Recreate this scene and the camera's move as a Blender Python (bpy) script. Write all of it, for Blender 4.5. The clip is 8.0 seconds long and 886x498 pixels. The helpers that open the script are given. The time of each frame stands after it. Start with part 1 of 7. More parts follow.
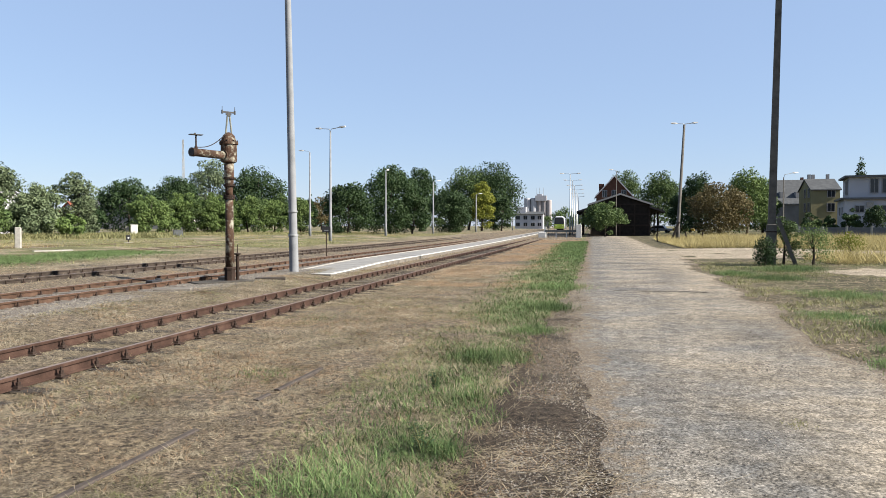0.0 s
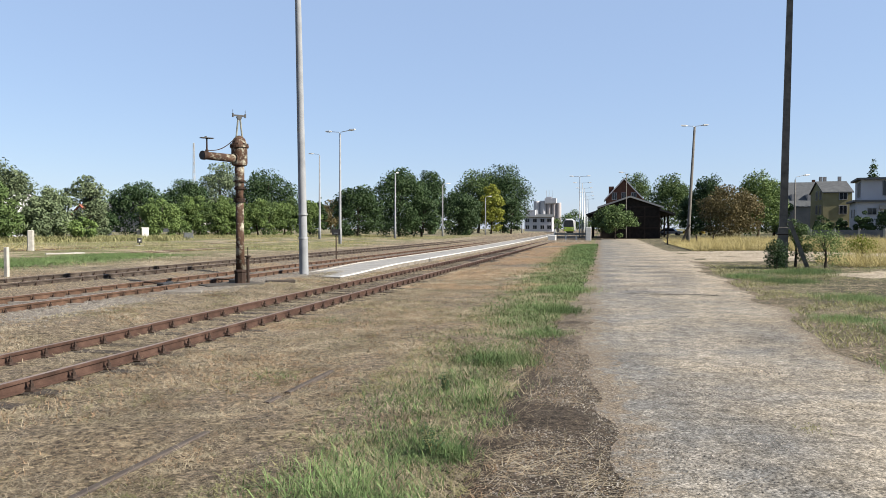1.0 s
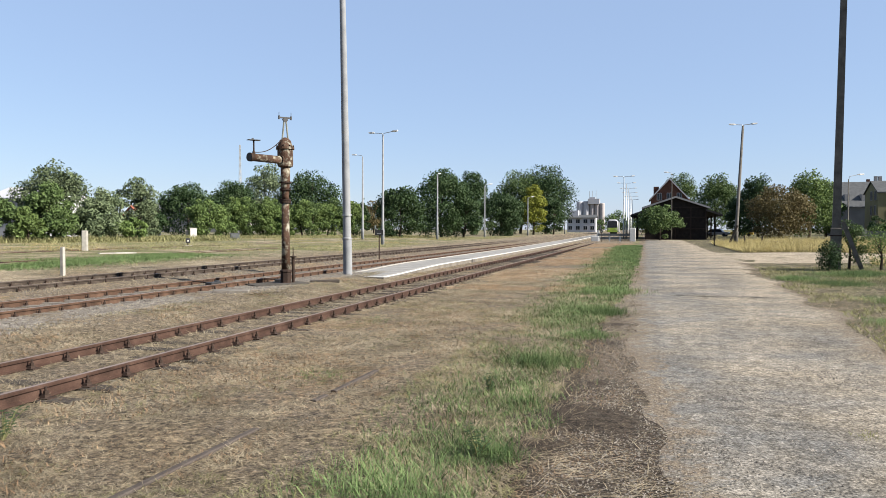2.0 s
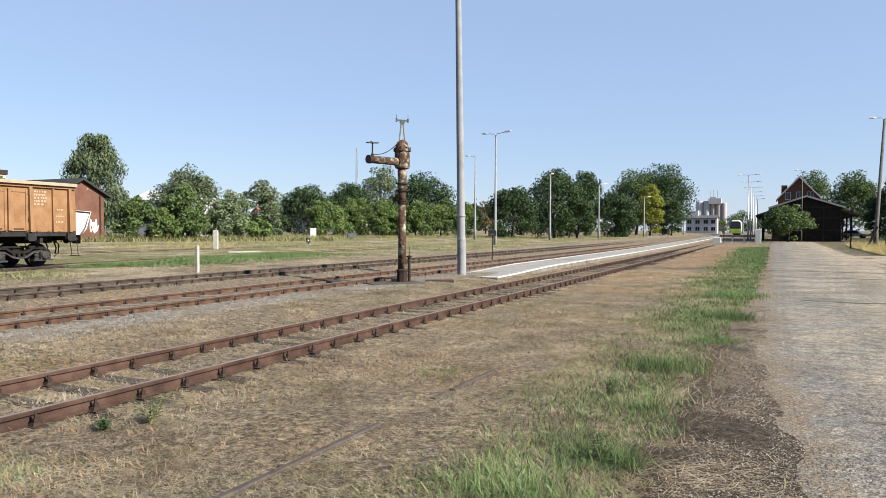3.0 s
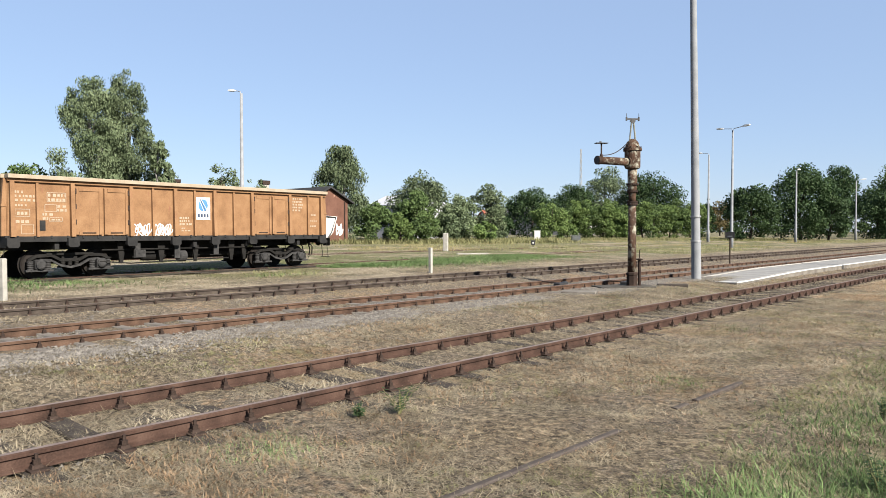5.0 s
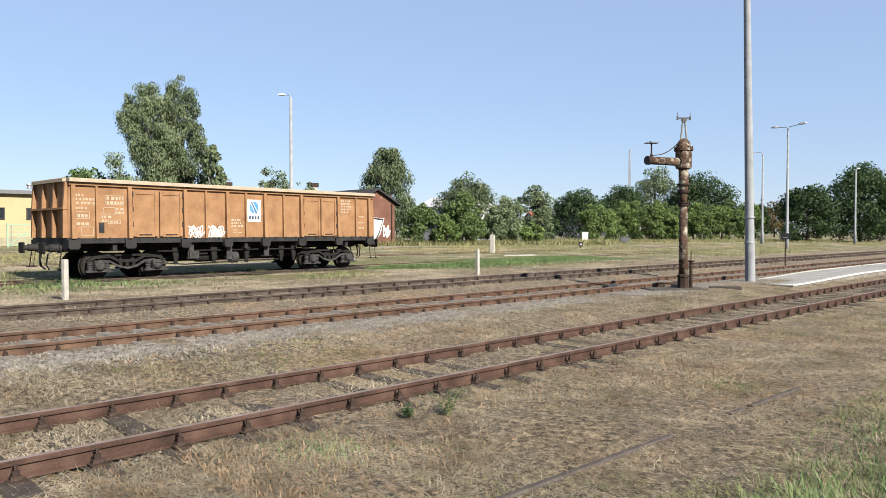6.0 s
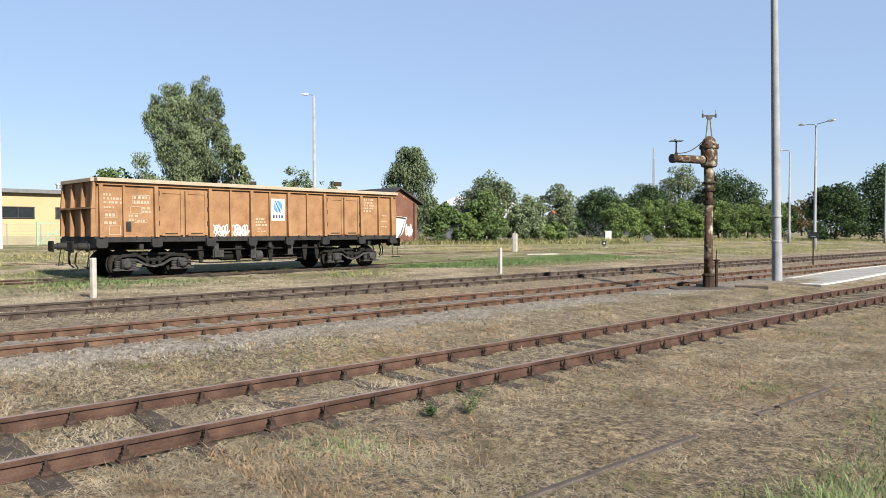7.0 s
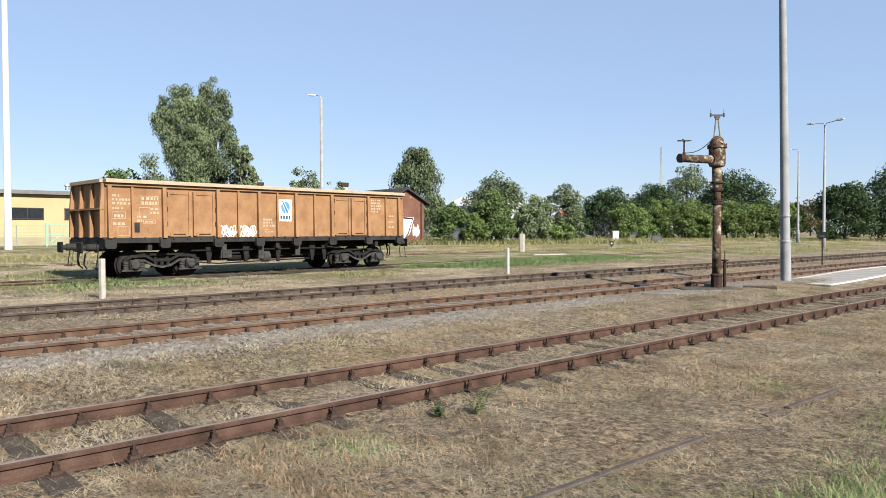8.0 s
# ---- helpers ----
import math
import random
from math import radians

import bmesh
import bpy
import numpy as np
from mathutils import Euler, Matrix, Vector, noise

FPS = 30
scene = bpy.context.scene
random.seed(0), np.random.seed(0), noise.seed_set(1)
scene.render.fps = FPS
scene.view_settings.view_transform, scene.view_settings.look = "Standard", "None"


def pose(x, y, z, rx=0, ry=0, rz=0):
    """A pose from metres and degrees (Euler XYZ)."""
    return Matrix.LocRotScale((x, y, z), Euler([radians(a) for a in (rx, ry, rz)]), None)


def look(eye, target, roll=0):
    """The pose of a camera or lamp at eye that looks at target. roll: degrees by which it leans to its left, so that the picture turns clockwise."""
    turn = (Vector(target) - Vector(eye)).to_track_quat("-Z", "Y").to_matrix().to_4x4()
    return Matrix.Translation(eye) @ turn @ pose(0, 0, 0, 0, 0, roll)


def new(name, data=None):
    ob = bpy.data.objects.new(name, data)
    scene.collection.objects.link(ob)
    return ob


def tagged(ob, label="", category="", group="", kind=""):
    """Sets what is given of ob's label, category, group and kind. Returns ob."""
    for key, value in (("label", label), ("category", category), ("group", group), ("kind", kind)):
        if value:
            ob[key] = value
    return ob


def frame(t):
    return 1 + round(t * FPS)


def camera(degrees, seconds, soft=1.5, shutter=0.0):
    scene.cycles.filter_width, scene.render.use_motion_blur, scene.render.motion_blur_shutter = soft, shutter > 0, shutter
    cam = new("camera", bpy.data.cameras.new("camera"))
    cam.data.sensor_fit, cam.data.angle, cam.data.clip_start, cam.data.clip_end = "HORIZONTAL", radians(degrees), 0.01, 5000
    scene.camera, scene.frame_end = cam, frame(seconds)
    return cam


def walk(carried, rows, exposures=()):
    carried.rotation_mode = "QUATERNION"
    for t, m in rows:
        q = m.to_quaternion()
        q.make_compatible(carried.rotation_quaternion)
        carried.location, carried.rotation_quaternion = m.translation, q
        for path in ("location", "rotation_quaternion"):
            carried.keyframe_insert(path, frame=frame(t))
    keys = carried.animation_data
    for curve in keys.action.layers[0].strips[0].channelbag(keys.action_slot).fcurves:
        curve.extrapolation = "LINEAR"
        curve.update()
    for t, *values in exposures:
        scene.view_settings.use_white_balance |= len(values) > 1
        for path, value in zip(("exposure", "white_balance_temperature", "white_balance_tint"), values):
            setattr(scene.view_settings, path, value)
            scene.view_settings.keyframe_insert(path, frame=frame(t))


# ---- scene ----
cam = camera(62.68, 8.0, soft=0.55)
PATH = [
    (0, look((0.000, 0.000, 1.880), (-2.002, 9.792, 1.562), 0.00)),
    (0.5, look((-0.002, -0.001, 1.880), (-2.036, 9.785, 1.583), -0.02)),
    (1, look((-0.008, -0.004, 1.880), (-2.136, 9.763, 1.600), -0.02)),
    (2.5, look((-0.076, -0.036, 1.879), (-3.361, 9.405, 1.610), 0.09)),
    (3, look((-0.122, -0.059, 1.878), (-4.242, 9.049, 1.612), 0.16)),
    (3.5, look((-0.167, -0.082, 1.877), (-5.141, 8.589, 1.608), 0.13)),
    (4, look((-0.204, -0.101, 1.876), (-5.920, 8.099, 1.609), 0.03)),
    (4.5, look((-0.231, -0.116, 1.875), (-6.501, 7.670, 1.623), -0.04)),
    (6, look((-0.269, -0.138, 1.874), (-7.390, 6.881, 1.662), -0.14)),
    (6.5, look((-0.275, -0.141, 1.873), (-7.532, 6.736, 1.659), -0.15)),
    (7, look((-0.279, -0.143, 1.873), (-7.610, 6.654, 1.646), -0.15)),
    (7.5, look((-0.281, -0.144, 1.873), (-7.653, 6.609, 1.648), -0.18)),
    (8, look((-0.282, -0.145, 1.873), (-7.679, 6.580, 1.651), -0.24)),
]
walk(cam, PATH)

# ---- light ----
SUN_AZ, SUN_EL = 94.5, 33.0          # degrees clockwise from +y; degrees above the horizon
world = bpy.data.worlds.new("sky")
scene.world = world
world.use_nodes = True
wn = world.node_tree
sky = wn.nodes.new("ShaderNodeTexSky")
sky.sky_type, sky.sun_disc = "NISHITA", False
sky.sun_elevation, sky.sun_rotation = radians(SUN_EL), radians(SUN_AZ)
sky.air_density, sky.dust_density, sky.ozone_density = 1.0, 0.2, 2.0
haze = wn.nodes.new("ShaderNodeMixRGB")          # summer haze that evens out the blue
haze.inputs[0].default_value, haze.inputs[2].default_value = 0.66, (2.62, 3.52, 5.35, 1)
wn.links.new(sky.outputs[0], haze.inputs[1])
wn.links.new(haze.outputs[0], wn.nodes["Background"].inputs[0])
wn.nodes["Background"].inputs[1].default_value = 0.053
sun_data = bpy.data.lights.new("sun", "SUN")
sun_data.energy, sun_data.angle, sun_data.color = 5.0, radians(0.53), (1.0, 0.93, 0.825)
sun = new("sun", sun_data)
sun.rotation_euler = Euler((radians(90 - SUN_EL), 0, radians(-SUN_AZ + 180)))
scene.view_settings.exposure = 1.62


# ---- materials ----
def surface(name, colours, scale=3.0, rough=0.8, metal=0.0, bump=0.3, fine=40.0, per_object=0.0, 
            rust=None, rust_scale=2.0, rust_at=0.55, transl=0.0, streak=1.0):
    """Two scales of noise over a few colours, fine relief, and blotches of a second colour (rust, dirt, lichen)."""
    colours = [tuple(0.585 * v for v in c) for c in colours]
    m = bpy.data.materials.new(name)
    m.use_nodes = True
    n, ln = m.node_tree.nodes, m.node_tree.links
    b = n["Principled BSDF"]
    tc = n.new("ShaderNodeTexCoord")
    a = n.new("ShaderNodeTexNoise")
    a.inputs["Scale"].default_value, a.inputs["Detail"].default_value = scale, 6.0
    f2 = n.new("ShaderNodeTexNoise")
    f2.inputs["Scale"].default_value, f2.inputs["Detail"].default_value = fine, 4.0
    for t in (a, f2):
        ln.new(tc.outputs["Object"], t.inputs["Vector"])
    mixf = n.new("ShaderNodeMath")
    mixf.operation = "MULTIPLY_ADD"
    ln.new(f2.outputs["Fac"], mixf.inputs[0])
    mixf.inputs[1].default_value = 0.5
    ln.new(a.outputs["Fac"], mixf.inputs[2])
    ramp = n.new("ShaderNodeValToRGB")
    el = ramp.color_ramp.elements
    el[0].position, el[1].position = 0.48, 1.02
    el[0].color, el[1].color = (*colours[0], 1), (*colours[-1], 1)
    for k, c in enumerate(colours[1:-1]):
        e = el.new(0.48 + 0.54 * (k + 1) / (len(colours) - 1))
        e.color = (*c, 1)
    ln.new(mixf.outputs[0], ramp.inputs[0])
    out = ramp.outputs[0]
    if rust:
        r = n.new("ShaderNodeTexNoise")
        r.inputs["Scale"].default_value, r.inputs["Detail"].default_value = rust_scale, 8.0
        r.inputs["Roughness"].default_value = 0.65
        run = n.new("ShaderNodeMapping")
        run.inputs["Scale"].default_value = (1, 1, streak)
        ln.new(tc.outputs["Object"], run.inputs["Vector"])
        ln.new(run.outputs[0], r.inputs["Vector"])
        rr = n.new("ShaderNodeMapRange")
        rr.inputs[1].default_value, rr.inputs[2].default_value = rust_at, rust_at + 0.12
        ln.new(r.outputs["Fac"], rr.inputs[0])
        mx = n.new("ShaderNodeMixRGB")
        ln.new(rr.outputs[0], mx.inputs[0])
        ln.new(out, mx.inputs[1])
        mx.inputs[2].default_value = (*rust, 1)
        out = mx.outputs[0]
    if per_object:
        oi = n.new("ShaderNodeObjectInfo")
        geo = n.new("ShaderNodeNewGeometry")
        add = n.new("ShaderNodeMath")
        add.operation = "ADD"
        ln.new(oi.outputs["Random"], add.inputs[0])
        ln.new(geo.outputs["Random Per Island"], add.inputs[1])
        mr = n.new("ShaderNodeMapRange")
        mr.inputs[2].default_value = 2.0
        mr.inputs[3].default_value, mr.inputs[4].default_value = 1 - per_object, 1 + per_object
        ln.new(add.outputs[0], mr.inputs[0])
        hsv = n.new("ShaderNodeHueSaturation")
        ln.new(mr.outputs[0], hsv.inputs["Value"])
        ln.new(out, hsv.inputs["Color"])
        out = hsv.outputs[0]
    ln.new(out, b.inputs["Base Color"])
    b.inputs["Roughness"].default_value, b.inputs["Metallic"].default_value = rough, metal
    b.inputs["Specular IOR Level"].default_value = 0.12 if rough > 0.6 else 0.4
    if bump:
        bp = n.new("ShaderNodeBump")
        bp.inputs["Strength"].default_value, bp.inputs["Distance"].default_value = bump, 0.02
        ln.new(mixf.outputs[0], bp.inputs["Height"])
        ln.new(bp.outputs[0], b.inputs["Normal"])
    if transl:
        tr = n.new("ShaderNodeBsdfTranslucent")
        ln.new(out, tr.inputs[0])
        ms = n.new("ShaderNodeMixShader")
        ms.inputs[0].default_value = transl
        ln.new(b.outputs[0], ms.inputs[1])
        ln.new(tr.outputs[0], ms.inputs[2])
        ln.new(ms.outputs[0], n["Material Output"].inputs[0])
    return m


RAIL = surface("rail_steel", [(0.036, 0.022, 0.017), (0.078, 0.045, 0.034), (0.120, 0.074, 0.056)], 4, 0.75, 0.15, 0.35, 60)
RAIL_DULL = surface("dull_grey_brown_rail", [(0.035, 0.028, 0.023), (0.07, 0.055, 0.045), (0.11, 0.09, 0.075)], 4, 0.8, 0.1, 0.35, 60)
RAIL_RUST = surface("bright_rusty_rail", [(0.048, 0.029, 0.021), (0.10, 0.060, 0.041), (0.16, 0.100, 0.070)], 4, 0.8, 0.1, 0.35, 60)
RAIL_TOP = surface("rail_running_surface", [(0.19, 0.135, 0.105), (0.36, 0.28, 0.235)], 3, 0.55, 0.4, 0.1, 80)
OLD_IRON = surface("dark_iron", [(0.03, 0.022, 0.018), (0.075, 0.05, 0.04)], 9, 0.8, 0.2, 0.4, 70)
WOOD_SLEEPER = surface("weathered_sleeper_wood", [(0.035, 0.03, 0.027), (0.09, 0.075, 0.062)], 6, 0.9, 0, 0.6, 60, 0.25)
CONCRETE = surface("weathered_concrete", [(0.30, 0.28, 0.25), (0.43, 0.41, 0.37), (0.52, 0.50, 0.46)], 2.5, 0.9, 0, 0.3, 45, 0.08)
SLEEPER_CONC = surface("sleeper_concrete", [(0.13, 0.115, 0.10), (0.25, 0.225, 0.195)], 4, 0.92, 0, 0.4, 50, 0.12)
POLE_DARK = surface("dark_weathered_concrete", [(0.085, 0.08, 0.072), (0.15, 0.14, 0.125), (0.20, 0.188, 0.168)], 3, 0.92, 0, 0.4, 40)
GALV = surface("galvanised_steel", [(0.38, 0.39, 0.39), (0.52, 0.53, 0.53)], 3, 0.45, 0.6, 0.1, 30)
WHITE = surface("white_paint", [(0.66, 0.65, 0.62), (0.80, 0.79, 0.76)], 4, 0.7, 0, 0.15, 30)
PAVE = surface("platform_slabs", [(0.22, 0.215, 0.205), (0.34, 0.335, 0.32)], 0.8, 0.9, 0, 0.2, 30, 0.06)
DIRTY = surface("dirty_concrete", [(0.10, 0.088, 0.075), (0.20, 0.18, 0.155), (0.26, 0.235, 0.205)], 3, 0.95, 0, 0.5, 35)

# ---- building helpers ----
class Shape:
    """Vertices and faces gathered from simple solids, in metres."""

    def __init__(self):
        self.v, self.f = [], []

    def add(self, v, f, m=None):
        k = len(self.v)
        self.v += [tuple(m @ Vector(p)) for p in v] if m else [tuple(p) for p in v]
        self.f += [tuple(i + k for i in q) for q in f]
        return self

    def box(self, x, y, z, sx, sy, sz, m=None, top=1.0, bevel=0.0):
        """A box on its base centre; top scales the upper face; bevel cuts the upright and upper edges."""
        def ring(ax, ay, h, c):
            a, b = ax / 2, ay / 2
            if c <= 0:
                return [(x - a, y - b, h), (x + a, y - b, h), (x + a, y + b, h), (x - a, y + b, h)]
            return [(x - a + c, y - b, h), (x + a - c, y - b, h), (x + a, y - b + c, h), (x + a, y + b - c, h),
                    (x + a - c, y + b, h), (x - a + c, y + b, h), (x - a, y + b - c, h), (x - a, y - b + c, h)]
        rings = [ring(sx, sy, z, bevel), ring(sx * top, sy * top, z + sz - bevel, bevel)]
        if bevel > 0:
            rings.append(ring(sx * top - 2 * bevel, sy * top - 2 * bevel, z + sz, bevel * 0.4))
        return self.loft(rings, m)

    def loft(self, rings, m=None, caps=True):
        n, v, f = len(rings[0]), [p for r in rings for p in r], []
        for k in range(len(rings) - 1):
            for i in range(n):
                j = (i + 1) % n
                f.append((k * n + i, k * n + j, (k + 1) * n + j, (k + 1) * n + i))
        if caps:
            f += [tuple(reversed(range(n))), tuple(range((len(rings) - 1) * n, len(rings) * n))]
        return self.add(v, f, m)

    def lathe(self, profile, n=16, m=None):
        """profile: (radius, height) from below to above, round the z axis."""
        return self.loft([[(r * math.cos(6.28319 * i / n), r * math.sin(6.28319 * i / n), h) for i in range(n)]
                          for r, h in profile], m)

    def tube(self, path, radii, n=8):
        rings = []
        for k, p in enumerate(path):
            a, b = Vector(path[max(k - 1, 0)]), Vector(path[min(k + 1, len(path) - 1)])
            d = (b - a).normalized()
            side = d.cross(Vector((0, 0, 1)) if abs(d.z) < 0.9 else Vector((1, 0, 0))).normalized()
            up = side.cross(d)
            r = radii[k] if isinstance(radii, (list, tuple)) else radii
            rings.append([tuple(Vector(p) + r * (side * math.cos(6.28319 * i / n) + up * math.sin(6.28319 * i / n)))
                          for i in range(n)])
        return self.loft(rings)

    def extrude(self, outline, length, m=None):
        """An outline in x, z pushed along y from 0 to length."""
        return self.loft([[(x, 0, z) for x, z in outline], [(x, length, z) for x, z in outline]], m)

    def mesh(self, name):
        d = bpy.data.meshes.new(name)
        d.from_pydata(self.v, [], self.f)
        b = bmesh.new()
        b.from_mesh(d)
        bmesh.ops.recalc_face_normals(b, faces=b.faces)
        b.to_mesh(d)
        b.free()
        return d


def part(name, shape, material, parent=None, label="", smooth=False):
    d = shape.mesh(name) if isinstance(shape, Shape) else shape
    if not d.materials:
        d.materials.append(material)
    if smooth:
        for p in d.polygons:
            p.use_smooth = True
    ob = new(name, d)
    ob.parent = parent
    return tagged(ob, label)


def thing(name, m, label, category, group="", kind=""):
    ob = new(name)
    ob.matrix_world = m
    ob.empty_display_size = 0.2
    return tagged(ob, label, category, group, kind)


def raw_mesh(name, verts, faces, material):
    """A mesh from numpy arrays: verts (n, 3) and faces (k, 3 or 4)."""
    d = bpy.data.meshes.new(name)
    verts, faces = np.asarray(verts, np.float32), np.asarray(faces, np.int32)
    k = faces.shape[1]
    d.vertices.add(len(verts))
    d.vertices.foreach_set("co", verts.ravel())
    d.loops.add(faces.size)
    d.loops.foreach_set("vertex_index", faces.ravel())
    d.polygons.add(len(faces))
    d.polygons.foreach_set("loop_start", np.arange(0, faces.size, k, dtype=np.int32))
    d.update(calc_edges=True)
    d.materials.append(material)
    return d


def step(a, b, x):
    t = np.clip((np.asarray(x, float) - a) / (b - a), 0, 1)
    return t * t * (3 - 2 * t)


def ground_z(x, y):
    """Height of the ground: level by the road, rising gently across the tracks to the far fields."""
    return (0.2 * step(-7.8, -10.2, x) + 0.09 * step(-13.5, -15.2, x) + 0.35 * step(-18, -60, x)
            + 0.4 * step(50, 180, y) + 0.15 * step(6, 14, x))


def hashed(i, j, seed):
    n = (i * 374761393 + j * 668265263 + int(seed * 1013) * 1274126177) & 0x7FFFFFFF
    n = ((n ^ (n >> 13)) * 1274126177) & 0x7FFFFFFF
    return ((n ^ (n >> 16)) & 0xFFFF) / 65535.0


def value_noise(x, y, s, seed=0.0):
    """Smooth lattice noise from 0 to 1, s cells a metre."""
    x, y = np.asarray(x, float) * s + 500.0, np.asarray(y, float) * s + 500.0
    i, j = np.floor(x).astype(np.int64), np.floor(y).astype(np.int64)
    u, v = x - i, y - j
    u, v = u * u * (3 - 2 * u), v * v * (3 - 2 * v)
    a = hashed(i, j, seed) * (1 - u) + hashed(i + 1, j, seed) * u
    b = hashed(i, j + 1, seed) * (1 - u) + hashed(i + 1, j + 1, seed) * u
    return a * (1 - v) + b * v


def wobble(x, y, s, seed=0.0):
    x, y = np.asarray(x, float), np.asarray(y, float)
    return (np.sin(x * s + 1.3 * np.sin(y * s * 0.7 + seed)) * np.cos(y * s * 1.1 + 1.7 * np.sin(x * s * 0.6 + seed * 2)))


def at(x, y, rz=0.0, dz=0.0):
    return pose(x, y, float(ground_z(x, y)) + dz, 0, 0, rz)


# ---- ground and road ----
def ground_material():
    m = bpy.data.materials.new("dry_grass_ground")
    m.use_nodes = True
    n, ln = m.node_tree.nodes, m.node_tree.links
    b = n["Principled BSDF"]
    tc = n.new("ShaderNodeTexCoord")
    sep = n.new("ShaderNodeSeparateXYZ")
    ln.new(tc.outputs["Object"], sep.inputs[0])

    def noise_tex(scale, detail=6.0, rough=0.6):
        t = n.new("ShaderNodeTexNoise")
        t.inputs["Scale"].default_value, t.inputs["Detail"].default_value, t.inputs["Roughness"].default_value = scale, detail, rough
        ln.new(tc.outputs["Object"], t.inputs["Vector"])
        return t.outputs["Fac"]

    def math_node(op, a, bb, c=None):
        t = n.new("ShaderNodeMath")
        t.operation = op
        for k, s in enumerate((a, bb, c)):
            if s is None:
                continue
            if isinstance(s, (int, float)):
                t.inputs[k].default_value = s
            else:
                ln.new(s, t.inputs[k])
        return t.outputs[0]

    def ramp(fac, lo, hi):
        t = n.new("ShaderNodeMapRange")
        t.inputs[1].default_value, t.inputs[2].default_value = lo, hi
        ln.new(fac, t.inputs[0])
        return t.outputs[0]

    def mix(fac, c1, c2):
        t = n.new("ShaderNodeMixRGB")
        ln.new(fac, t.inputs[0])
        for k, s in ((1, c1), (2, c2)):
            if isinstance(s, tuple):
                t.inputs[k].default_value = (*s, 1)
            else:
                ln.new(s, t.inputs[k])
        return t.outputs[0]

    big, mid, small, tiny = noise_tex(0.28), noise_tex(1.6), noise_tex(9, 8), noise_tex(60, 5, 0.7)
    x, y = sep.outputs[0], sep.outputs[1]
    straw = mix(ramp(small, 0.40, 0.60), (0.085, 0.062, 0.038), (0.47, 0.375, 0.24))
    grit = mix(ramp(tiny, 0.42, 0.60), (0.075, 0.062, 0.05), (0.47, 0.42, 0.345))
    dry = mix(ramp(math_node("MULTIPLY_ADD", mid, 0.6, math_node("MULTIPLY", big, 0.6)), 0.52, 0.68), straw, grit)
    red = mix(ramp(math_node("MULTIPLY_ADD", small, 0.4, math_node("MULTIPLY", big, 0.8)), 0.62, 0.72), dry, (0.46, 0.31, 0.185))
    green = mix(ramp(small, 0.36, 0.66), (0.17, 0.185, 0.07), (0.42, 0.42, 0.19))
    # the green strip beside the road, and the greener fields beyond the tracks
    strip = math_node("MULTIPLY", ramp(x, -2.2, -1.4), ramp(x, -0.5, -0.9))
    strip = ramp(math_node("MULTIPLY_ADD", mid, 1.3, strip), 1.25, 1.8)
    field = math_node("MULTIPLY", ramp(x, -19.0, -24.0), ramp(math_node("MULTIPLY_ADD", mid, 0.4, math_node("MULTIPLY", big, 0.9)), 0.54, 0.70))
    east = math_node("MULTIPLY", ramp(x, 4.5, 6.0), ramp(mid, 0.35, 0.55))
    near_tint = ramp(math_node("MULTIPLY_ADD", mid, 0.5, math_node("MULTIPLY", big, 0.7)), 0.66, 0.80)
    g = math_node("MAXIMUM", math_node("MAXIMUM", strip, field), math_node("MAXIMUM", east, math_node("MULTIPLY", near_tint, 0.6)))
    out = mix(g, red, green)
    # sandy bare ground beyond the third track
    sand = math_node("MULTIPLY", ramp(x, -17.3, -18.5), ramp(math_node("MULTIPLY_ADD", mid, 0.3, big), 0.66, 0.54))
    out = mix(sand, out, mix(ramp(tiny, 0.3, 0.7), (0.50, 0.43, 0.29), (0.84, 0.73, 0.53)))
    # mossy dark soil in the verge east of the road
    moss = math_node("MULTIPLY", math_node("MULTIPLY", ramp(x, 3.0, 3.9), ramp(x, 13.0, 9.0)), ramp(math_node("MULTIPLY_ADD", big, 0.4, mid), 0.62, 0.74))
    out = mix(moss, out, mix(ramp(tiny, 0.42, 0.66), (0.07, 0.062, 0.035), (0.26, 0.235, 0.14)))
    # dark soil at the road's edge
    soil = math_node("MULTIPLY", math_node("MULTIPLY", ramp(math_node("MULTIPLY_ADD", mid, 0.8, x), -1.05, -0.75), ramp(x, 2.6, 1.8)), ramp(math_node("MULTIPLY_ADD", mid, 0.5, ramp(y, 26.0, 10.0)), 0.6, 0.9))
    out = mix(soil, out, mix(ramp(tiny, 0.45, 0.72), (0.05, 0.037, 0.027), (0.30, 0.24, 0.175)))
    # matted fibres of old straw, lying every way
    fibre = None
    for turn, shift in ((0.3, 0.0), (1.1, 7.0), (1.9, 3.0), (2.75, 11.0)):
        mp = n.new("ShaderNodeMapping")
        mp.inputs["Location"].default_value, mp.inputs["Rotation"].default_value, mp.inputs["Scale"].default_value = (shift, shift, 0), (0, 0, turn), (13, 120, 1)
        ln.new(tc.outputs["Object"], mp.inputs["Vector"])
        t = n.new("ShaderNodeTexNoise")
        t.inputs["Scale"].default_value, t.inputs["Detail"].default_value = 1.0, 1.0
        ln.new(mp.outputs[0], t.inputs["Vector"])
        one = ramp(t.outputs["Fac"], 0.60, 0.66)
        fibre = one if fibre is None else math_node("MAXIMUM", fibre, one)
    bare = math_node("MAXIMUM", g, math_node("MULTIPLY", soil, 0.75))
    fibre = math_node("MULTIPLY", math_node("MULTIPLY", fibre, 0.7), math_node("SUBTRACT", 1.0, math_node("MINIMUM", bare, 1.0)))
    out = mix(fibre, out, mix(ramp(mid, 0.4, 0.6), (0.66, 0.58, 0.43), (0.55, 0.42, 0.27)))
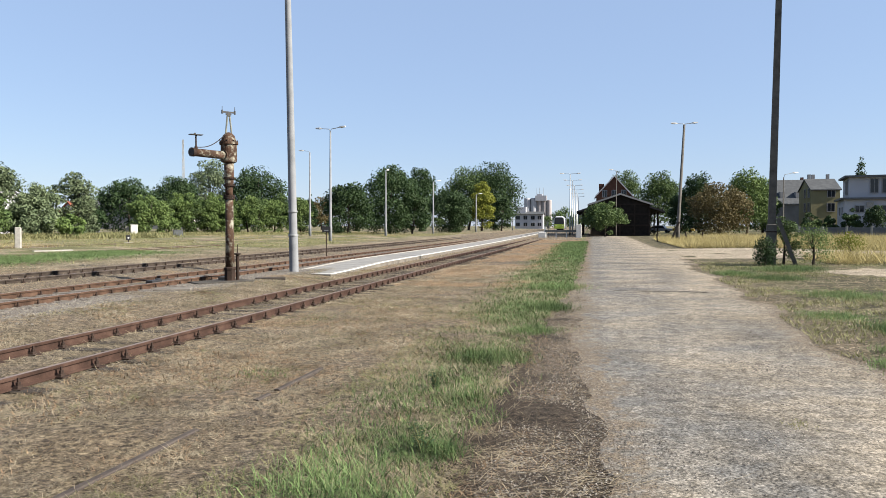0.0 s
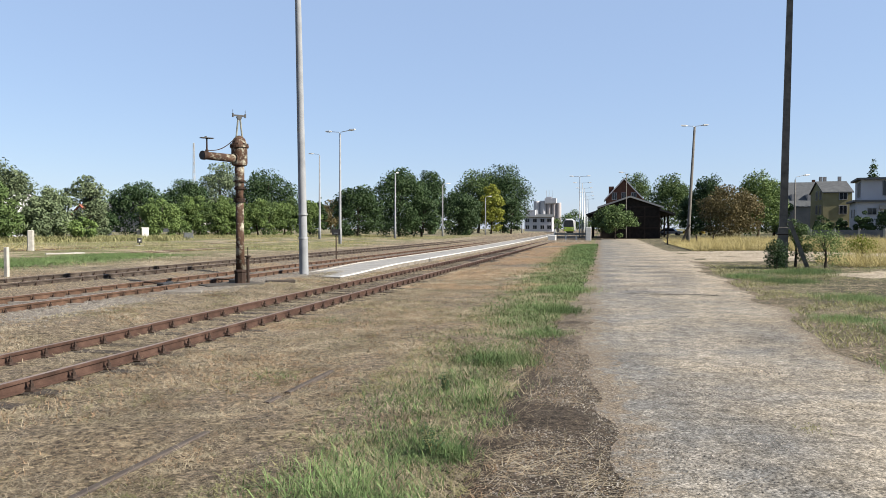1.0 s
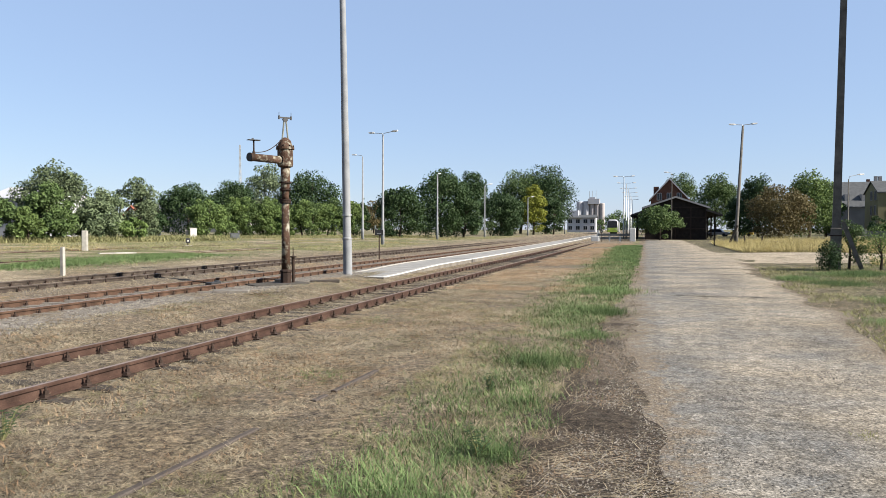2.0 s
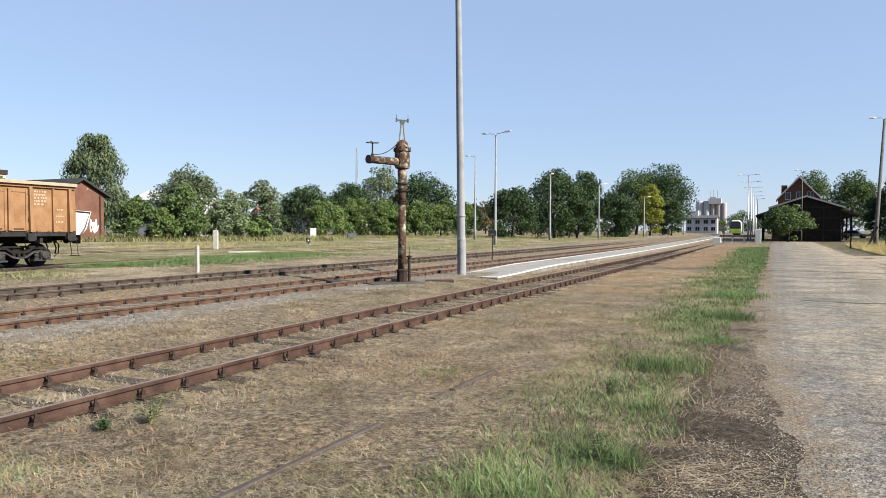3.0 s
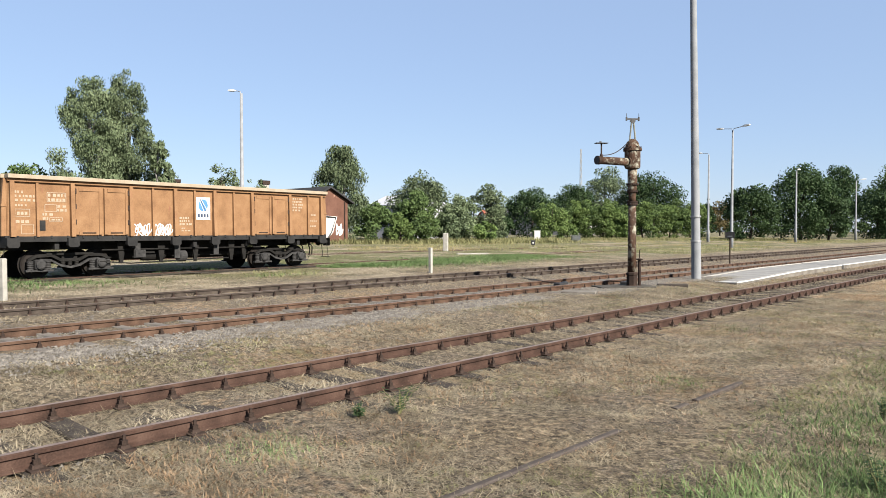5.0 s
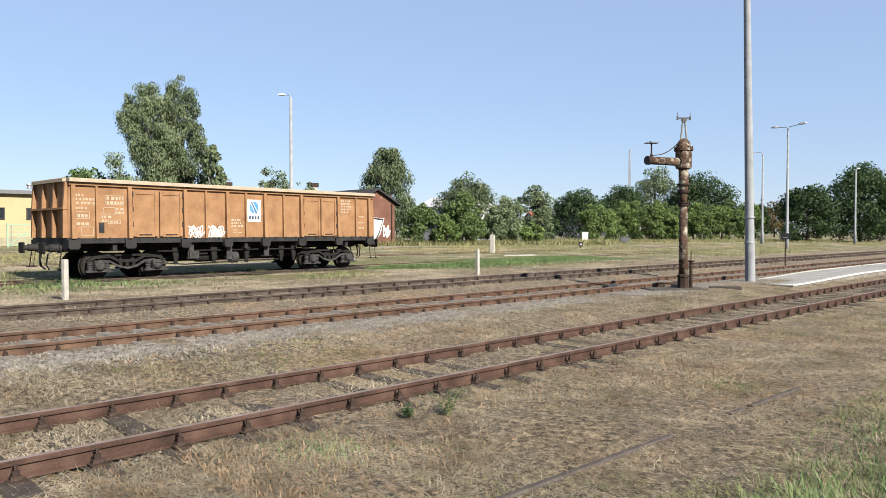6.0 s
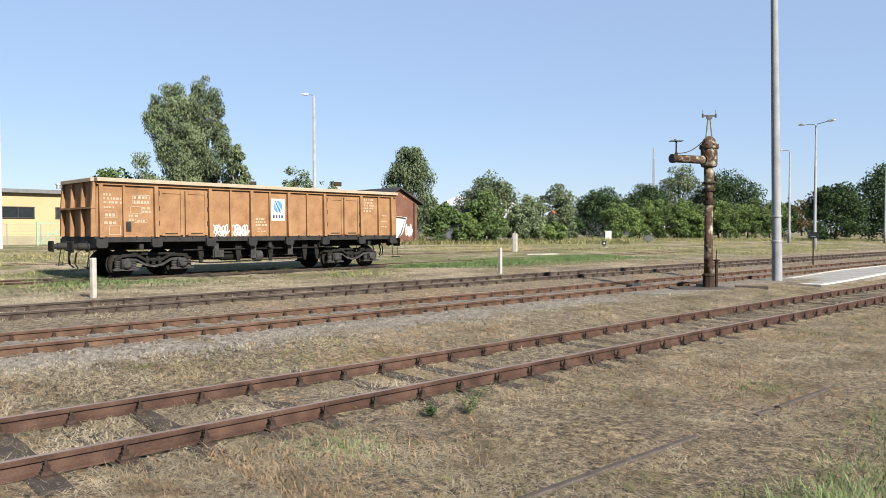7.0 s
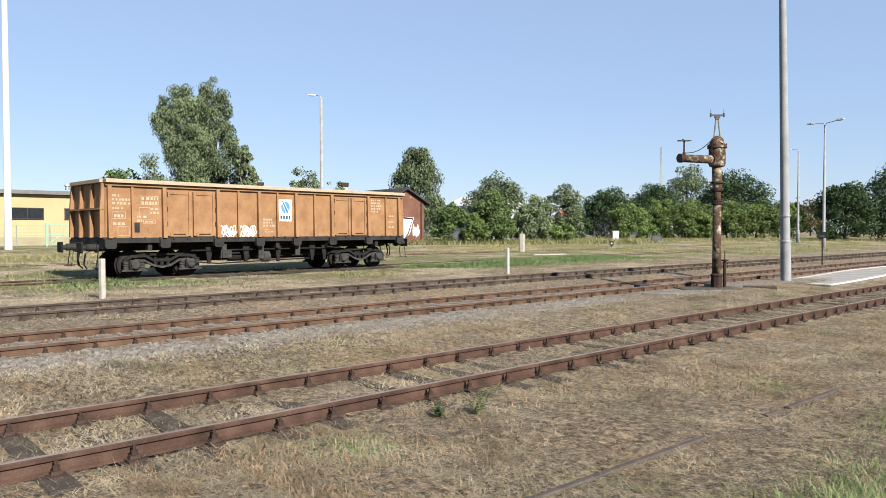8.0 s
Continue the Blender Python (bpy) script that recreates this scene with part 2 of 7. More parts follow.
    speck = n.new("ShaderNodeMixRGB")
    speck.blend_type, speck.inputs[0].default_value = "MULTIPLY", 1.0
    ln.new(out, speck.inputs[1])
    ln.new(mix(ramp(math_node("MULTIPLY_ADD", noise_tex(150, 3, 0.7), 0.45, math_node("MULTIPLY", noise_tex(34, 6, 0.75), 0.6)), 0.40, 0.64),
               (0.06, 0.06, 0.06), (0.56, 0.55, 0.545)), speck.inputs[2])
    clod = n.new("ShaderNodeMixRGB")
    clod.blend_type, clod.inputs[0].default_value = "MULTIPLY", 1.0
    ln.new(speck.outputs[0], clod.inputs[1])
    crumb = noise_tex(11, 12, 0.88)
    ln.new(mix(ramp(crumb, 0.42, 0.58), (0.22, 0.21, 0.20), (1.6, 1.6, 1.6)), clod.inputs[2])
    ln.new(clod.outputs[0], b.inputs["Base Color"])
    b.inputs["Roughness"].default_value = 0.95
    b.inputs["Specular IOR Level"].default_value = 0.15
    bp = n.new("ShaderNodeBump")
    bp.inputs["Strength"].default_value, bp.inputs["Distance"].default_value = 1.0, 0.03
    ln.new(math_node("MULTIPLY_ADD", tiny, 0.5, crumb), bp.inputs["Height"])
    ln.new(bp.outputs[0], b.inputs["Normal"])
    return m


def axis(near, fine, far, grow=1.09):
    """Grid lines: an even pitch out to near on both sides, growing steps out to far."""
    out, s = [0.0], fine
    while out[-1] < far:
        s = fine if out[-1] < near else s * grow
        out.append(out[-1] + s)
    return np.array([-v for v in out[:0:-1]] + out)


def ground():
    gx, gy = axis(26, 0.3, 2500), axis(40, 0.3, 2500)
    X, Y = np.meshgrid(gx, gy, indexing="ij")
    Z = ground_z(X, Y)
    fade = np.exp(-((X / 60) ** 2 + (Y / 80) ** 2))
    off_road = 1 - step(-0.6, 0.2, X) * (1 - step(3.6, 5.0, X))
    Z = Z + fade * off_road * (0.05 * (value_noise(X, Y, 0.7, 1) - 0.5) + 0.05 * (value_noise(X, Y, 2.1, 2) - 0.5))
    v = np.stack([X, Y, Z], -1).reshape(-1, 3)
    nx, ny = X.shape
    i = np.arange(nx * ny).reshape(nx, ny)
    f = np.stack([i[:-1, :-1], i[1:, :-1], i[1:, 1:], i[:-1, 1:]], -1).reshape(-1, 4)
    ob = new("ground", raw_mesh("ground", v, f, ground_material()))
    tagged(ob, "dry brown yard ground with patchy green grass", "ground", kind="structure")


def road_material():
    m = surface("worn_asphalt", [(0.20, 0.188, 0.168), (0.33, 0.312, 0.28), (0.45, 0.424, 0.378)], 0.5, 0.95, 0, 0.8, 34,
                rust=(0.27, 0.245, 0.21), rust_scale=0.45, rust_at=0.57)
    n, ln = m.node_tree.nodes, m.node_tree.links
    b = n["Principled BSDF"]
    tc = n.new("ShaderNodeTexCoord")
    vo = n.new("ShaderNodeTexVoronoi")
    vo.inputs["Scale"].default_value = 58
    ln.new(tc.outputs["Object"], vo.inputs["Vector"])
    mx = n.new("ShaderNodeMixRGB")
    mx.blend_type, mx.inputs[0].default_value = "MULTIPLY", 0.6
    gr = n.new("ShaderNodeValToRGB")
    gr.color_ramp.elements[0].position, gr.color_ramp.elements[0].color = 0.1, (0.42, 0.42, 0.42, 1)
    gr.color_ramp.elements[1].position, gr.color_ramp.elements[1].color = 0.9, (1.55, 1.52, 1.46, 1)
    ln.new(vo.outputs["Color"], gr.inputs[0])
    src = b.inputs["Base Color"].links[0].from_socket
    # sand washed over the middle and the east side, darker bitumen along the west wheel track
    sx = n.new("ShaderNodeSeparateXYZ")
    ln.new(tc.outputs["Object"], sx.inputs[0])
    drift = n.new("ShaderNodeTexNoise")
    drift.inputs["Scale"].default_value, drift.inputs["Detail"].default_value, drift.inputs["Roughness"].default_value = 0.55, 9.0, 0.68
    ln.new(tc.outputs["Object"], drift.inputs["Vector"])
    lean = n.new("ShaderNodeMath")
    lean.operation, lean.inputs[1].default_value = "MULTIPLY_ADD", 0.055
    ln.new(sx.outputs[0], lean.inputs[0])
    ln.new(drift.outputs["Fac"], lean.inputs[2])
    sandy = n.new("ShaderNodeValToRGB")
    el = sandy.color_ramp.elements
    el[0].position, el[0].color = 0.46, (0.60, 0.62, 0.66, 1)
    el[1].position, el[1].color = 0.80, (1.20, 1.09, 0.93, 1)
    ln.new(lean.outputs[0], sandy.inputs[0])
    tinted = n.new("ShaderNodeMixRGB")
    tinted.blend_type, tinted.inputs[0].default_value = "MULTIPLY", 1.0
    ln.new(src, tinted.inputs[1])
    ln.new(sandy.outputs[0], tinted.inputs[2])
    src = tinted.outputs[0]
    coarse = n.new("ShaderNodeTexNoise")
    coarse.inputs["Scale"].default_value, coarse.inputs["Detail"].default_value, coarse.inputs["Roughness"].default_value = 34, 8.0, 0.82
    ln.new(tc.outputs["Object"], coarse.inputs["Vector"])
    cr = n.new("ShaderNodeValToRGB")
    cr.color_ramp.elements[0].position, cr.color_ramp.elements[0].color = 0.40, (0.45, 0.45, 0.45, 1)
    cr.color_ramp.elements[1].position, cr.color_ramp.elements[1].color = 0.58, (1.34, 1.34, 1.34, 1)
    ln.new(coarse.outputs["Fac"], cr.inputs[0])
    cm = n.new("ShaderNodeMixRGB")
    cm.blend_type, cm.inputs[0].default_value = "MULTIPLY", 1.0
    ln.new(src, cm.inputs[1])
    ln.new(cr.outputs[0], cm.inputs[2])
    # pits and worn lumps at every size
    pits = n.new("ShaderNodeTexNoise")
    pits.inputs["Scale"].default_value, pits.inputs["Detail"].default_value, pits.inputs["Roughness"].default_value = 5, 12.0, 0.9
    ln.new(tc.outputs["Object"], pits.inputs["Vector"])
    pr = n.new("ShaderNodeValToRGB")
    pr.color_ramp.elements[0].position, pr.color_ramp.elements[0].color = 0.43, (0.50, 0.49, 0.47, 1)
    pr.color_ramp.elements[1].position, pr.color_ramp.elements[1].color = 0.56, (1.22, 1.22, 1.22, 1)
    ln.new(pits.outputs["Fac"], pr.inputs[0])
    pm = n.new("ShaderNodeMixRGB")
    pm.blend_type, pm.inputs[0].default_value = "MULTIPLY", 1.0
    ln.new(cm.outputs[0], pm.inputs[1])
    ln.new(pr.outputs[0], pm.inputs[2])
    ln.new(pm.outputs[0], mx.inputs[1])
    ln.new(gr.outputs[0], mx.inputs[2])
    # soil and grit creep in from both edges
    at_edge = n.new("ShaderNodeAttribute")
    at_edge.attribute_name = "verge"
    patch = n.new("ShaderNodeTexNoise")
    patch.inputs["Scale"].default_value, patch.inputs["Detail"].default_value, patch.inputs["Roughness"].default_value = 3.5, 9.0, 0.7
    ln.new(tc.outputs["Object"], patch.inputs["Vector"])
    mad = n.new("ShaderNodeMath")
    mad.operation, mad.inputs[1].default_value = "MULTIPLY_ADD", 2.6
    ln.new(patch.outputs["Fac"], mad.inputs[0])
    ln.new(at_edge.outputs["Fac"], mad.inputs[2])
    mr = n.new("ShaderNodeMapRange")
    mr.inputs[1].default_value, mr.inputs[2].default_value = 1.62, 1.84
    ln.new(mad.outputs[0], mr.inputs[0])
    soil = n.new("ShaderNodeTexNoise")
    soil.inputs["Scale"].default_value, soil.inputs["Detail"].default_value, soil.inputs["Roughness"].default_value = 45, 6.0, 0.75
    ln.new(tc.outputs["Object"], soil.inputs["Vector"])
    sr = n.new("ShaderNodeValToRGB")
    sr.color_ramp.elements[0].position, sr.color_ramp.elements[0].color = 0.42, (0.045, 0.035, 0.027, 1)
    sr.color_ramp.elements[1].position, sr.color_ramp.elements[1].color = 0.66, (0.25, 0.205, 0.15, 1)
    ln.new(soil.outputs["Fac"], sr.inputs[0])
    blend = n.new("ShaderNodeMixRGB")
    ln.new(mr.outputs[0], blend.inputs[0])
    ln.new(sr.outputs[0], blend.inputs[1])
    ln.new(mx.outputs[0], blend.inputs[2])
    ln.new(blend.outputs[0], b.inputs["Base Color"])
    return m


def road_edges(y):
    left = -0.50 + 0.34 * step(13.5, 5.5, y) + 0.24 * (value_noise(y, 0 * y, 0.9, 3) - 0.5) + 0.12 * (value_noise(y, 0 * y, 3.1, 4) - 0.5)
    right = 3.75 + 0.05 * (y - 9) * step(9, 20, y) + 0.5 * (value_noise(y, 0 * y, 0.5, 5) - 0.5)
    right = np.minimum(right, 5.7)
    return left, right


TAR = surface("dark_tar", [(0.045, 0.042, 0.038), (0.09, 0.083, 0.075)], 5, 0.9, 0, 0.3)


def road():
    ys = np.concatenate([np.arange(-14, 40, 0.25), np.arange(40, 121, 1.0)])
    l, r = road_edges(ys)
    k = 29
    u = np.linspace(0, 1, k)
    X = l[:, None] + (r - l)[:, None] * u
    Y = np.repeat(ys[:, None], k, 1)
    lift = 0.022 * np.minimum(1, 12 * np.minimum(u, 1 - u))[None] - 0.012
    Z = ground_z(X, Y) + lift + 0.004 * wobble(X, Y, 2.2, 3)
    i = np.arange(X.size).reshape(X.shape)
    f = np.stack([i[:-1, :-1], i[:-1, 1:], i[1:, 1:], i[1:, :-1]], -1).reshape(-1, 4)
    road_mat = road_material()
    ob = new("road", raw_mesh("road", np.stack([X, Y, Z], -1).reshape(-1, 3), f, road_mat))
    edge = ob.data.attributes.new("verge", "FLOAT", "POINT")
    edge.data.foreach_set("value", np.minimum(X - l[:, None], r[:, None] - X).astype(np.float32).ravel())
    tagged(ob, "worn grey asphalt yard road with gravel and sand", "road", kind="structure")
    for yc, x0, x1 in ((32.2, 0.0, 4.6), (21.5, 0.6, 3.2), (44.0, 0.2, 5.2)):
        xs = np.linspace(x0, x1, 24)
        yj = yc + 0.10 * wobble(xs, 2.0, 2.1) + 0.05 * wobble(xs, 1.0, 6.0)
        wd = 0.05 + 0.02 * wobble(xs, 4.0, 5.0)
        v = np.concatenate([np.stack([xs, yj - wd, ground_z(xs, yj) + 0.0175], 1), np.stack([xs, yj + wd, ground_z(xs, yj) + 0.0175], 1)])
        k = np.arange(23)
        f = np.stack([k, k + 1, k + 25, k + 24], 1)
        tagged(part("joint", raw_mesh("joint", v, f, TAR), TAR, ob), "dark tarred joint across the road")
    # the side lane that leaves to the east behind the bushes
    xs = np.linspace(4.9, 60, 60)
    Y, X = np.meshgrid(np.linspace(0, 1, 14), xs)
    lo, hi = 43 + 0 * X - 8 * step(9, 30, X), 62 - 14 * step(8, 30, X)
    YY = lo + (hi - lo) * Y + 0.3 * wobble(X, Y, 0.8)
    Z = ground_z(X, YY) + 0.012
    i = np.arange(X.size).reshape(X.shape)
    f = np.stack([i[:-1, :-1], i[1:, :-1], i[1:, 1:], i[:-1, 1:]], -1).reshape(-1, 4)
    ob = new("road", raw_mesh("road_branch", np.stack([X, YY, Z], -1).reshape(-1, 3), f, road_mat))
    edge = ob.data.attributes.new("verge", "FLOAT", "POINT")
    edge.data.foreach_set("value", np.minimum(np.minimum(YY - lo, hi - YY), 60 - X).astype(np.float32).ravel())
    tagged(ob, "cracked grey asphalt side lane beside tall grass", "road", kind="structure")
    # a gravelled path that runs east in front of the tall grass
    xs = np.linspace(8.3, 60, 76)
    Y, X = np.meshgrid(np.linspace(0, 1, 10), xs)
    lo, hi = 27.5 + 1.2 * (value_noise(X, 0 * X, 0.4, 8) - 0.5), 34.2 + 1.5 * (value_noise(X, 0 * X, 0.4, 9) - 0.5)
    mid, open_up = (lo + hi) / 2, step(8.2, 10.5, X)
    lo, hi = mid + (lo - mid) * open_up, mid + (hi - mid) * open_up
    YY = lo + (hi - lo) * Y
    Z = ground_z(X, YY) + 0.05 * np.minimum(1, 3.5 * np.minimum(Y, 1 - Y)) - 0.035
    i = np.arange(X.size).reshape(X.shape)
    f = np.stack([i[:-1, :-1], i[1:, :-1], i[1:, 1:], i[:-1, 1:]], -1).reshape(-1, 4)
    ob = new("road", raw_mesh("gravel_path", np.stack([X, YY, Z], -1).reshape(-1, 3), f, road_mat))
    edge = ob.data.attributes.new("verge", "FLOAT", "POINT")
    edge.data.foreach_set("value", np.minimum(YY - lo, hi - YY).astype(np.float32).ravel())
    tagged(ob, "grey gravelled path in front of tall dry grass", "road", kind="structure")


# ---- railway tracks ----
RAIL_OUTLINE = [(-0.062, 0), (0.062, 0), (0.062, 0.012), (0.014, 0.028), (0.010, 0.102), (0.036, 0.108), (0.037, 0.14),
                (0.028, 0.149), (-0.028, 0.149), (-0.037, 0.14), (-0.036, 0.108), (-0.010, 0.102), (-0.014, 0.028), (-0.062, 0.012)]


def rail_part(x, z, y0, y1, parent, name="rail", steel=RAIL):
    s = Shape()
    ys = np.arange(y0, y1 + 0.1, 12.0)
    rings = [[(x + a + 0.006 * math.sin(yy * 0.31 + x), yy, z + b + 0.004 * math.sin(yy * 0.5)) for a, b in RAIL_OUTLINE] for yy in ys]
    s.loft(rings)
    d = s.mesh(name)
    d.materials.append(steel)
    d.materials.append(RAIL_TOP)
    for p in d.polygons:
        if p.normal.z > 0.9 and p.center.z > z + 0.13:
            p.material_index = 1
    return part(name, d, RAIL, parent)


def sleeper_mesh(concrete):
    s = Shape()
    if concrete:
        s.loft([[(-1.25, -0.14, -0.10), (1.25, -0.14, -0.10), (1.25, 0.14, -0.10), (-1.25, 0.14, -0.10)],
                [(-1.25, -0.13, 0.02), (1.25, -0.13, 0.02), (1.25, 0.13, 0.02), (-1.25, 0.13, 0.02)],
                [(-1.20, -0.09, 0.07), (1.20, -0.09, 0.07), (1.20, 0.09, 0.07), (-1.20, 0.09, 0.07)]])
    else:
        s.loft([[(-1.25, -0.13, -0.08), (1.25, -0.13, -0.08), (1.25, 0.13, -0.08), (-1.25, 0.13, -0.08)],
                [(-1.25, -0.125, 0.012), (1.25, -0.125, 0.016), (1.25, 0.125, 0.010), (-1.25, 0.125, 0.014)],
                [(-1.23, -0.105, 0.026), (1.23, -0.11, 0.03), (1.22, 0.105, 0.024), (-1.22, 0.11, 0.03)]])
    return s.mesh("sleeper")


def fastening_mesh():
    """A ribbed plate with clamp, bolt and nut, on one side of the rail foot (+x side)."""
    s = Shape()
    s.box(0.10, 0, 0.0, 0.15, 0.14, 0.018)
    s.box(0.085, 0, 0.018, 0.07, 0.09, 0.03, top=0.8)
    s.lathe([(0.015, 0.04), (0.015, 0.135)], 6, pose(0.09, 0, 0))
    s.lathe([(0.030, 0.05), (0.030, 0.088)], 6, pose(0.09, 0, 0))
    return s.mesh("fastening")


def far_fastening():
    """The same plate and bolt, plainer."""
    s = Shape()
    s.box(0.10, 0, 0.0, 0.15, 0.14, 0.02)
    s.box(0.09, 0, 0.02, 0.055, 0.06, 0.09, top=0.6)
    return [tuple(p) for p in s.v], s.f


def track(x_near, gauge, z_rail, y0, y1, concrete, label, pitch=0.62, seed=1, near=(-4, 60), sink=0.0, steel=RAIL):
    """One track running along y: two rails, sleepers and fastenings. z_rail: the rail's foot."""
    rnd = random.Random(seed)
    xc = x_near - gauge / 2
    top = thing("railway_track", pose(0, 0, 0), label, "railway track", kind="structure")
    for x in (x_near, x_near - gauge):
        rail_part(x, z_rail, y0, y1, top, steel=steel)
    sm, fm = sleeper_mesh(concrete), fastening_mesh()
    sm.materials.append(SLEEPER_CONC if concrete else WOOD_SLEEPER)
    fm.materials.append(OLD_IRON)
    far_s, far_f, count, y = Shape(), Shape(), 0, y0
    sv, sf = [tuple(v.co) for v in sm.vertices], [tuple(p.vertices) for p in sm.polygons]
    fv, ff = far_fastening()
    zs = z_rail - (0.035 if concrete else 0.03) - sink
    while y < y1:
        yy = y + rnd.uniform(-0.03, 0.03)
        m = pose(xc, yy, zs + rnd.uniform(-0.012, 0.004), rnd.uniform(-1, 1), rnd.uniform(-0.4, 0.4), rnd.uniform(-1.5, 1.5))
        close = near[0] <= y <= near[1]
        if close:
            ob = new("sleeper", sm)
            ob.parent, ob.matrix_local = top, m
        else:
            far_s.add(sv, sf, m)
        for x in (x_near, x_near - gauge):
            for side in (1, -1):
                if rnd.random() < 0.04:
                    continue
                mm = pose(x, yy + rnd.uniform(-0.02, 0.02), z_rail - 0.006, 0, 0, 0 if side > 0 else 180)
                if close and count < 300:
                    ob = new("rail_fastening", fm)
                    ob.parent, ob.matrix_local = top, mm
                    count += 1
                else:
                    far_f.add(fv, ff, mm)
        y += pitch
    if far_s.v:
        tagged(part("far_sleepers", far_s, SLEEPER_CONC if concrete else WOOD_SLEEPER, top), kind="stuff")
    tagged(part("far_fastenings", far_f, OLD_IRON, top), kind="stuff")
    return top


ground()
road()
track(-6.477, 1.505, 0.02, -14, 190, False, "rusty railway track on sunken dark wooden sleepers", 0.64, 1, (-3, 60), 0.0)
track(-11.6, 1.53, 0.19, -22, 230, True, "rusty railway track on concrete sleepers with ballast", 0.60, 2, (-6, 60), 0.0, RAIL_RUST)
track(-15.5, 1.56, 0.28, -26, 230, False, "rust-brown railway track half sunk in gravel", 0.62, 3, (-8, 60), 0.03, RAIL_DULL)

# ---- platform ----
def platform():
    p = thing("platform", pose(0, 0, 0), "low paved station platform with white-painted edges", "platform", kind="structure")
    zr, zl, xr, xl, y0, y1 = 0.27, 0.31, -9.0, -10.95, 24.4, 175.0
    rise = lambda y: 0.60 + 0.40 * float(step(y0, y0 + 8.0, y))
    lift = lambda y: float(ground_z(0, y))
    ys = [y0, 26, 28, 30, 32, 34, 36, 38, 50, 75, 100, 125, 150, y1]
    s = Shape()
    s.loft([[(xl, y, -0.1), (xr, y, -0.1), (xr, y, zr * rise(y) + lift(y)), (xl, y, zl * rise(y) + lift(y))] for y in ys])
    part("platform_body", s, DIRTY, p)
    rnd = random.Random(4)
    w = (xr - xl - 0.5) / 4
    slabs = []
    for k in range(4):
        g = Shape()
        g.box(0, 0, 0, w - 0.012, 0.988, 0.03, bevel=0.006)
        slabs.append(g.mesh("paving_slab"))
        slabs[-1].materials.append(PAVE)
    rest = Shape()
    tilt = math.degrees(math.atan2(zr - zl, xr - xl))
    for j in range(int(y1 - y0)):
        for k in range(4):
            x = xl + 0.25 + w * (k + 0.5)
            y = y0 + j + 0.5
            z = (zl + (zr - zl) * (x - xl) / (xr - xl)) * rise(y) + lift(y) - 0.012 + rnd.uniform(-0.004, 0.004)
            m = pose(x, y, z, rnd.uniform(-0.4, 0.4) + math.degrees(0.35 * (rise(y + 0.5) - rise(y - 0.5))), -tilt * rise(y), 0)
            if j < 70:
                ob = new("paving_slab", slabs[k])
                ob.parent, ob.matrix_local = p, m
            else:
                rest.box(0, 0, 0, w - 0.012, 0.988, 0.03, m)
    tagged(part("far_paving", rest, PAVE, p), kind="stuff")
    for name, x, z in (("edge_stone", xr - 0.075, zr), ("edge_stone", xl + 0.075, zl)):
        for a, b in zip(np.arange(y0, y1, 1.5), np.arange(y0 + 1.5, y1 + 1.5, 1.5)):
            g = Shape()
            zz = z * rise((a + b) / 2) + lift((a + b) / 2)
            slope = math.degrees(math.atan2(z * (rise(b) - rise(a)), b - a))
            g.box(0, 0, 0, 0.15, b - a - 0.02, 0.035, pose(x, (a + b) / 2, zz - 0.012, slope, 0, 0), bevel=0.008)
            part(name, g, WHITE if x > -10 else CONCRETE, p, "white-painted edge stone" if x > -10 else "bare concrete edge stone")
    g = Shape()
    g.box(0, 0, 0, 0.2, math.hypot(xr - xl, 0.2), 0.09, pose((xl + xr) / 2, y0 - 0.05, (zl + zr) / 2 * 0.60 - 0.10, 0, 0, 90))
    part("end_stone", g, DIRTY, p)
    g = Shape()
    g.box(0, 0, 0, 0.95, 0.14, 0.035, pose(xr - 0.5, y0 + 0.06, zr * 0.60 - 0.004), bevel=0.008)
    part("edge_stone", g, WHITE, p, "white-painted edge stone")


platform()

# ---- poles, lamps, posts ----
def lamp_head(parent, m, length=0.75):
    s = Shape()
    s.loft([[(-0.05, 0, 0.02), (0.05, 0, 0.02), (0.05, 0, 0.09), (-0.05, 0, 0.09)],
            [(-0.14, length * 0.35, 0.0), (0.14, length * 0.35, 0.0), (0.10, length * 0.35, 0.15), (-0.10, length * 0.35, 0.15)],
            [(-0.12, length, 0.02), (0.12, length, 0.02), (0.06, length, 0.10), (-0.06, length, 0.10)]])
    o = part("lamp_head", s, WHITE, parent, "white lamp head")
    o.matrix_local = m
    g = Shape()
    g.box(0, length * 0.62, -0.03, 0.2, length * 0.55, 0.04, top=1.1)
    part("lamp_glass", g, GLASSY, o)


def street_lamp(x, y, h, arms, material, label, r0=0.16, r1=0.08, lean=0.0, arm=0.9, rz=0.0, group="", rise=0.25):
    """A mast on a thicker foot, with lamp arms that point along the given angles."""
    t = thing("street_lamp", at(x, y), label, "street lamp", group)
    s = Shape()
    s.lathe([(r0 * 1.25, -0.3), (r0 * 1.25, 1.5), (r0, 1.62), (r1, h)], 14, pose(0, 0, 0, 0, lean, 0))
    part("mast", s, material, t, smooth=True)
    top = pose(0, 0, 0, 0, lean, 0) @ Vector((0, 0, h))
    for a in arms:
        d = Vector((math.sin(radians(-a)), math.cos(radians(-a)), 0))
        g = Shape()
        g.tube([top - Vector((0, 0, 0.25)), top + d * 0.1 + Vector((0, 0, rise * 0.6)), top + d * arm + Vector((0, 0, rise))], 0.035, 6)
        part("lamp_arm", g, GALV, t)
        lamp_head(t, Matrix.Translation(top + d * arm + Vector((0, 0, rise - 0.05))) @ pose(0, 0, 0, 6, 0, a))
    return t


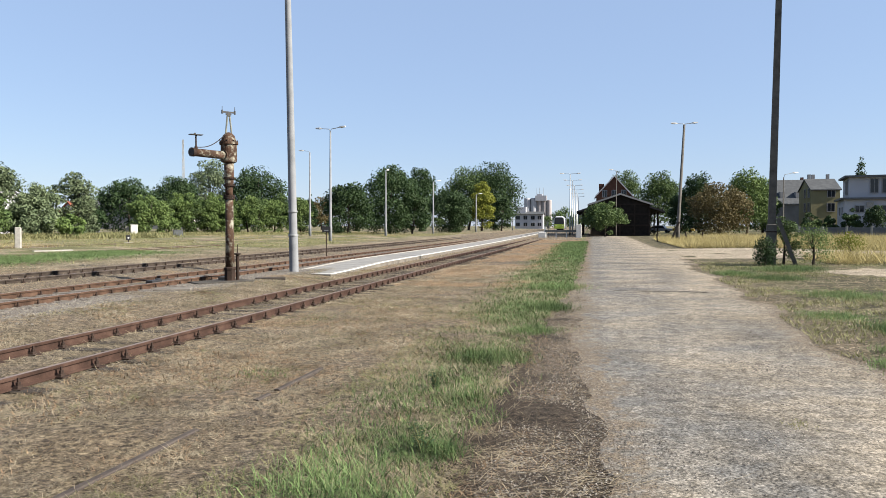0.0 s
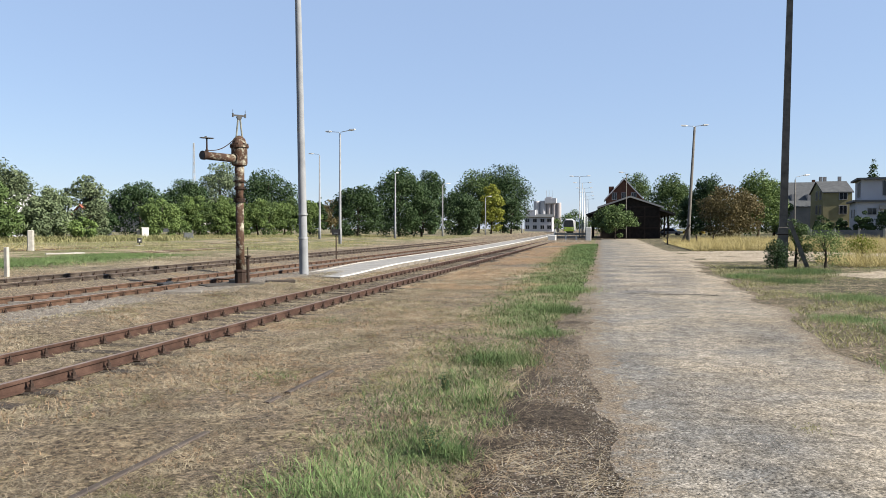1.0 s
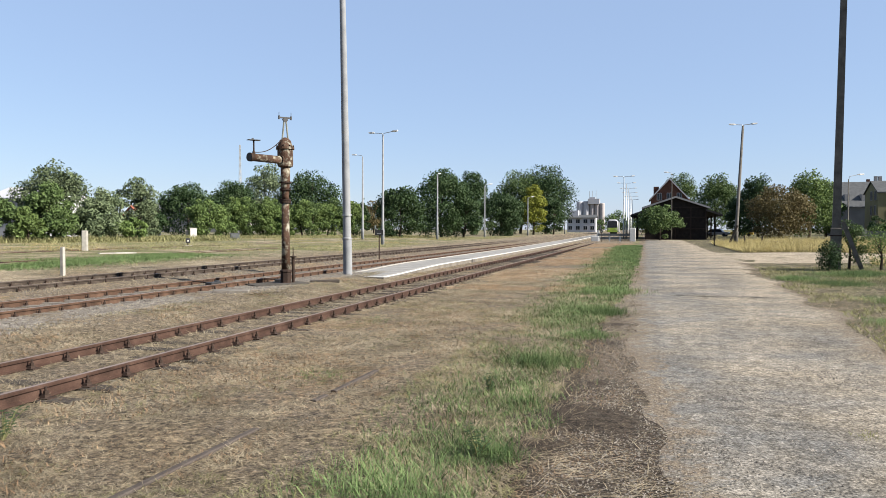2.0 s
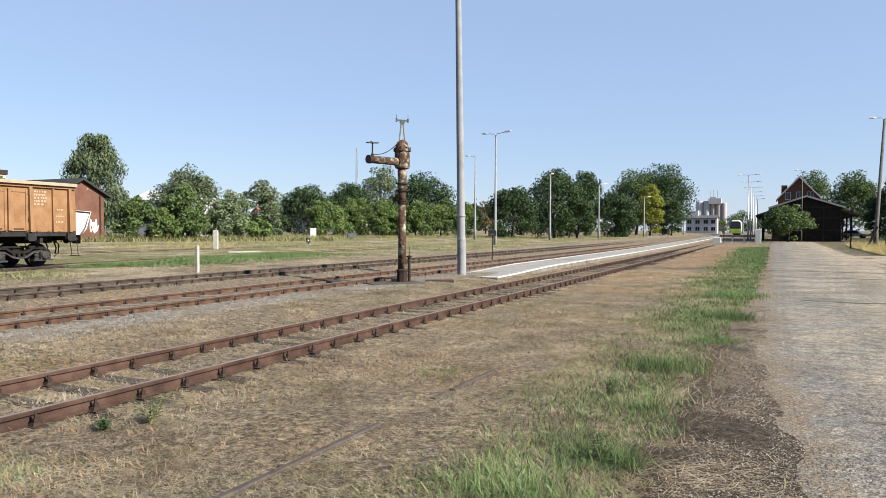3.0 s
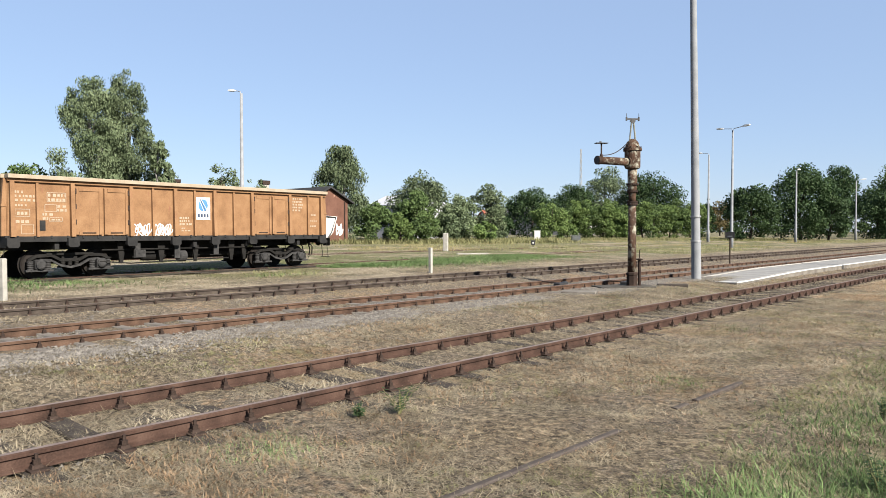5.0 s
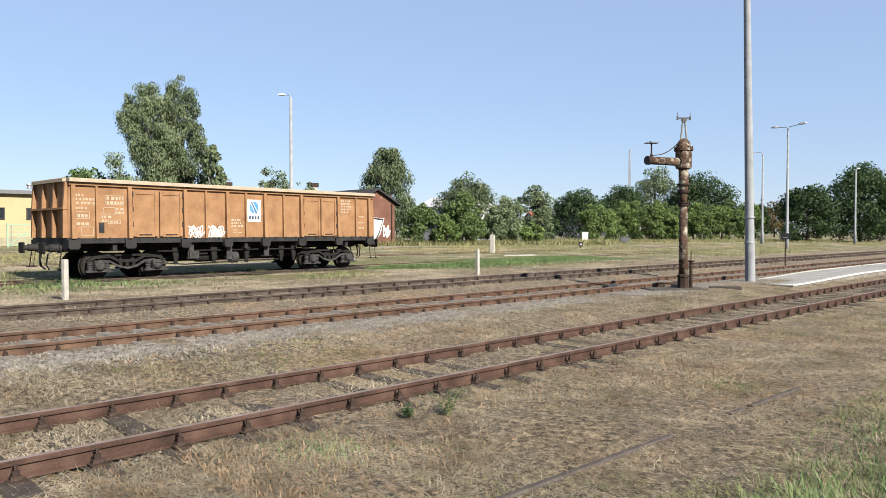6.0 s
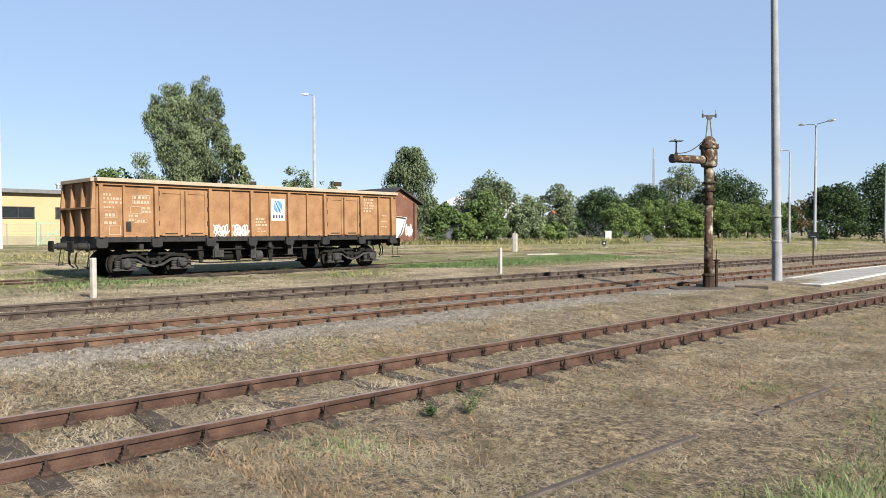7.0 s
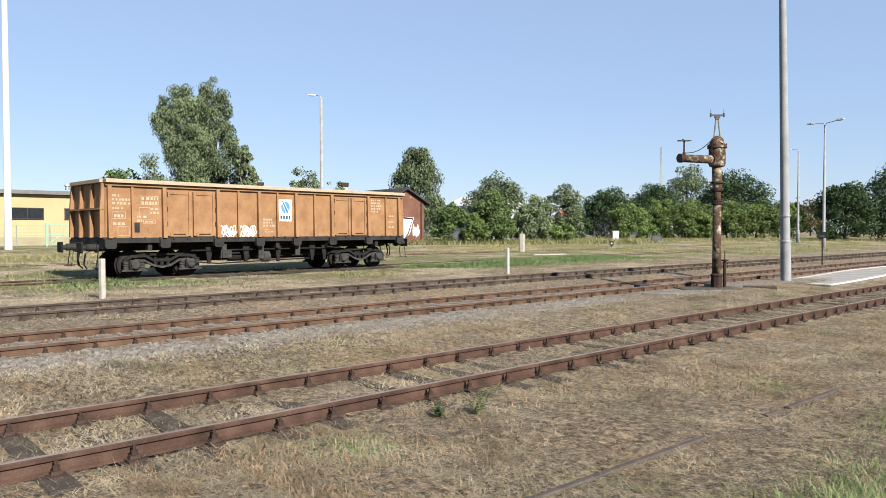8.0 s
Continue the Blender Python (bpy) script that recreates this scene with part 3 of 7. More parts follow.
GLASSY = surface("lamp_glass", [(0.55, 0.55, 0.52), (0.68, 0.68, 0.66)], 6, 0.25, 0, 0.0)
POLE_LIGHT = surface("pale_concrete_mast", [(0.205, 0.215, 0.228), (0.285, 0.297, 0.312), (0.35, 0.363, 0.38)], 1.6, 0.88, 0, 0.2, 30,
                     rust=(0.20, 0.185, 0.16), rust_scale=3.0, rust_at=0.62)
WHITE_MAST = surface("whitewashed_mast", [(0.62, 0.61, 0.58), (0.74, 0.73, 0.70)], 2, 0.8, 0, 0.15, 30)


def big_pole():
    t = thing("concrete_pole", at(-10.62, 24.85), "tall round pale concrete lighting pole beside the platform", "pole")
    s = Shape()
    s.lathe([(0.168, -0.4), (0.163, 1.32)], 24, pose(0, 0, 0, 0, -0.8, 0))
    part("pole_foot", s, POLE_LIGHT, t, smooth=False)
    s = Shape()
    s.lathe([(0.178, 1.30), (0.178, 1.36), (0.152, 1.38), (0.088, 14.5)], 24, pose(0, 0, 0, 0, -1.0, 0))
    part("pole_shaft", s, POLE_LIGHT, t)
    for z in (1.34, 2.2):
        b = Shape()
        b.lathe([(0.182, z - 0.03), (0.182, z + 0.03)], 24, pose(0, 0, 0, 0, -0.9, 0))
        part("steel_band", b, GALV, t, "grey steel band")


big_pole()


def square_pole():
    t = thing("concrete_pole", at(8.25, 36.6, -8), "tall dark square concrete pole propped by a leaning beam", "pole")
    s = Shape()
    s.loft([[(-a, -a, z), (a, -a, z), (a, a, z), (-a, a, z)] for a, z in ((0.22, -0.4), (0.21, 1.9), (0.165, 1.92), (0.115, 16.0))],
           pose(0, 0, 0, 0, 0.9, 0))
    part("pole_shaft", s, POLE_DARK, t)
    for z in (0.5, 1.0, 1.55):
        b = Shape()
        b.box(0, 0, z, 0.47, 0.47, 0.05)
        part("steel_clamp", b, OLD_IRON, t)
    s = Shape()
    s.box(0, 0, 0, 0.17, 0.17, 2.6)
    o = part("prop_beam", s, POLE_DARK, t, "weathered leaning prop beam")
    o.matrix_local = pose(1.15, -0.3, -0.25, 0, -20, 0)


square_pole()
street_lamp(9.35, 84.8, 13.0, (90, -90), POLE_DARK, "leaning dark concrete lamp post with twin heads", 0.19, 0.12, 2.8, 0.7, rise=0.12)
street_lamp(-25.3, 68.2, 10.9, (75, -105), POLE_LIGHT, "pale concrete lamp post with two upswept heads", 0.135, 0.075, 0.3, 1.0)
street_lamp(-36.0, 89.5, 10.9, (80,), POLE_LIGHT, "pale concrete lamp post with one arm", 0.14, 0.08, 0.2, 0.9)
for i, (x, y, h, a) in enumerate(((-28.3, 98.3, 9.0, 0), (-26.4, 120.7, 8.7, -60), (-23.0, 145.8, 7.5, -60), (-20.7, 193.5, 10.1, -60))):
    street_lamp(x, y, h, (a,), POLE_LIGHT, "pale slender lamp post before the dark trees", 0.13, 0.08, 0.3, 0.6, group="lamps along the tracks")
for i in range(6):
    street_lamp(-3.6 - 0.03 * i, 124 + 17 * i, 10.3 - 0.12 * i, (90, -90), GALV, "slim grey double platform lamp", 0.11, 0.06, 0, 1.0,
                group="lamps along the platform", rise=0.08)
street_lamp(-52.3, 33.45, 12.6, (112,), POLE_LIGHT, "tall pale lamp post behind the goods wagon", 0.17, 0.11, 0, 0.5)
street_lamp(22.3, 93.0, 7.4, (-75,), POLE_DARK, "slim grey street lamp with curved arm", 0.10, 0.06, 0, 1.0, rise=0.5)
street_lamp(3.85, 120.5, 10.4, (90,), POLE_DARK, "slim dark mast beside the goods shed", 0.07, 0.05, 0, 0.5)


def white_mast():
    t = thing("whitewashed_mast", at(-68.8, 13.7), "tall whitewashed round mast on the grass", "pole")
    s = Shape()
    s.lathe([(0.30, -0.3), (0.28, 4.6)], 16)
    part("mast_foot", s, WHITE_MAST, t)
    s = Shape()
    s.lathe([(0.27, 4.6), (0.2, 26.0)], 16)
    part("mast_shaft", s, WHITE_MAST, t)


white_mast()


def marker_post(x, y, h, w, label, rz=10.0, lean=1.0):
    t = Shape()
    t.box(0, 0, -0.2, w, w, h + 0.2, bevel=w * 0.12)
    o = part("marker_post", t, POST, None)
    o.matrix_world = at(x, y, rz) @ pose(0, 0, 0, lean, lean, 0)
    tagged(o, label, "post", "marker posts")


POST = surface("whitish_concrete_post", [(0.30, 0.285, 0.255), (0.50, 0.48, 0.43)], 5, 0.9, 0, 0.4, 50)
marker_post(-18.97, 5.62, 0.99, 0.12, "short pale concrete marker post in dry grass", 20, 0.6)
marker_post(-19.29, 20.48, 0.98, 0.13, "slim pale concrete marker post beside the track", 5, -0.5)
marker_post(-36.53, 40.8, 1.35, 0.36, "broad white concrete marker post in the field", 30, 0.0)


def cabinet(x, y, w, d, h, mat, label):
    t = thing("signal_cabinet", at(x, y, 35), label, "cabinet", "cabinets in the field")
    s = Shape()
    s.box(0, 0, -0.1, w, d, h + 0.1, bevel=0.03)
    part("cabinet_body", s, mat, t)
    s = Shape()
    s.box(0, 0, h, w * 1.1, d * 1.1, 0.06, bevel=0.015)
    part("cabinet_lid", s, mat, t)
    s = Shape()
    s.box(0, -d / 2 - 0.01, 0.12, w * 0.8, 0.02, h * 0.8)
    part("cabinet_door", s, mat, t)


GREYBOX = surface("dark_grey_box_paint", [(0.10, 0.11, 0.115), (0.16, 0.17, 0.17)], 4, 0.7, 0, 0.1)
cabinet(-54.4, 79.0, 0.8, 0.5, 1.3, WHITE, "white painted signal cabinet in the grass")
cabinet(-55.4, 79.1, 0.42, 0.42, 1.05, POST, "small pale signal cabinet in the grass")
cabinet(-49.6, 80.7, 1.1, 0.6, 0.7, GREYBOX, "low dark grey cabinet in the grass")


def dwarf_signal(x, y, h, label):
    t = thing("dwarf_signal", at(x, y, 40), label, "signal")
    s = Shape()
    s.lathe([(0.05, -0.1), (0.04, h)], 8)
    part("signal_post", s, OLD_IRON, t)
    s = Shape()
    s.box(0, 0, h, 0.34, 0.22, 0.42, bevel=0.03)
    part("signal_head", s, BLACKP, t, "black signal head")
    s = Shape()
    s.box(0, -0.12, h + 0.13, 0.12, 0.02, 0.12)
    part("signal_lens", s, WHITE, t)
    s = Shape()
    s.box(0, 0, -0.05, 0.6, 0.5, 0.12, bevel=0.02)
    part("signal_base", s, CONCRETE, t)


BLACKP = surface("black_paint", [(0.012, 0.012, 0.013), (0.03, 0.03, 0.03)], 6, 0.6, 0, 0.1)
dwarf_signal(-37.6, 53.8, 0.25, "low black dwarf signal on a concrete base")


def track_sign(x, y, h, label, w=0.75, hh=0.42):
    t = thing("track_sign", at(x, y, 12), label, "sign")
    s = Shape()
    s.lathe([(0.03, -0.2), (0.03, h)], 8)
    part("sign_post", s, OLD_IRON, t)
    s = Shape()
    s.box(0, -0.03, h - hh, w, 0.03, hh)
    # black paint puts the shade on this plate into its colour
    o = part("sign_plate", s, BLACKP, t, "dark sign plate seen in shade")
    s = Shape()
    s.box(0, -0.05, h - hh * 0.75, w * 0.5, 0.006, hh * 0.1)
    part("sign_bar", s, GALV, o)


track_sign(-13.93 + 0.75, 36.45 - 1.5, 1.65, "small dark track sign on a thin post", 0.42, 0.28)
track_sign(-6.0, 103.2, 1.75, "small dark sign on a thin post", 0.3, 0.5)


# ---- water crane ----
CRANE = surface("rusty_flaking_cast_iron", [(0.035, 0.024, 0.018), (0.085, 0.050, 0.034), (0.15, 0.090, 0.062)], 3.5, 0.85, 0.1, 0.6, 45,
                rust=(0.21, 0.20, 0.16), rust_scale=5.0, rust_at=0.50)
CRANE_DARK = surface("dark_rusty_iron", [(0.024, 0.018, 0.015), (0.065, 0.042, 0.033)], 5, 0.85, 0.15, 0.5, 50)


def water_crane():
    t = thing("water_crane", at(-10.6, 20.02), "rusty flaking cast-iron railway water crane on a slab", "water crane")
    s = Shape()
    s.lathe([(0.19, -0.1), (0.19, 0.05), (0.165, 0.07), (0.165, 0.36), (0.185, 0.38), (0.185, 0.43), (0.14, 0.46)], 8)
    part("foot", s, CRANE_DARK, t)
    s = Shape()
    s.lathe([(0.132, 0.44), (0.122, 1.4), (0.127, 1.42), (0.127, 1.47), (0.12, 1.49), (0.115, 2.5)], 20)
    part("lower_column", s, CRANE, t, smooth=True)
    for z, r, h in ((2.48, 0.165, 0.045), (2.545, 0.165, 0.045), (2.86, 0.17, 0.05), (3.08, 0.19, 0.035)):
        s = Shape()
        s.lathe([(r, z), (r, z + h)], 20)
        o = part("flange", s, CRANE_DARK, t)
        for k in range(6):
            b = Shape()
            b.lathe([(0.018, z - 0.02), (0.018, z + h + 0.02)], 6, pose(0.142 * math.cos(k * 1.047), 0.142 * math.sin(k * 1.047), 0))
            part("bolt", b, CRANE_DARK, o)
    s = Shape()
    s.lathe([(0.11, 2.58), (0.105, 2.7), (0.12, 2.88), (0.13, 2.9), (0.13, 3.1), (0.142, 3.15), (0.142, 3.6)], 20)
    part("upper_column", s, CRANE, t, smooth=True)
    s = Shape()
    s.lathe([(0.16, 3.55), (0.22, 3.58), (0.235, 3.64), (0.235, 4.08), (0.25, 4.10)], 22)
    part("swivel_head", s, CRANE, t)
    s = Shape()
    s.lathe([(0.275, 4.10), (0.275, 4.17), (0.24, 4.18), (0.20, 4.27), (0.17, 4.36), (0.09, 4.44), (0.03, 4.46)], 22)
    o = part("head_cover", s, CRANE, t)
    for k in range(8):
        b = Shape()
        b.lathe([(0.02, 4.08), (0.02, 4.22)], 6, pose(0.25 * math.cos(k * 0.785 + 0.3), 0.25 * math.sin(k * 0.785 + 0.3), 0))
        part("bolt", b, CRANE_DARK, o)
    for dx in (-0.10, 0.10):
        s = Shape()
        s.tube([(dx * 0.9, 0, 4.40), (dx * 0.3, 0, 4.98)], 0.026, 6)
        part("yoke_leg", s, WORNPAINT, t).rotation_euler = (0, 0, radians(48))
    s = Shape()
    s.box(0, 0, 4.97, 0.16, 0.05, 0.05)
    s.box(0, 0, 5.03, 0.42, 0.045, 0.045)
    s.box(0.0, 0, 4.93, 0.10, 0.06, 0.12)
    for x in (-0.19, 0.19):
        s.box(x, 0, 5.0, 0.035, 0.06, 0.11)
        s.lathe([(0.008, 5.1), (0.008, 5.22)], 6, pose(x, 0, 0))
    part("yoke_beam", s, BLACKP, t).rotation_euler = (0, 0, radians(48))
    # swinging arm: from the head towards the open field and the yard
    d = Vector((-0.44, -1.29, 0.0))
    n = d.normalized()
    a = Vector((0, 0, 3.76)) + n * 0.18
    e = Vector((0, 0, 3.76)) + d
    s = Shape()
    s.tube([a, e], [0.118, 0.112], 18)
    part("spout_arm", s, CRANE, t, smooth=True)
    s = Shape()
    s.tube([e - n * 0.06, e + n * 0.03], [0.128, 0.128], 18)
    part("spout_rim", s, CRANE_DARK, t)
    s = Shape()
    s.tube([e + n * 0.028, e + n * 0.034], [0.115, 0.115], 18)
    part("spout_mouth", s, BLACKP, t)
    s = Shape()
    s.tube([a - n * 0.04, a + n * 0.05], 0.165, 18)
    part("arm_flange", s, CRANE, t)
    base = e - n * 0.14 + Vector((0, 0, 0.1))
    s = Shape()
    s.lathe([(0.05, 0.0), (0.045, 0.06), (0.025, 0.09), (0.022, 0.36), (0.05, 0.40)], 8, Matrix.Translation(base))
    part("lamp_bracket", s, CRANE_DARK, t)
    s = Shape()
    s.box(0, 0, 0.39, 0.36, 0.20, 0.018, Matrix.Translation(base) @ pose(0, 0, 0, 0, 0, 48))
    s.box(-0.03, 0, 0.40, 0.05, 0.05, 0.05, Matrix.Translation(base) @ pose(0, 0, 0, 0, 0, 48))
    part("bracket_plate", s, BLACKP, t)
    s = Shape()
    p0, p1 = base + Vector((0, 0, 0.05)), Vector((-0.05, -0.12, 4.38))
    pts = [p0.lerp(p1, k / 12) + Vector((0, 0, -0.13 * math.sin(3.1416 * k / 12))) for k in range(13)]
    s.tube(pts, 0.013, 6)
    part("chain", s, CRANE_DARK, t)
    # valve spindle beside the column
    s = Shape()
    s.lathe([(0.07, -0.1), (0.07, 0.05), (0.048, 0.07), (0.045, 0.78), (0.06, 0.8)], 12, pose(0.16, 0.17, 0))
    part("valve_column", s, CRANE_DARK, t)
    s = Shape()
    s.lathe([(0.02, 0.8), (0.10, 0.82), (0.105, 0.85), (0.03, 0.87), (0.014, 0.88), (0.012, 1.12)], 14, pose(0.16, 0.17, 0))
    part("valve_wheel", s, CRANE_DARK, t)
    return t


WORNPAINT = surface("worn_grey_green_paint", [(0.16, 0.17, 0.15), (0.33, 0.34, 0.30)], 7, 0.8, 0.1, 0.3, 40)
water_crane()


DARKSLAB = surface("dark_weathered_slab", [(0.05, 0.045, 0.038), (0.11, 0.10, 0.085)], 4, 0.95, 0, 0.5, 40)


def flat_slab(x, y, sx, sy, h, rz, mat, label, name="concrete_slab", cat="slab", tilt=0.5):
    s = Shape()
    s.box(0, 0, -0.06, sx, sy, h + 0.06, bevel=0.012)
    o = part(name, s, mat)
    o.matrix_world = at(x, y, rz) @ pose(0, 0, 0, tilt, -tilt, 0)
    tagged(o, label, cat)


flat_slab(-10.75, 19.75, 1.7, 0.9, 0.05, 52, DARKSLAB, "cracked concrete slab under the water crane")
flat_slab(-9.9, 21.3, 0.9, 0.3, 0.07, 30, WOOD_SLEEPER, "dark rotten plank lying in the dry grass", "plank", "plank")
flat_slab(-10.6, 17.0, 0.9, 0.55, 0.07, 25, DIRTY, "grey concrete cover slab lying in gravel")
flat_slab(-31.2, 37.5, 2.2, 0.22, 0.08, 60, CONCRETE, "pale concrete beam lying in the field", "concrete_beam", "beam")


def old_rail():
    t = thing("buried_rail", pose(-3.58, 4.0, 0), "old rusted rail almost buried in dry grass", "rail")
    for y0, y1 in ((-1.6, 2.0), (3.15, 3.45), (3.65, 4.95)):
        s = Shape()
        s.loft([[(0.025 * y + dx, y, z) for dx, z in ((-0.034, -0.06), (0.034, -0.06), (0.034, 0.02), (0.024, 0.03), (-0.024, 0.03), (-0.034, 0.02))]
                for y in (y0, (y0 + y1) / 2, y1)])
        part("rail_length", s, BURIED, t)


BURIED = surface("grey_rusted_rail", [(0.055, 0.045, 0.04), (0.125, 0.105, 0.092)], 5, 0.85, 0.1, 0.4, 60)
old_rail()


def point_machine(x, y, rz=0):
    t = thing("point_lever", at(x, y, rz, 0.02), "black iron point lever box beside the rails", "point lever")
    s = Shape()
    s.box(0, 0, 0, 0.24, 0.42, 0.10, bevel=0.02)
    part("lever_box", s, BLACKP, t)
    s = Shape()
    s.lathe([(0.10, 0.0), (0.10, 0.10), (0.06, 0.13)], 12, pose(0, 0.26, 0))
    part("lever_weight", s, BLACKP, t)
    s = Shape()
    s.tube([(0, 0, 0.08), (-0.6, -0.1, 0.12)], 0.025, 6)
    part("lever_rod", s, OLD_IRON, t)


point_machine(-12.35, 18.8)
point_machine(-11.1, 20.6, 10)


def yard_bits():
    """Leaning prop and short posts round the lamp post's foot, and a low beam."""
    for x, y, h, ry, w in ((8.6, 84.4, 2.6, 22, 0.22), (10.3, 84.2, 1.3, -8, 0.14), (12.0, 84.8, 1.2, 3, 0.14), (7.2, 84.6, 1.1, -4, 0.14)):
        s = Shape()
        s.box(0, 0, -0.2, w, w, h, bevel=0.02)
        o = part("wooden_post", s, WOOD_SLEEPER)
        o.matrix_world = at(x, y) @ pose(0, 0, 0, 0, ry, 0)
        tagged(o, "short dark weathered wooden post in grass", "post", "posts by the lane")
    s = Shape()
    s.box(0, 0, 0.05, 3.2, 0.4, 0.35, bevel=0.04)
    o = part("lamp_prop", s, DIRTY)
    o.name = "concrete_beam"
    o.matrix_world = at(14.2, 84.5)
    tagged(o, "low dirty concrete beam lying in grass", "beam")


yard_bits()

# ---- open goods wagon ----
ORANGE = surface("faded_orange_wagon_paint", [(0.20, 0.107, 0.054), (0.28, 0.155, 0.078), (0.335, 0.195, 0.102)], 2.2, 0.62, 0, 0.25, 26, 0.07,
                 rust=(0.15, 0.07, 0.042), rust_scale=7.0, rust_at=0.60, streak=0.22)
ORANGE_RIM = surface("bleached_orange_rim_paint", [(0.32, 0.255, 0.18), (0.44, 0.37, 0.285)], 2.5, 0.7, 0, 0.2, 30,
                     rust=(0.20, 0.10, 0.06), rust_scale=4.0, rust_at=0.63)
FRAME_GREY = surface("dark_grey_underframe_paint", [(0.018, 0.018, 0.019), (0.042, 0.041, 0.040)], 3, 0.75, 0.1, 0.25, 30)
BOGIE = surface("dusty_black_bogie", [(0.010, 0.010, 0.010), (0.028, 0.026, 0.024)], 6, 0.8, 0.2, 0.3, 40)
BOGIE_PALE = surface("dusty_grey_bogie", [(0.022, 0.022, 0.023), (0.075, 0.073, 0.072)], 6, 0.8, 0.1, 0.3, 40)
LETTER = surface("pale_stencil_paint", [(0.34, 0.25, 0.17), (0.50, 0.40, 0.30)], 30, 0.7, 0, 0.0)
SPRAY = surface("white_spray_paint", [(0.70, 0.68, 0.65), (0.82, 0.80, 0.77)], 12, 0.6, 0, 0.0)
BLUE = surface("blue_sign_paint", [(0.06, 0.20, 0.42), (0.10, 0.28, 0.52)], 5, 0.5, 0, 0.0)
NAVY = surface("dark_blue_sign_paint", [(0.03, 0.05, 0.09), (0.05, 0.07, 0.12)], 5, 0.5, 0, 0.0)
STEEL = surface("wheel_steel", [(0.014, 0.012, 0.011), (0.034, 0.029, 0.026)], 5, 0.7, 0.3, 0.2)


def scribble(parent, name, m, w, h, seed, r=0.02, loops=7):
    """A sprayed tag: a flat looping line on a wall, in local x (along) and z (up)."""
    rnd = random.Random(seed)
    pts, n = [], loops * 10
    for k in range(n + 1):
        u = k / n
        a = u * loops * 6.28
        pts.append((w * (u * 0.8 + 0.1 + 0.13 * math.cos(a + rnd.random() * 0.5)), 0,
                    h * (0.5 + 0.42 * math.sin(a * 1.0 + 0.8 * math.sin(u * 9)) * (0.7 + 0.3 * math.sin(u * 17)))))
    s = Shape()
    v, f = [], []
    for k in range(len(pts) - 1):
        p, q = Vector(pts[k]), Vector(pts[k + 1])
        d = q - p
        if d.length < 1e-4:
            continue
        side = Vector((-d.z, 0, d.x)).normalized() * r
        b = len(v)
        off = Vector((0, -0.0002 * (k % 5), 0))
        v += [p + side + off, p - side + off, q - side + off, q + side + off]
        f.append((b, b + 1, b + 2, b + 3))
    s.add(v, f)
    o = part(name, s, SPRAY, parent, "white sprayed graffiti")
    o.matrix_local = m
    return o


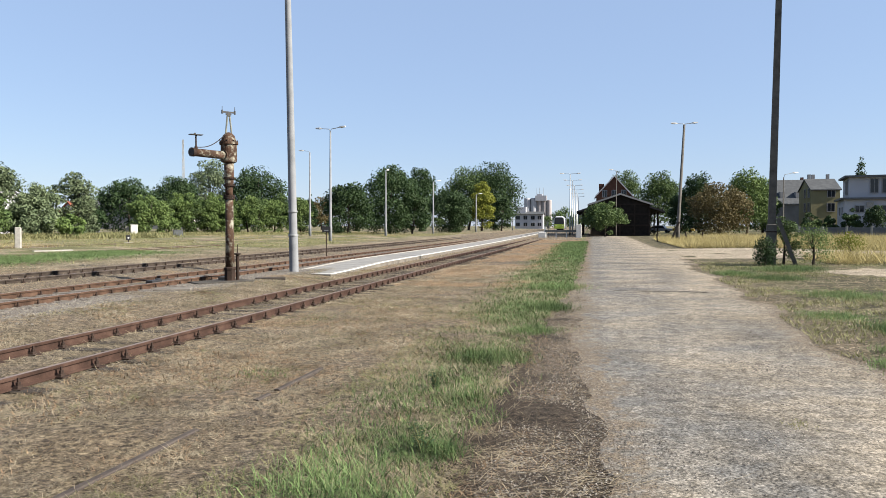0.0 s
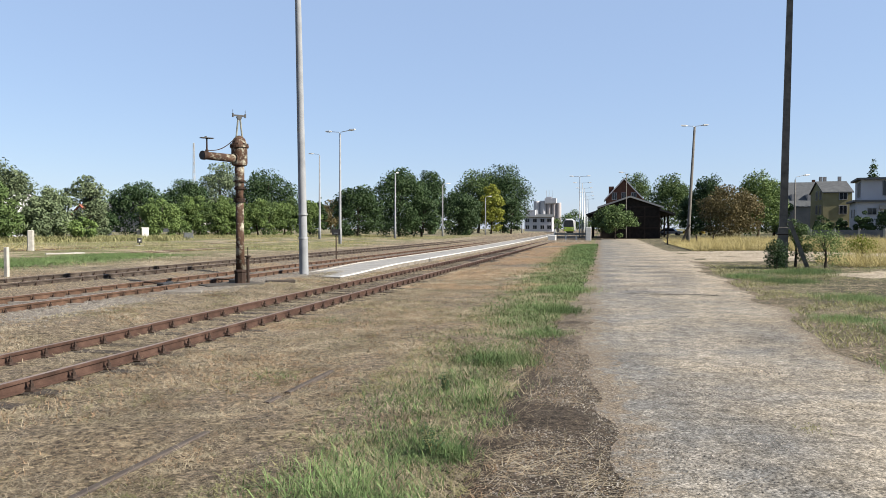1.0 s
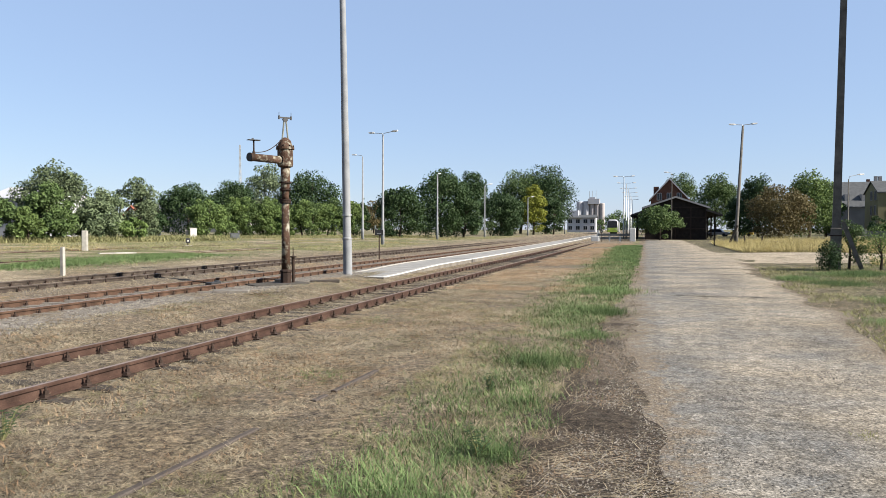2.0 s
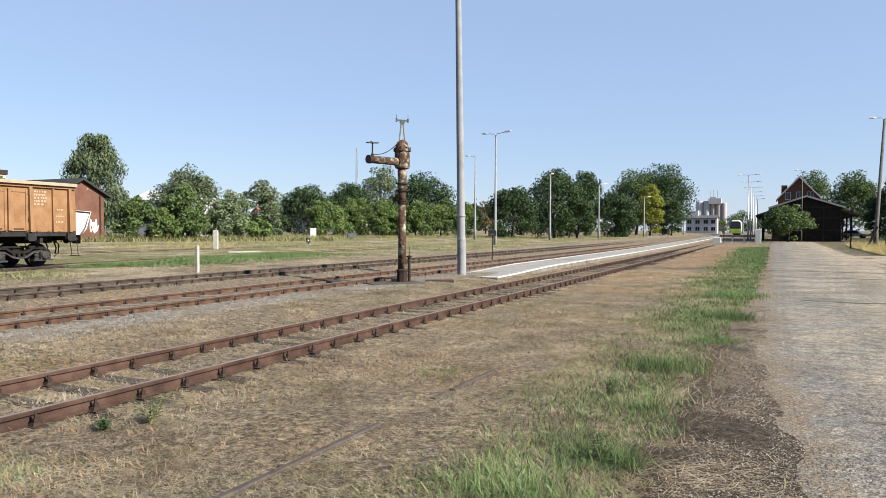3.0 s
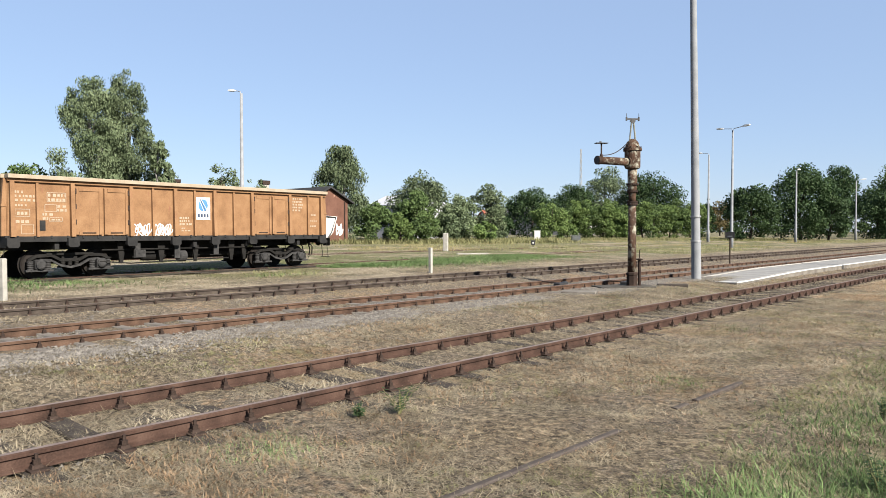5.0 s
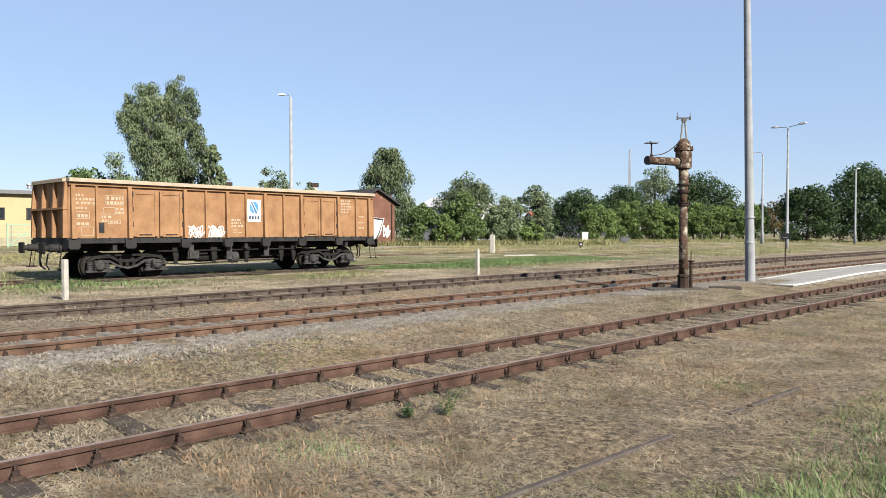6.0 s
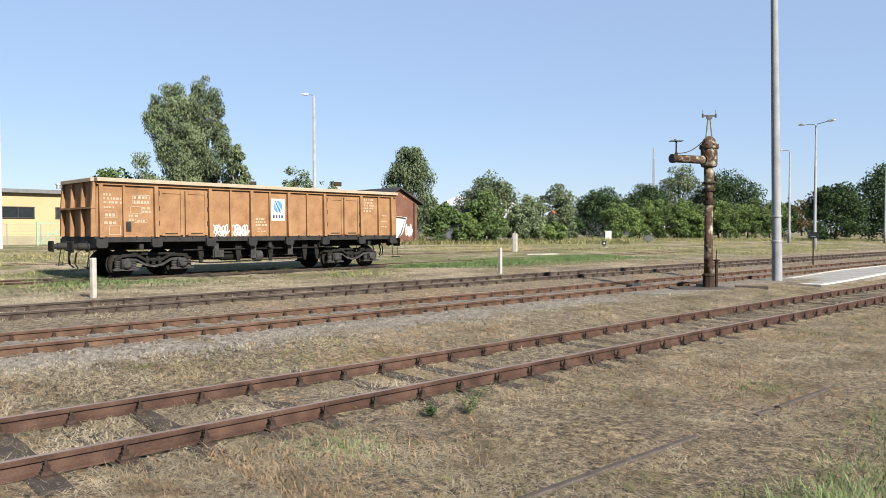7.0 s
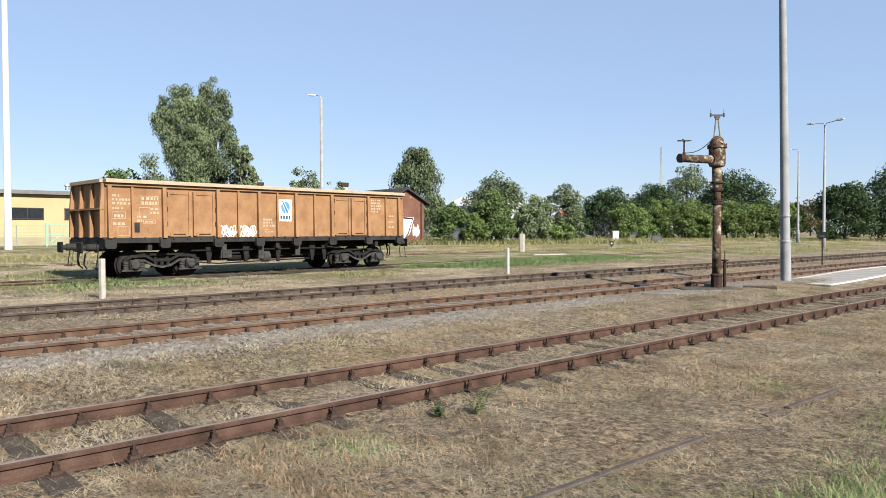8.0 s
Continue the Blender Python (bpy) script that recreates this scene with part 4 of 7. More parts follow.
def bogie(wagon, y):
    """A two-axle bogie centred at y: side frames, wheels, axle boxes and springs."""
    b = Shape()
    b.box(0, y, 0.52, 2.0, 0.5, 0.28)
    b.box(0, y, 0.45, 0.5, 2.0, 0.2)
    bo = part("bogie", b, BOGIE, wagon, "dusty black two-axle bogie")
    for sx in (1, -1):
        s = Shape()
        x = sx * 1.02
        pts = [(-1.32, 0.60), (-1.05, 0.74), (-0.6, 0.76), (-0.30, 0.60), (0.30, 0.60), (0.6, 0.76), (1.05, 0.74), (1.32, 0.60)]
        s.loft([[(x - 0.05, y + u, z - 0.05), (x + 0.05, y + u, z - 0.05), (x + 0.05, y + u, z + 0.05), (x - 0.05, y + u, z + 0.05)] for u, z in pts])
        s.box(x, y, 0.76, 0.12, 1.5, 0.07)
        part("side_frame", s, BOGIE, bo)
        s = Shape()
        arc = [(-0.95, 0.62), (-0.62, 0.60), (-0.30, 0.42), (0, 0.36), (0.30, 0.42), (0.62, 0.60), (0.95, 0.62)]
        s.loft([[(x + sx * 0.02 - 0.05, y + u, z - 0.035), (x + sx * 0.02 + 0.05, y + u, z - 0.035), (x + sx * 0.02 + 0.05, y + u, z + 0.035),
                 (x + sx * 0.02 - 0.05, y + u, z + 0.035)] for u, z in arc])
        part("bolster_truss", s, BOGIE_PALE, bo)
        for k in (-0.22, 0.0, 0.22):
            s = Shape()
            s.lathe([(0.065, 0.42), (0.075, 0.45), (0.06, 0.48), (0.075, 0.51), (0.06, 0.54), (0.075, 0.57), (0.065, 0.62)], 10, pose(x, y + k, 0))
            part("bolster_spring", s, BOGIE, bo)
        for u in (-0.98, 0.98):
            s = Shape()
            s.box(x + sx * 0.06, y + u, 0.33, 0.22, 0.30, 0.30, bevel=0.03)
            s.lathe([(0.14, 0), (0.15, 0.05), (0.10, 0.08)], 12, pose(x + sx * 0.17, y + u, 0.47, 0, 90 * sx, 0))
            part("axle_box", s, BOGIE_PALE, bo)
            for du in (-0.27, 0.27):
                s = Shape()
                s.lathe([(r, 0.30 + 0.28 * k / 10) for k, r in enumerate((0.09, 0.10, 0.075, 0.10, 0.075, 0.10, 0.075, 0.10, 0.075, 0.10, 0.09))], 10,
                        pose(x + sx * 0.05, y + u + du, 0))
                part("coil_spring", s, BOGIE_PALE, bo)
            s = Shape()
            s.box(x + sx * 0.05, y + u, 0.25, 0.16, 0.85, 0.06)
            part("spring_plank", s, BOGIE_PALE, bo)
    for u in (-0.98, 0.98):
        s = Shape()
        s.lathe([(0.08, -0.95), (0.08, 0.95)], 12, pose(0, y + u, 0.46, 0, 90, 0))
        part("axle", s, STEEL, bo)
        for sx in (1, -1):
            s = Shape()
            s.lathe([(0.12, -0.07), (0.40, -0.05), (0.46, -0.065), (0.46, 0.05), (0.495, 0.052), (0.495, 0.075), (0.40, 0.06), (0.12, 0.08)], 28,
                    pose(sx * 0.75, y + u, 0.462, 0, -90 * sx, 0))
            part("wheel", s, STEEL, bo)


def side_panels(w, sx, posts, doors):
    """One long wall: plates, upright posts, doors, top rail."""
    x0 = sx * 1.38
    s = Shape()
    s.box(x0, 0, 1.36, 0.05, 12.9, 1.78)
    part("side_wall", s, ORANGE, w)
    s = Shape()
    s.box(sx * 1.41, 0, 3.05, 0.16, 12.96, 0.10)
    part("top_rail", s, ORANGE, w)
    s = Shape()
    s.box(sx * 1.45, 0, 3.15, 0.28, 13.0, 0.12, bevel=0.015)
    part("top_rim", s, ORANGE_RIM, w, "bleached dented top rim")
    s = Shape()
    s.box(sx * 1.43, 0, 1.20, 0.07, 12.94, 0.17)
    part("sole_bar", s, FRAME_GREY, w, "dark grey lower sill")
    for u, thick in posts:
        s = Shape()
        wd = 0.13 if thick else 0.075
        dp = 0.17 if thick else 0.12
        s.loft([[(x0, u - wd / 2, z), (x0 + sx * d, u - wd / 2, z), (x0 + sx * d, u + wd / 2, z), (x0, u + wd / 2, z)]
                for z, d in ((1.36, dp + 0.015), (1.5, dp + 0.01), (3.08, dp * 0.75))])
        part("side_post", s, ORANGE, w)
        if thick:
            s = Shape()
            s.loft([[(sx * 1.40, u - a, z), (sx * 1.56, u - a, z), (sx * 1.56, u + a, z), (sx * 1.40, u + a, z)] for a, z in ((0.13, 1.02), (0.18, 1.08), (0.18, 1.32))])
            part("stake_pocket", s, FRAME_GREY, w)
    for a, b in doors:
        s = Shape()
        c, wd = (a + b) / 2, b - a
        s.box(x0 + sx * 0.045, c, 1.40, 0.05, wd - 0.02, 1.56)
        d = part("door", s, ORANGE, w, "steel side door with raised frame")
        for yy, sy in ((a + 0.06, 0.10), (b - 0.06, 0.10)):
            s = Shape()
            s.box(x0 + sx * 0.078, yy, 1.42, 0.045, sy, 1.52)
            part("door_frame_upright", s, ORANGE, d)
        for zz, sz in ((1.40, 0.12), (2.84, 0.11)):
            s = Shape()
            s.box(x0 + sx * 0.074, c, zz, 0.045, wd - 0.24, sz)
            part("door_frame_rail", s, ORANGE, d)
        for zz in (1.75, 2.25, 2.75):
            s = Shape()
            s.box(x0 + sx * 0.10, a if (a + b) / 2 < (doors[0][0] + doors[0][1]) / 2 + 0.01 or a == doors[2][0] else b, zz, 0.04, 0.06, 0.16)
            part("hinge", s, OLD_IRON, d)
        s = Shape()
        s.box(x0 + sx * 0.10, c, 1.46, 0.03, wd * 0.5, 0.035)
        part("door_bolt", s, OLD_IRON, d)
    for k in range(26):
        s = Shape()
        u = -6.2 + 12.4 * k / 25
        s.box(sx * 1.475, u, 1.30, 0.03, 0.05, 0.09)
        part("lashing_ring", s, FRAME_GREY, w)


def end_wall(w, sy):
    y = sy * 6.45
    s = Shape()
    s.box(0, y, 1.36, 2.76, 0.05, 1.78)
    part("end_wall", s, ORANGE, w)
    s = Shape()
    s.box(0, y + sy * 0.02, 3.152, 2.60, 0.26, 0.12, bevel=0.015)
    part("end_rim", s, ORANGE_RIM, w)
    s = Shape()
    s.box(0, y + sy * 0.03, 1.02, 2.86, 0.12, 0.37)
    part("headstock", s, FRAME_GREY, w)
    for x in (-1.3, -0.45, 0.45, 1.3):
        s = Shape()
        s.loft([[(x - 0.05, y, z), (x - 0.05, y + sy * d, z), (x + 0.05, y + sy * d, z), (x + 0.05, y, z)] for z, d in ((1.38, 0.17), (2.3, 0.16), (3.13, 0.10))])
        part("end_post", s, ORANGE, w)
    for z in (2.28,):
        s = Shape()
        s.box(0, y + sy * 0.09, z, 2.74, 0.18, 0.06)
        part("end_rib", s, ORANGE, w)
    for x in (-0.875, 0.875):
        s = Shape()
        s.lathe([(0.17, 0), (0.17, 0.05), (0.12, 0.06), (0.12, 0.34), (0.085, 0.36), (0.085, 0.52)], 16, pose(x, y + sy * 0.09, 1.06, -90 * sy, 0, 0))
        bf = part("buffer", s, FRAME_GREY, w)
        s = Shape()
        s.box(0, 0, 0, 0.46, 0.36, 0.05, pose(x, y + sy * 0.60, 1.06, -90 * sy, 0, 0), bevel=0.03)
        part("buffer_head", s, BOGIE, bf)
    s = Shape()
    s.tube([(0, y + sy * 0.1, 1.02), (0, y + sy * 0.35, 1.0), (0, y + sy * 0.42, 0.92)], 0.05, 8)
    s.tube([(0, y + sy * 0.30, 0.95), (0.03, y + sy * 0.38, 0.7), (0, y + sy * 0.34, 0.45)], 0.03, 6)
    part("coupling", s, BOGIE, w)
    for x in (-0.35, 0.32):
        s = Shape()
        s.tube([(x, y + sy * 0.1, 0.95), (x, y + sy * 0.25, 0.85), (x * 0.8, y + sy * 0.28, 0.5), (x * 0.5, y + sy * 0.15, 0.35)], 0.028, 6)
        part("brake_hose", s, BLACKP, w)
    for x in (-1.25, 1.25):
        s = Shape()
        s.tube([(x - 0.17, y + sy * 0.12, 1.0), (x - 0.17, y + sy * 0.2, 0.42), (x + 0.17, y + sy * 0.2, 0.42), (x + 0.17, y + sy * 0.12, 1.0)], 0.016, 6)
        s.box(x, y + sy * 0.2, 0.40, 0.36, 0.22, 0.025)
        part("footstep", s, BOGIE, w)
        s = Shape()
        s.tube([(x, y + sy * 0.06, 1.6), (x, y + sy * 0.14, 1.62), (x, y + sy * 0.14, 2.2), (x, y + sy * 0.06, 2.22)], 0.014, 6)
        part("grab_rail", s, ORANGE, w)


def goods_wagon():
    w = thing("goods_wagon", pose(-26.6, 13.885, 0.385, 0, 0, 3.88), "faded orange open goods wagon with graffiti and rust", "goods wagon")
    o = -6.47
    us = [(0.11, 1), (0.85, 0), (1.92, 1), (3.9, 1), (4.73, 0), (5.59, 1), (6.4, 0), (7.24, 1), (8.13, 0), (8.98, 1), (10.91, 1), (11.93, 0), (12.68, 1)]
    posts = [(u + o, k) for u, k in us]
    doors = [(2.01 + o, 2.9 + o), (2.96 + o, 3.81 + o), (9.08 + o, 9.95 + o), (9.99 + o, 10.82 + o)]
    side_panels(w, 1, posts, doors)
    side_panels(w, -1, posts, doors)
    end_wall(w, -1)
    end_wall(w, 1)
    s = Shape()
    s.box(0, 0, 1.24, 2.76, 12.9, 0.14)
    part("floor", s, FRAME_GREY, w)
    s = Shape()
    s.box(0.35, 0, 0.92, 0.12, 12.6, 0.32)
    s.box(-0.35, 0, 0.92, 0.12, 12.6, 0.32)
    for u in (-5.0, -2.4, 0, 2.4, 5.0):
        s.box(0, u, 0.95, 2.7, 0.14, 0.28)
    part("underframe", s, FRAME_GREY, w)
    bogie(w, 2.02 + o)
    bogie(w, 10.77 + o)
    # brake gear under the middle
    s = Shape()
    s.lathe([(0.06, 0), (0.17, 0.05), (0.19, 0.12), (0.19, 0.85), (0.17, 0.92), (0.06, 0.97)], 16, pose(0.75, 4.6 + o, 0.66, -90, 0, 0))
    part("air_reservoir", s, BOGIE, w)
    s = Shape()
    s.lathe([(0.19, 0), (0.21, 0.03), (0.21, 0.28), (0.12, 0.34)], 18, pose(1.1, 5.9 + o, 0.62, -90, 0, 0))
    part("brake_cylinder", s, BOGIE_PALE, w)
    for u, h in ((4.2, 0.55), (5.75, 0.6), (7.4, 0.5)):
        s = Shape()
        s.box(1.3, u + o, 1.15 - h, 0.06, 0.22, h)
        part("brake_hanger", s, BOGIE_PALE, w)
    s = Shape()
    s.box(1.36, 4.3 + o, 0.62, 0.04, 0.36, 0.26)
    part("load_lever_plate", s, BOGIE_PALE, w, "pale brake changeover plate")
    s = Shape()
    s.tube([(1.25, 2.9 + o, 0.52), (1.28, 4.0 + o, 0.42), (1.28, 6.2 + o, 0.48), (1.25, 8.0 + o, 0.5)], 0.025, 6)
    part("brake_rod", s, BOGIE, w)
    s = Shape()
    s.tube([(1.2, 3.0 + o, 0.9), (1.2, 9.6 + o, 0.9)], 0.03, 6)
    part("air_pipe", s, BOGIE, w)
    for xx, zz, hh in ((0.55, 0.60, 0.12), (-0.9, 0.46, 0.50), (0.1, 0.50, 0.46)):
        s = Shape()
        s.box(xx, 0, zz, 0.10, 5.8, hh)
        part("brake_beam", s, BOGIE, w)
    for u in (3.7, 5.2, 6.6, 8.2, 8.8):
        s = Shape()
        s.loft([[(1.1, u + o - a, z), (1.18, u + o - a, z), (1.18, u + o + a, z), (1.1, u + o + a, z)] for a, z in ((0.05, 0.42), (0.16, 1.15))])
        part("hanger_bracket", s, BOGIE, w)
    # signs and stencilled marks on the visible side
    x, PLATE = 1.408, 6.78
    s = Shape()
    s.box(x + 0.004, PLATE + o, 1.96, 0.012, 0.60, 0.84)
    plate = part("owner_plate", s, SPRAY, w, "white plate with a blue disc")
    s = Shape()
    s.loft([[(x + 0.011, PLATE + o + 0.20 * math.cos(a), 2.50 + 0.23 * math.sin(a)) for a in np.linspace(0, 6.283, 24, False)],
            [(x + 0.014, PLATE + o + 0.20 * math.cos(a), 2.50 + 0.23 * math.sin(a)) for a in np.linspace(0, 6.283, 24, False)]])
    part("emblem", s, BLUE, plate)
    for k in range(3):
        s = Shape()
        s.box(0, 0, -0.3, 0.004, 0.022, 0.6, pose(x + 0.0165, PLATE - 0.07 + o + 0.06 * k, 2.50, 24 + 4 * k, 0, 0))
        part("emblem_stroke", s, NAVY if k == 1 else SPRAY, plate)
    for k in range(4):
        s = Shape()
        s.box(x + 0.013, PLATE - 0.19 + o + 0.125 * k, 2.05, 0.004, 0.085, 0.13)
        part("emblem_bar", s, NAVY, plate)
    rnd = random.Random(8)

    def lines(u, z, widths, h, gap):
        for k, wd in enumerate(widths):
            s = Shape()
            uu = u
            while uu < u + wd:
                step_w = rnd.uniform(0.05, 0.14)
                s.box(x + 0.003, uu + step_w / 2 + o, z - k * (h + gap), 0.006, step_w * 0.8, h)
                uu += step_w + rnd.choice((0.01, 0.015, 0.05))
            part("stencil_line", s, LETTER, w)

    def frame_box(u, z, wd, h, t=0.018):
        s = Shape()
        for cz in (z, z + h):
            s.box(x + 0.003, u + wd / 2 + o, cz, 0.006, wd, t)
        for cu in (u, u + wd):
            s.box(x + 0.003, cu + o, z, 0.006, t, h)
        part("stencil_frame", s, LETTER, w)

    lines(0.20, 2.70, (0.22, 0.55, 0.55), 0.075, 0.05)
    lines(0.20, 2.30, (0.30,), 0.06, 0.05)
    frame_box(0.22, 1.98, 0.42, 0.22)
    lines(0.26, 2.03, (0.30,), 0.10, 0.03)
    lines(0.22, 1.78, (0.36,), 0.09, 0.03)
    frame_box(0.39, 1.44, 0.36, 0.28)
    lines(1.18, 2.62, (0.55, 0.5), 0.10, 0.05)
    frame_box(1.16, 2.46, 0.58, 0.28)
    frame_box(1.09, 2.14, 0.36, 0.22)
    lines(1.46, 2.28, (0.3, 0.3), 0.08, 0.04)
    lines(1.01, 2.02, (0.32, 0.2), 0.08, 0.05)
    frame_box(1.23, 1.84, 0.4, 0.11)
    lines(1.27, 1.87, (0.3,), 0.05, 0.03)
    lines(5.78, 1.98, (0.42, 0.42, 0.42), 0.075, 0.04)
    lines(5.86, 1.62, (0.2, 0.28), 0.04, 0.05)
    lines(11.10, 2.86, (0.5, 0.42, 0.5, 0.46, 0.38), 0.07, 0.05)
    lines(12.13, 2.2, (0.25,), 0.06, 0.05)
    lines(12.08, 1.95, (0.4,), 0.05, 0.05)
    lines(12.08, 1.72, (0.35,), 0.06, 0.05)
    s = Shape()
    s.box(x + 0.006, 0.99 + o, 1.55, 0.014, 0.22, 0.32)
    part("label_holder", s, FRAME_GREY, w, "small grey label holder")
    scribble(w, "graffiti", Matrix.Translation((x + 0.012, 3.98 + o, 1.30)) @ pose(0, 0, 0, 0, 0, 90), 0.70, 0.56, 3, 0.017, 7)
    scribble(w, "graffiti", Matrix.Translation((x + 0.012, 4.79 + o, 1.24)) @ pose(0, 0, 0, 0, 0, 90), 0.70, 0.64, 5, 0.018, 8)
    return w


goods_wagon()

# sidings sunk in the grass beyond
# near-black ground tone that stands in for the shadow under the wagon
WAGON_SHADE = surface("wagon_shade_ground", [(0.02, 0.018, 0.015), (0.06, 0.052, 0.042), (0.13, 0.115, 0.085)], 3, 0.95, 0, 0.6, 40)
WAGON_SHADE.node_tree.nodes["Principled BSDF"].inputs["Specular IOR Level"].default_value = 0.08


def siding(m, y0, y1, label, shade_span=None):
    t = thing("railway_track", m, label, "railway track", kind="structure")
    for x in (-0.75, 0.75):
        rail_part(x, 0, y0, y1, t)
    # strip of painted shade along the stretch the wagon covers
    if shade_span:
        ys = np.arange(shade_span[0], shade_span[1], 0.35)
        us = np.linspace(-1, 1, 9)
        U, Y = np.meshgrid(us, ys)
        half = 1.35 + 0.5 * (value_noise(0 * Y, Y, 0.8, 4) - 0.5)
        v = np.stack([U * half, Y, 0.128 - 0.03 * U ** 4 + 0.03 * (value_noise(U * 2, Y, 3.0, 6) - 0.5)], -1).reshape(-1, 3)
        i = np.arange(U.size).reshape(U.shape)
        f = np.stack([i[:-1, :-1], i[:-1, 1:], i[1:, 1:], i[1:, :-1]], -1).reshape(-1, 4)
        part("wagon_shade_strip", raw_mesh("wagon_shade_strip", v, f, WAGON_SHADE), WAGON_SHADE, t, "dark strip standing in for wagon shade")


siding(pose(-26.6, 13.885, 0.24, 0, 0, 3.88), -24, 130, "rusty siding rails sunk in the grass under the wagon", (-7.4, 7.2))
siding(pose(-37.5, 40, 0.33, 0, 0, -1.0), -60, 110, "rusty siding rails sunk in sandy grass")

# ---- brick shed behind the wagon ----
BRICK = surface("dull_red_brick", [(0.11, 0.055, 0.040), (0.155, 0.078, 0.056), (0.19, 0.098, 0.072)], 1.2, 0.9, 0, 0.3, 22, 0.0,
                rust=(0.26, 0.16, 0.12), rust_scale=0.9, rust_at=0.62)
ROOF_DARK = surface("dark_felt_roof", [(0.03, 0.03, 0.032), (0.06, 0.06, 0.062)], 2, 0.9, 0, 0.2)


def gable_house(name, x0, x1, y0, y1, zw, zr, wall, roof, label, category, along="x", over=0.5, base=None, thick=0.18):
    """Walls with a gable roof; the ridge runs along x or y. Heights are above the ground at its centre."""
    cx, cy = (x0 + x1) / 2, (y0 + y1) / 2
    t = thing(name, at(cx, cy), label, category)
    sx, sy = x1 - x0, y1 - y0
    L, W = (sx, sy) if along == "x" else (sy, sx)
    turn = pose(0, 0, 0, 0, 0, 0 if along == "x" else 90)
    s = Shape()
    s.loft([[(-L / 2, -W / 2, -0.4), (-L / 2, W / 2, -0.4), (-L / 2, W / 2, zw), (-L / 2, 0, zr), (-L / 2, -W / 2, zw)],
            [(L / 2, -W / 2, -0.4), (L / 2, W / 2, -0.4), (L / 2, W / 2, zw), (L / 2, 0, zr), (L / 2, -W / 2, zw)]], turn)
    part("wall", s, wall, t)
    k = (zr - zw) / (W / 2)
    for sgn in (1, -1):
        s = Shape()
        e = W / 2 + over
        s.loft([[(xx, 0, zr + 0.05), (xx, sgn * e, zr - k * e + 0.05), (xx, sgn * e, zr - k * e + 0.05 + thick), (xx, 0, zr + 0.05 + thick)]
                for xx in (-L / 2 - over * 0.7, L / 2 + over * 0.7)], turn)
        part("roof", s, roof, t)
    return t


def window(parent, x, y, z, w, h, axis_x, frame_mat, sgn=1, arched=False):
    """A glazed window set in a wall face; axis_x: the wall runs along x. sgn: the way it faces."""
    s = Shape()
    if axis_x:
        s.box(x, y, z, w, 0.12, h)
    else:
        s.box(x, y, z, 0.12, w, h)
    o = part("window", s, GLASS_DARK, parent, "dark window pane")
    s = Shape()
    off = sgn * 0.05
    bars = [(-w / 2, 0.09), (0, 0.06), (w / 2, 0.09)]
    for d, t in bars:
        s.box(x + (d if axis_x else off), y + (off if axis_x else d), z, t if axis_x else 0.12, 0.12 if axis_x else t, h)
    for zz in (z - 0.06, z + h - 0.04):
        s.box(x + (0 if axis_x else off), y + (off if axis_x else 0), zz, w + 0.12 if axis_x else 0.13, 0.13 if axis_x else w + 0.12, 0.09)
    part("window_frame", s, frame_mat, o)
    return o


GLASS_DARK = surface("dark_window_glass", [(0.015, 0.018, 0.022), (0.03, 0.035, 0.04)], 2, 0.12, 0, 0.0)


def brick_shed():
    t = gable_house("brick_shed", -92, -59.3, 45.7, 50.8, 4.45, 5.75, BRICK, ROOF_DARK, "old dull red brick shed with graffiti and dark roof",
                    "shed", "x", 0.6)
    X = 16.35
    s = Shape()
    s.box(X + 0.02, 2.1, 0, 0.14, 0.12, 4.4)
    part("drainpipe", s, OLD_IRON, t)
    s = Shape()
    s.loft([[(X + 0.01, -2.5, 0.3), (X + 0.01, -0.4, 0.3), (X + 0.01, 0.55, 1.2), (X + 0.01, 1.1, 2.85), (X + 0.01, -2.5, 3.05)],
            [(X + 0.03, -2.5, 0.3), (X + 0.03, -0.4, 0.3), (X + 0.03, 0.55, 1.2), (X + 0.03, 1.1, 2.85), (X + 0.03, -2.5, 3.05)]])
    g = part("graffiti_panel", s, SPRAY, t, "white sprayed graffiti panel")
    s = Shape()
    s.tube([(X + 0.05, -0.4, 0.35), (X + 0.05, 0.3, 1.2), (X + 0.05, 0.9, 2.75), (X + 0.05, -2.0, 2.95)], 0.09, 6)
    part("graffiti_outline", s, BLACKP, g)
    scribble(t, "graffiti", Matrix.Translation((X + 0.04, 0.9, 0.7)) @ pose(0, 0, 0, 0, 0, 90), 0.95, 1.6, 11, 0.06, 4)
    for x, h, w in ((-70.7, 6.75, 0.85), (-80, 7.3, 0.9), (-91, 7.9, 1.0)):
        s = Shape()
        s.box(x + 75.65, 0, 4.5, w * 0.8, w, h - 4.5, bevel=0.05)
        c = part("chimney", s, POST if x > -75 else BRICK, t, "soot-dark chimney")
        s = Shape()
        s.box(x + 75.65, 0, h - 0.1, w, w * 1.15, 0.45)
        part("chimney_cap", s, OLD_IRON, c)


brick_shed()

# ---- yellow hall with its fence ----
YELLOW = surface("yellow_render_wall", [(0.40, 0.325, 0.18), (0.48, 0.395, 0.235)], 0.5, 0.85, 0, 0.1, 12)
CREAM = surface("cream_plinth", [(0.27, 0.24, 0.155), (0.36, 0.32, 0.22)], 0.8, 0.85, 0, 0.1)
FENCE_GREEN = surface("pale_green_fence_paint", [(0.20, 0.36, 0.24), (0.30, 0.46, 0.33)], 4, 0.6, 0.1, 0.0)


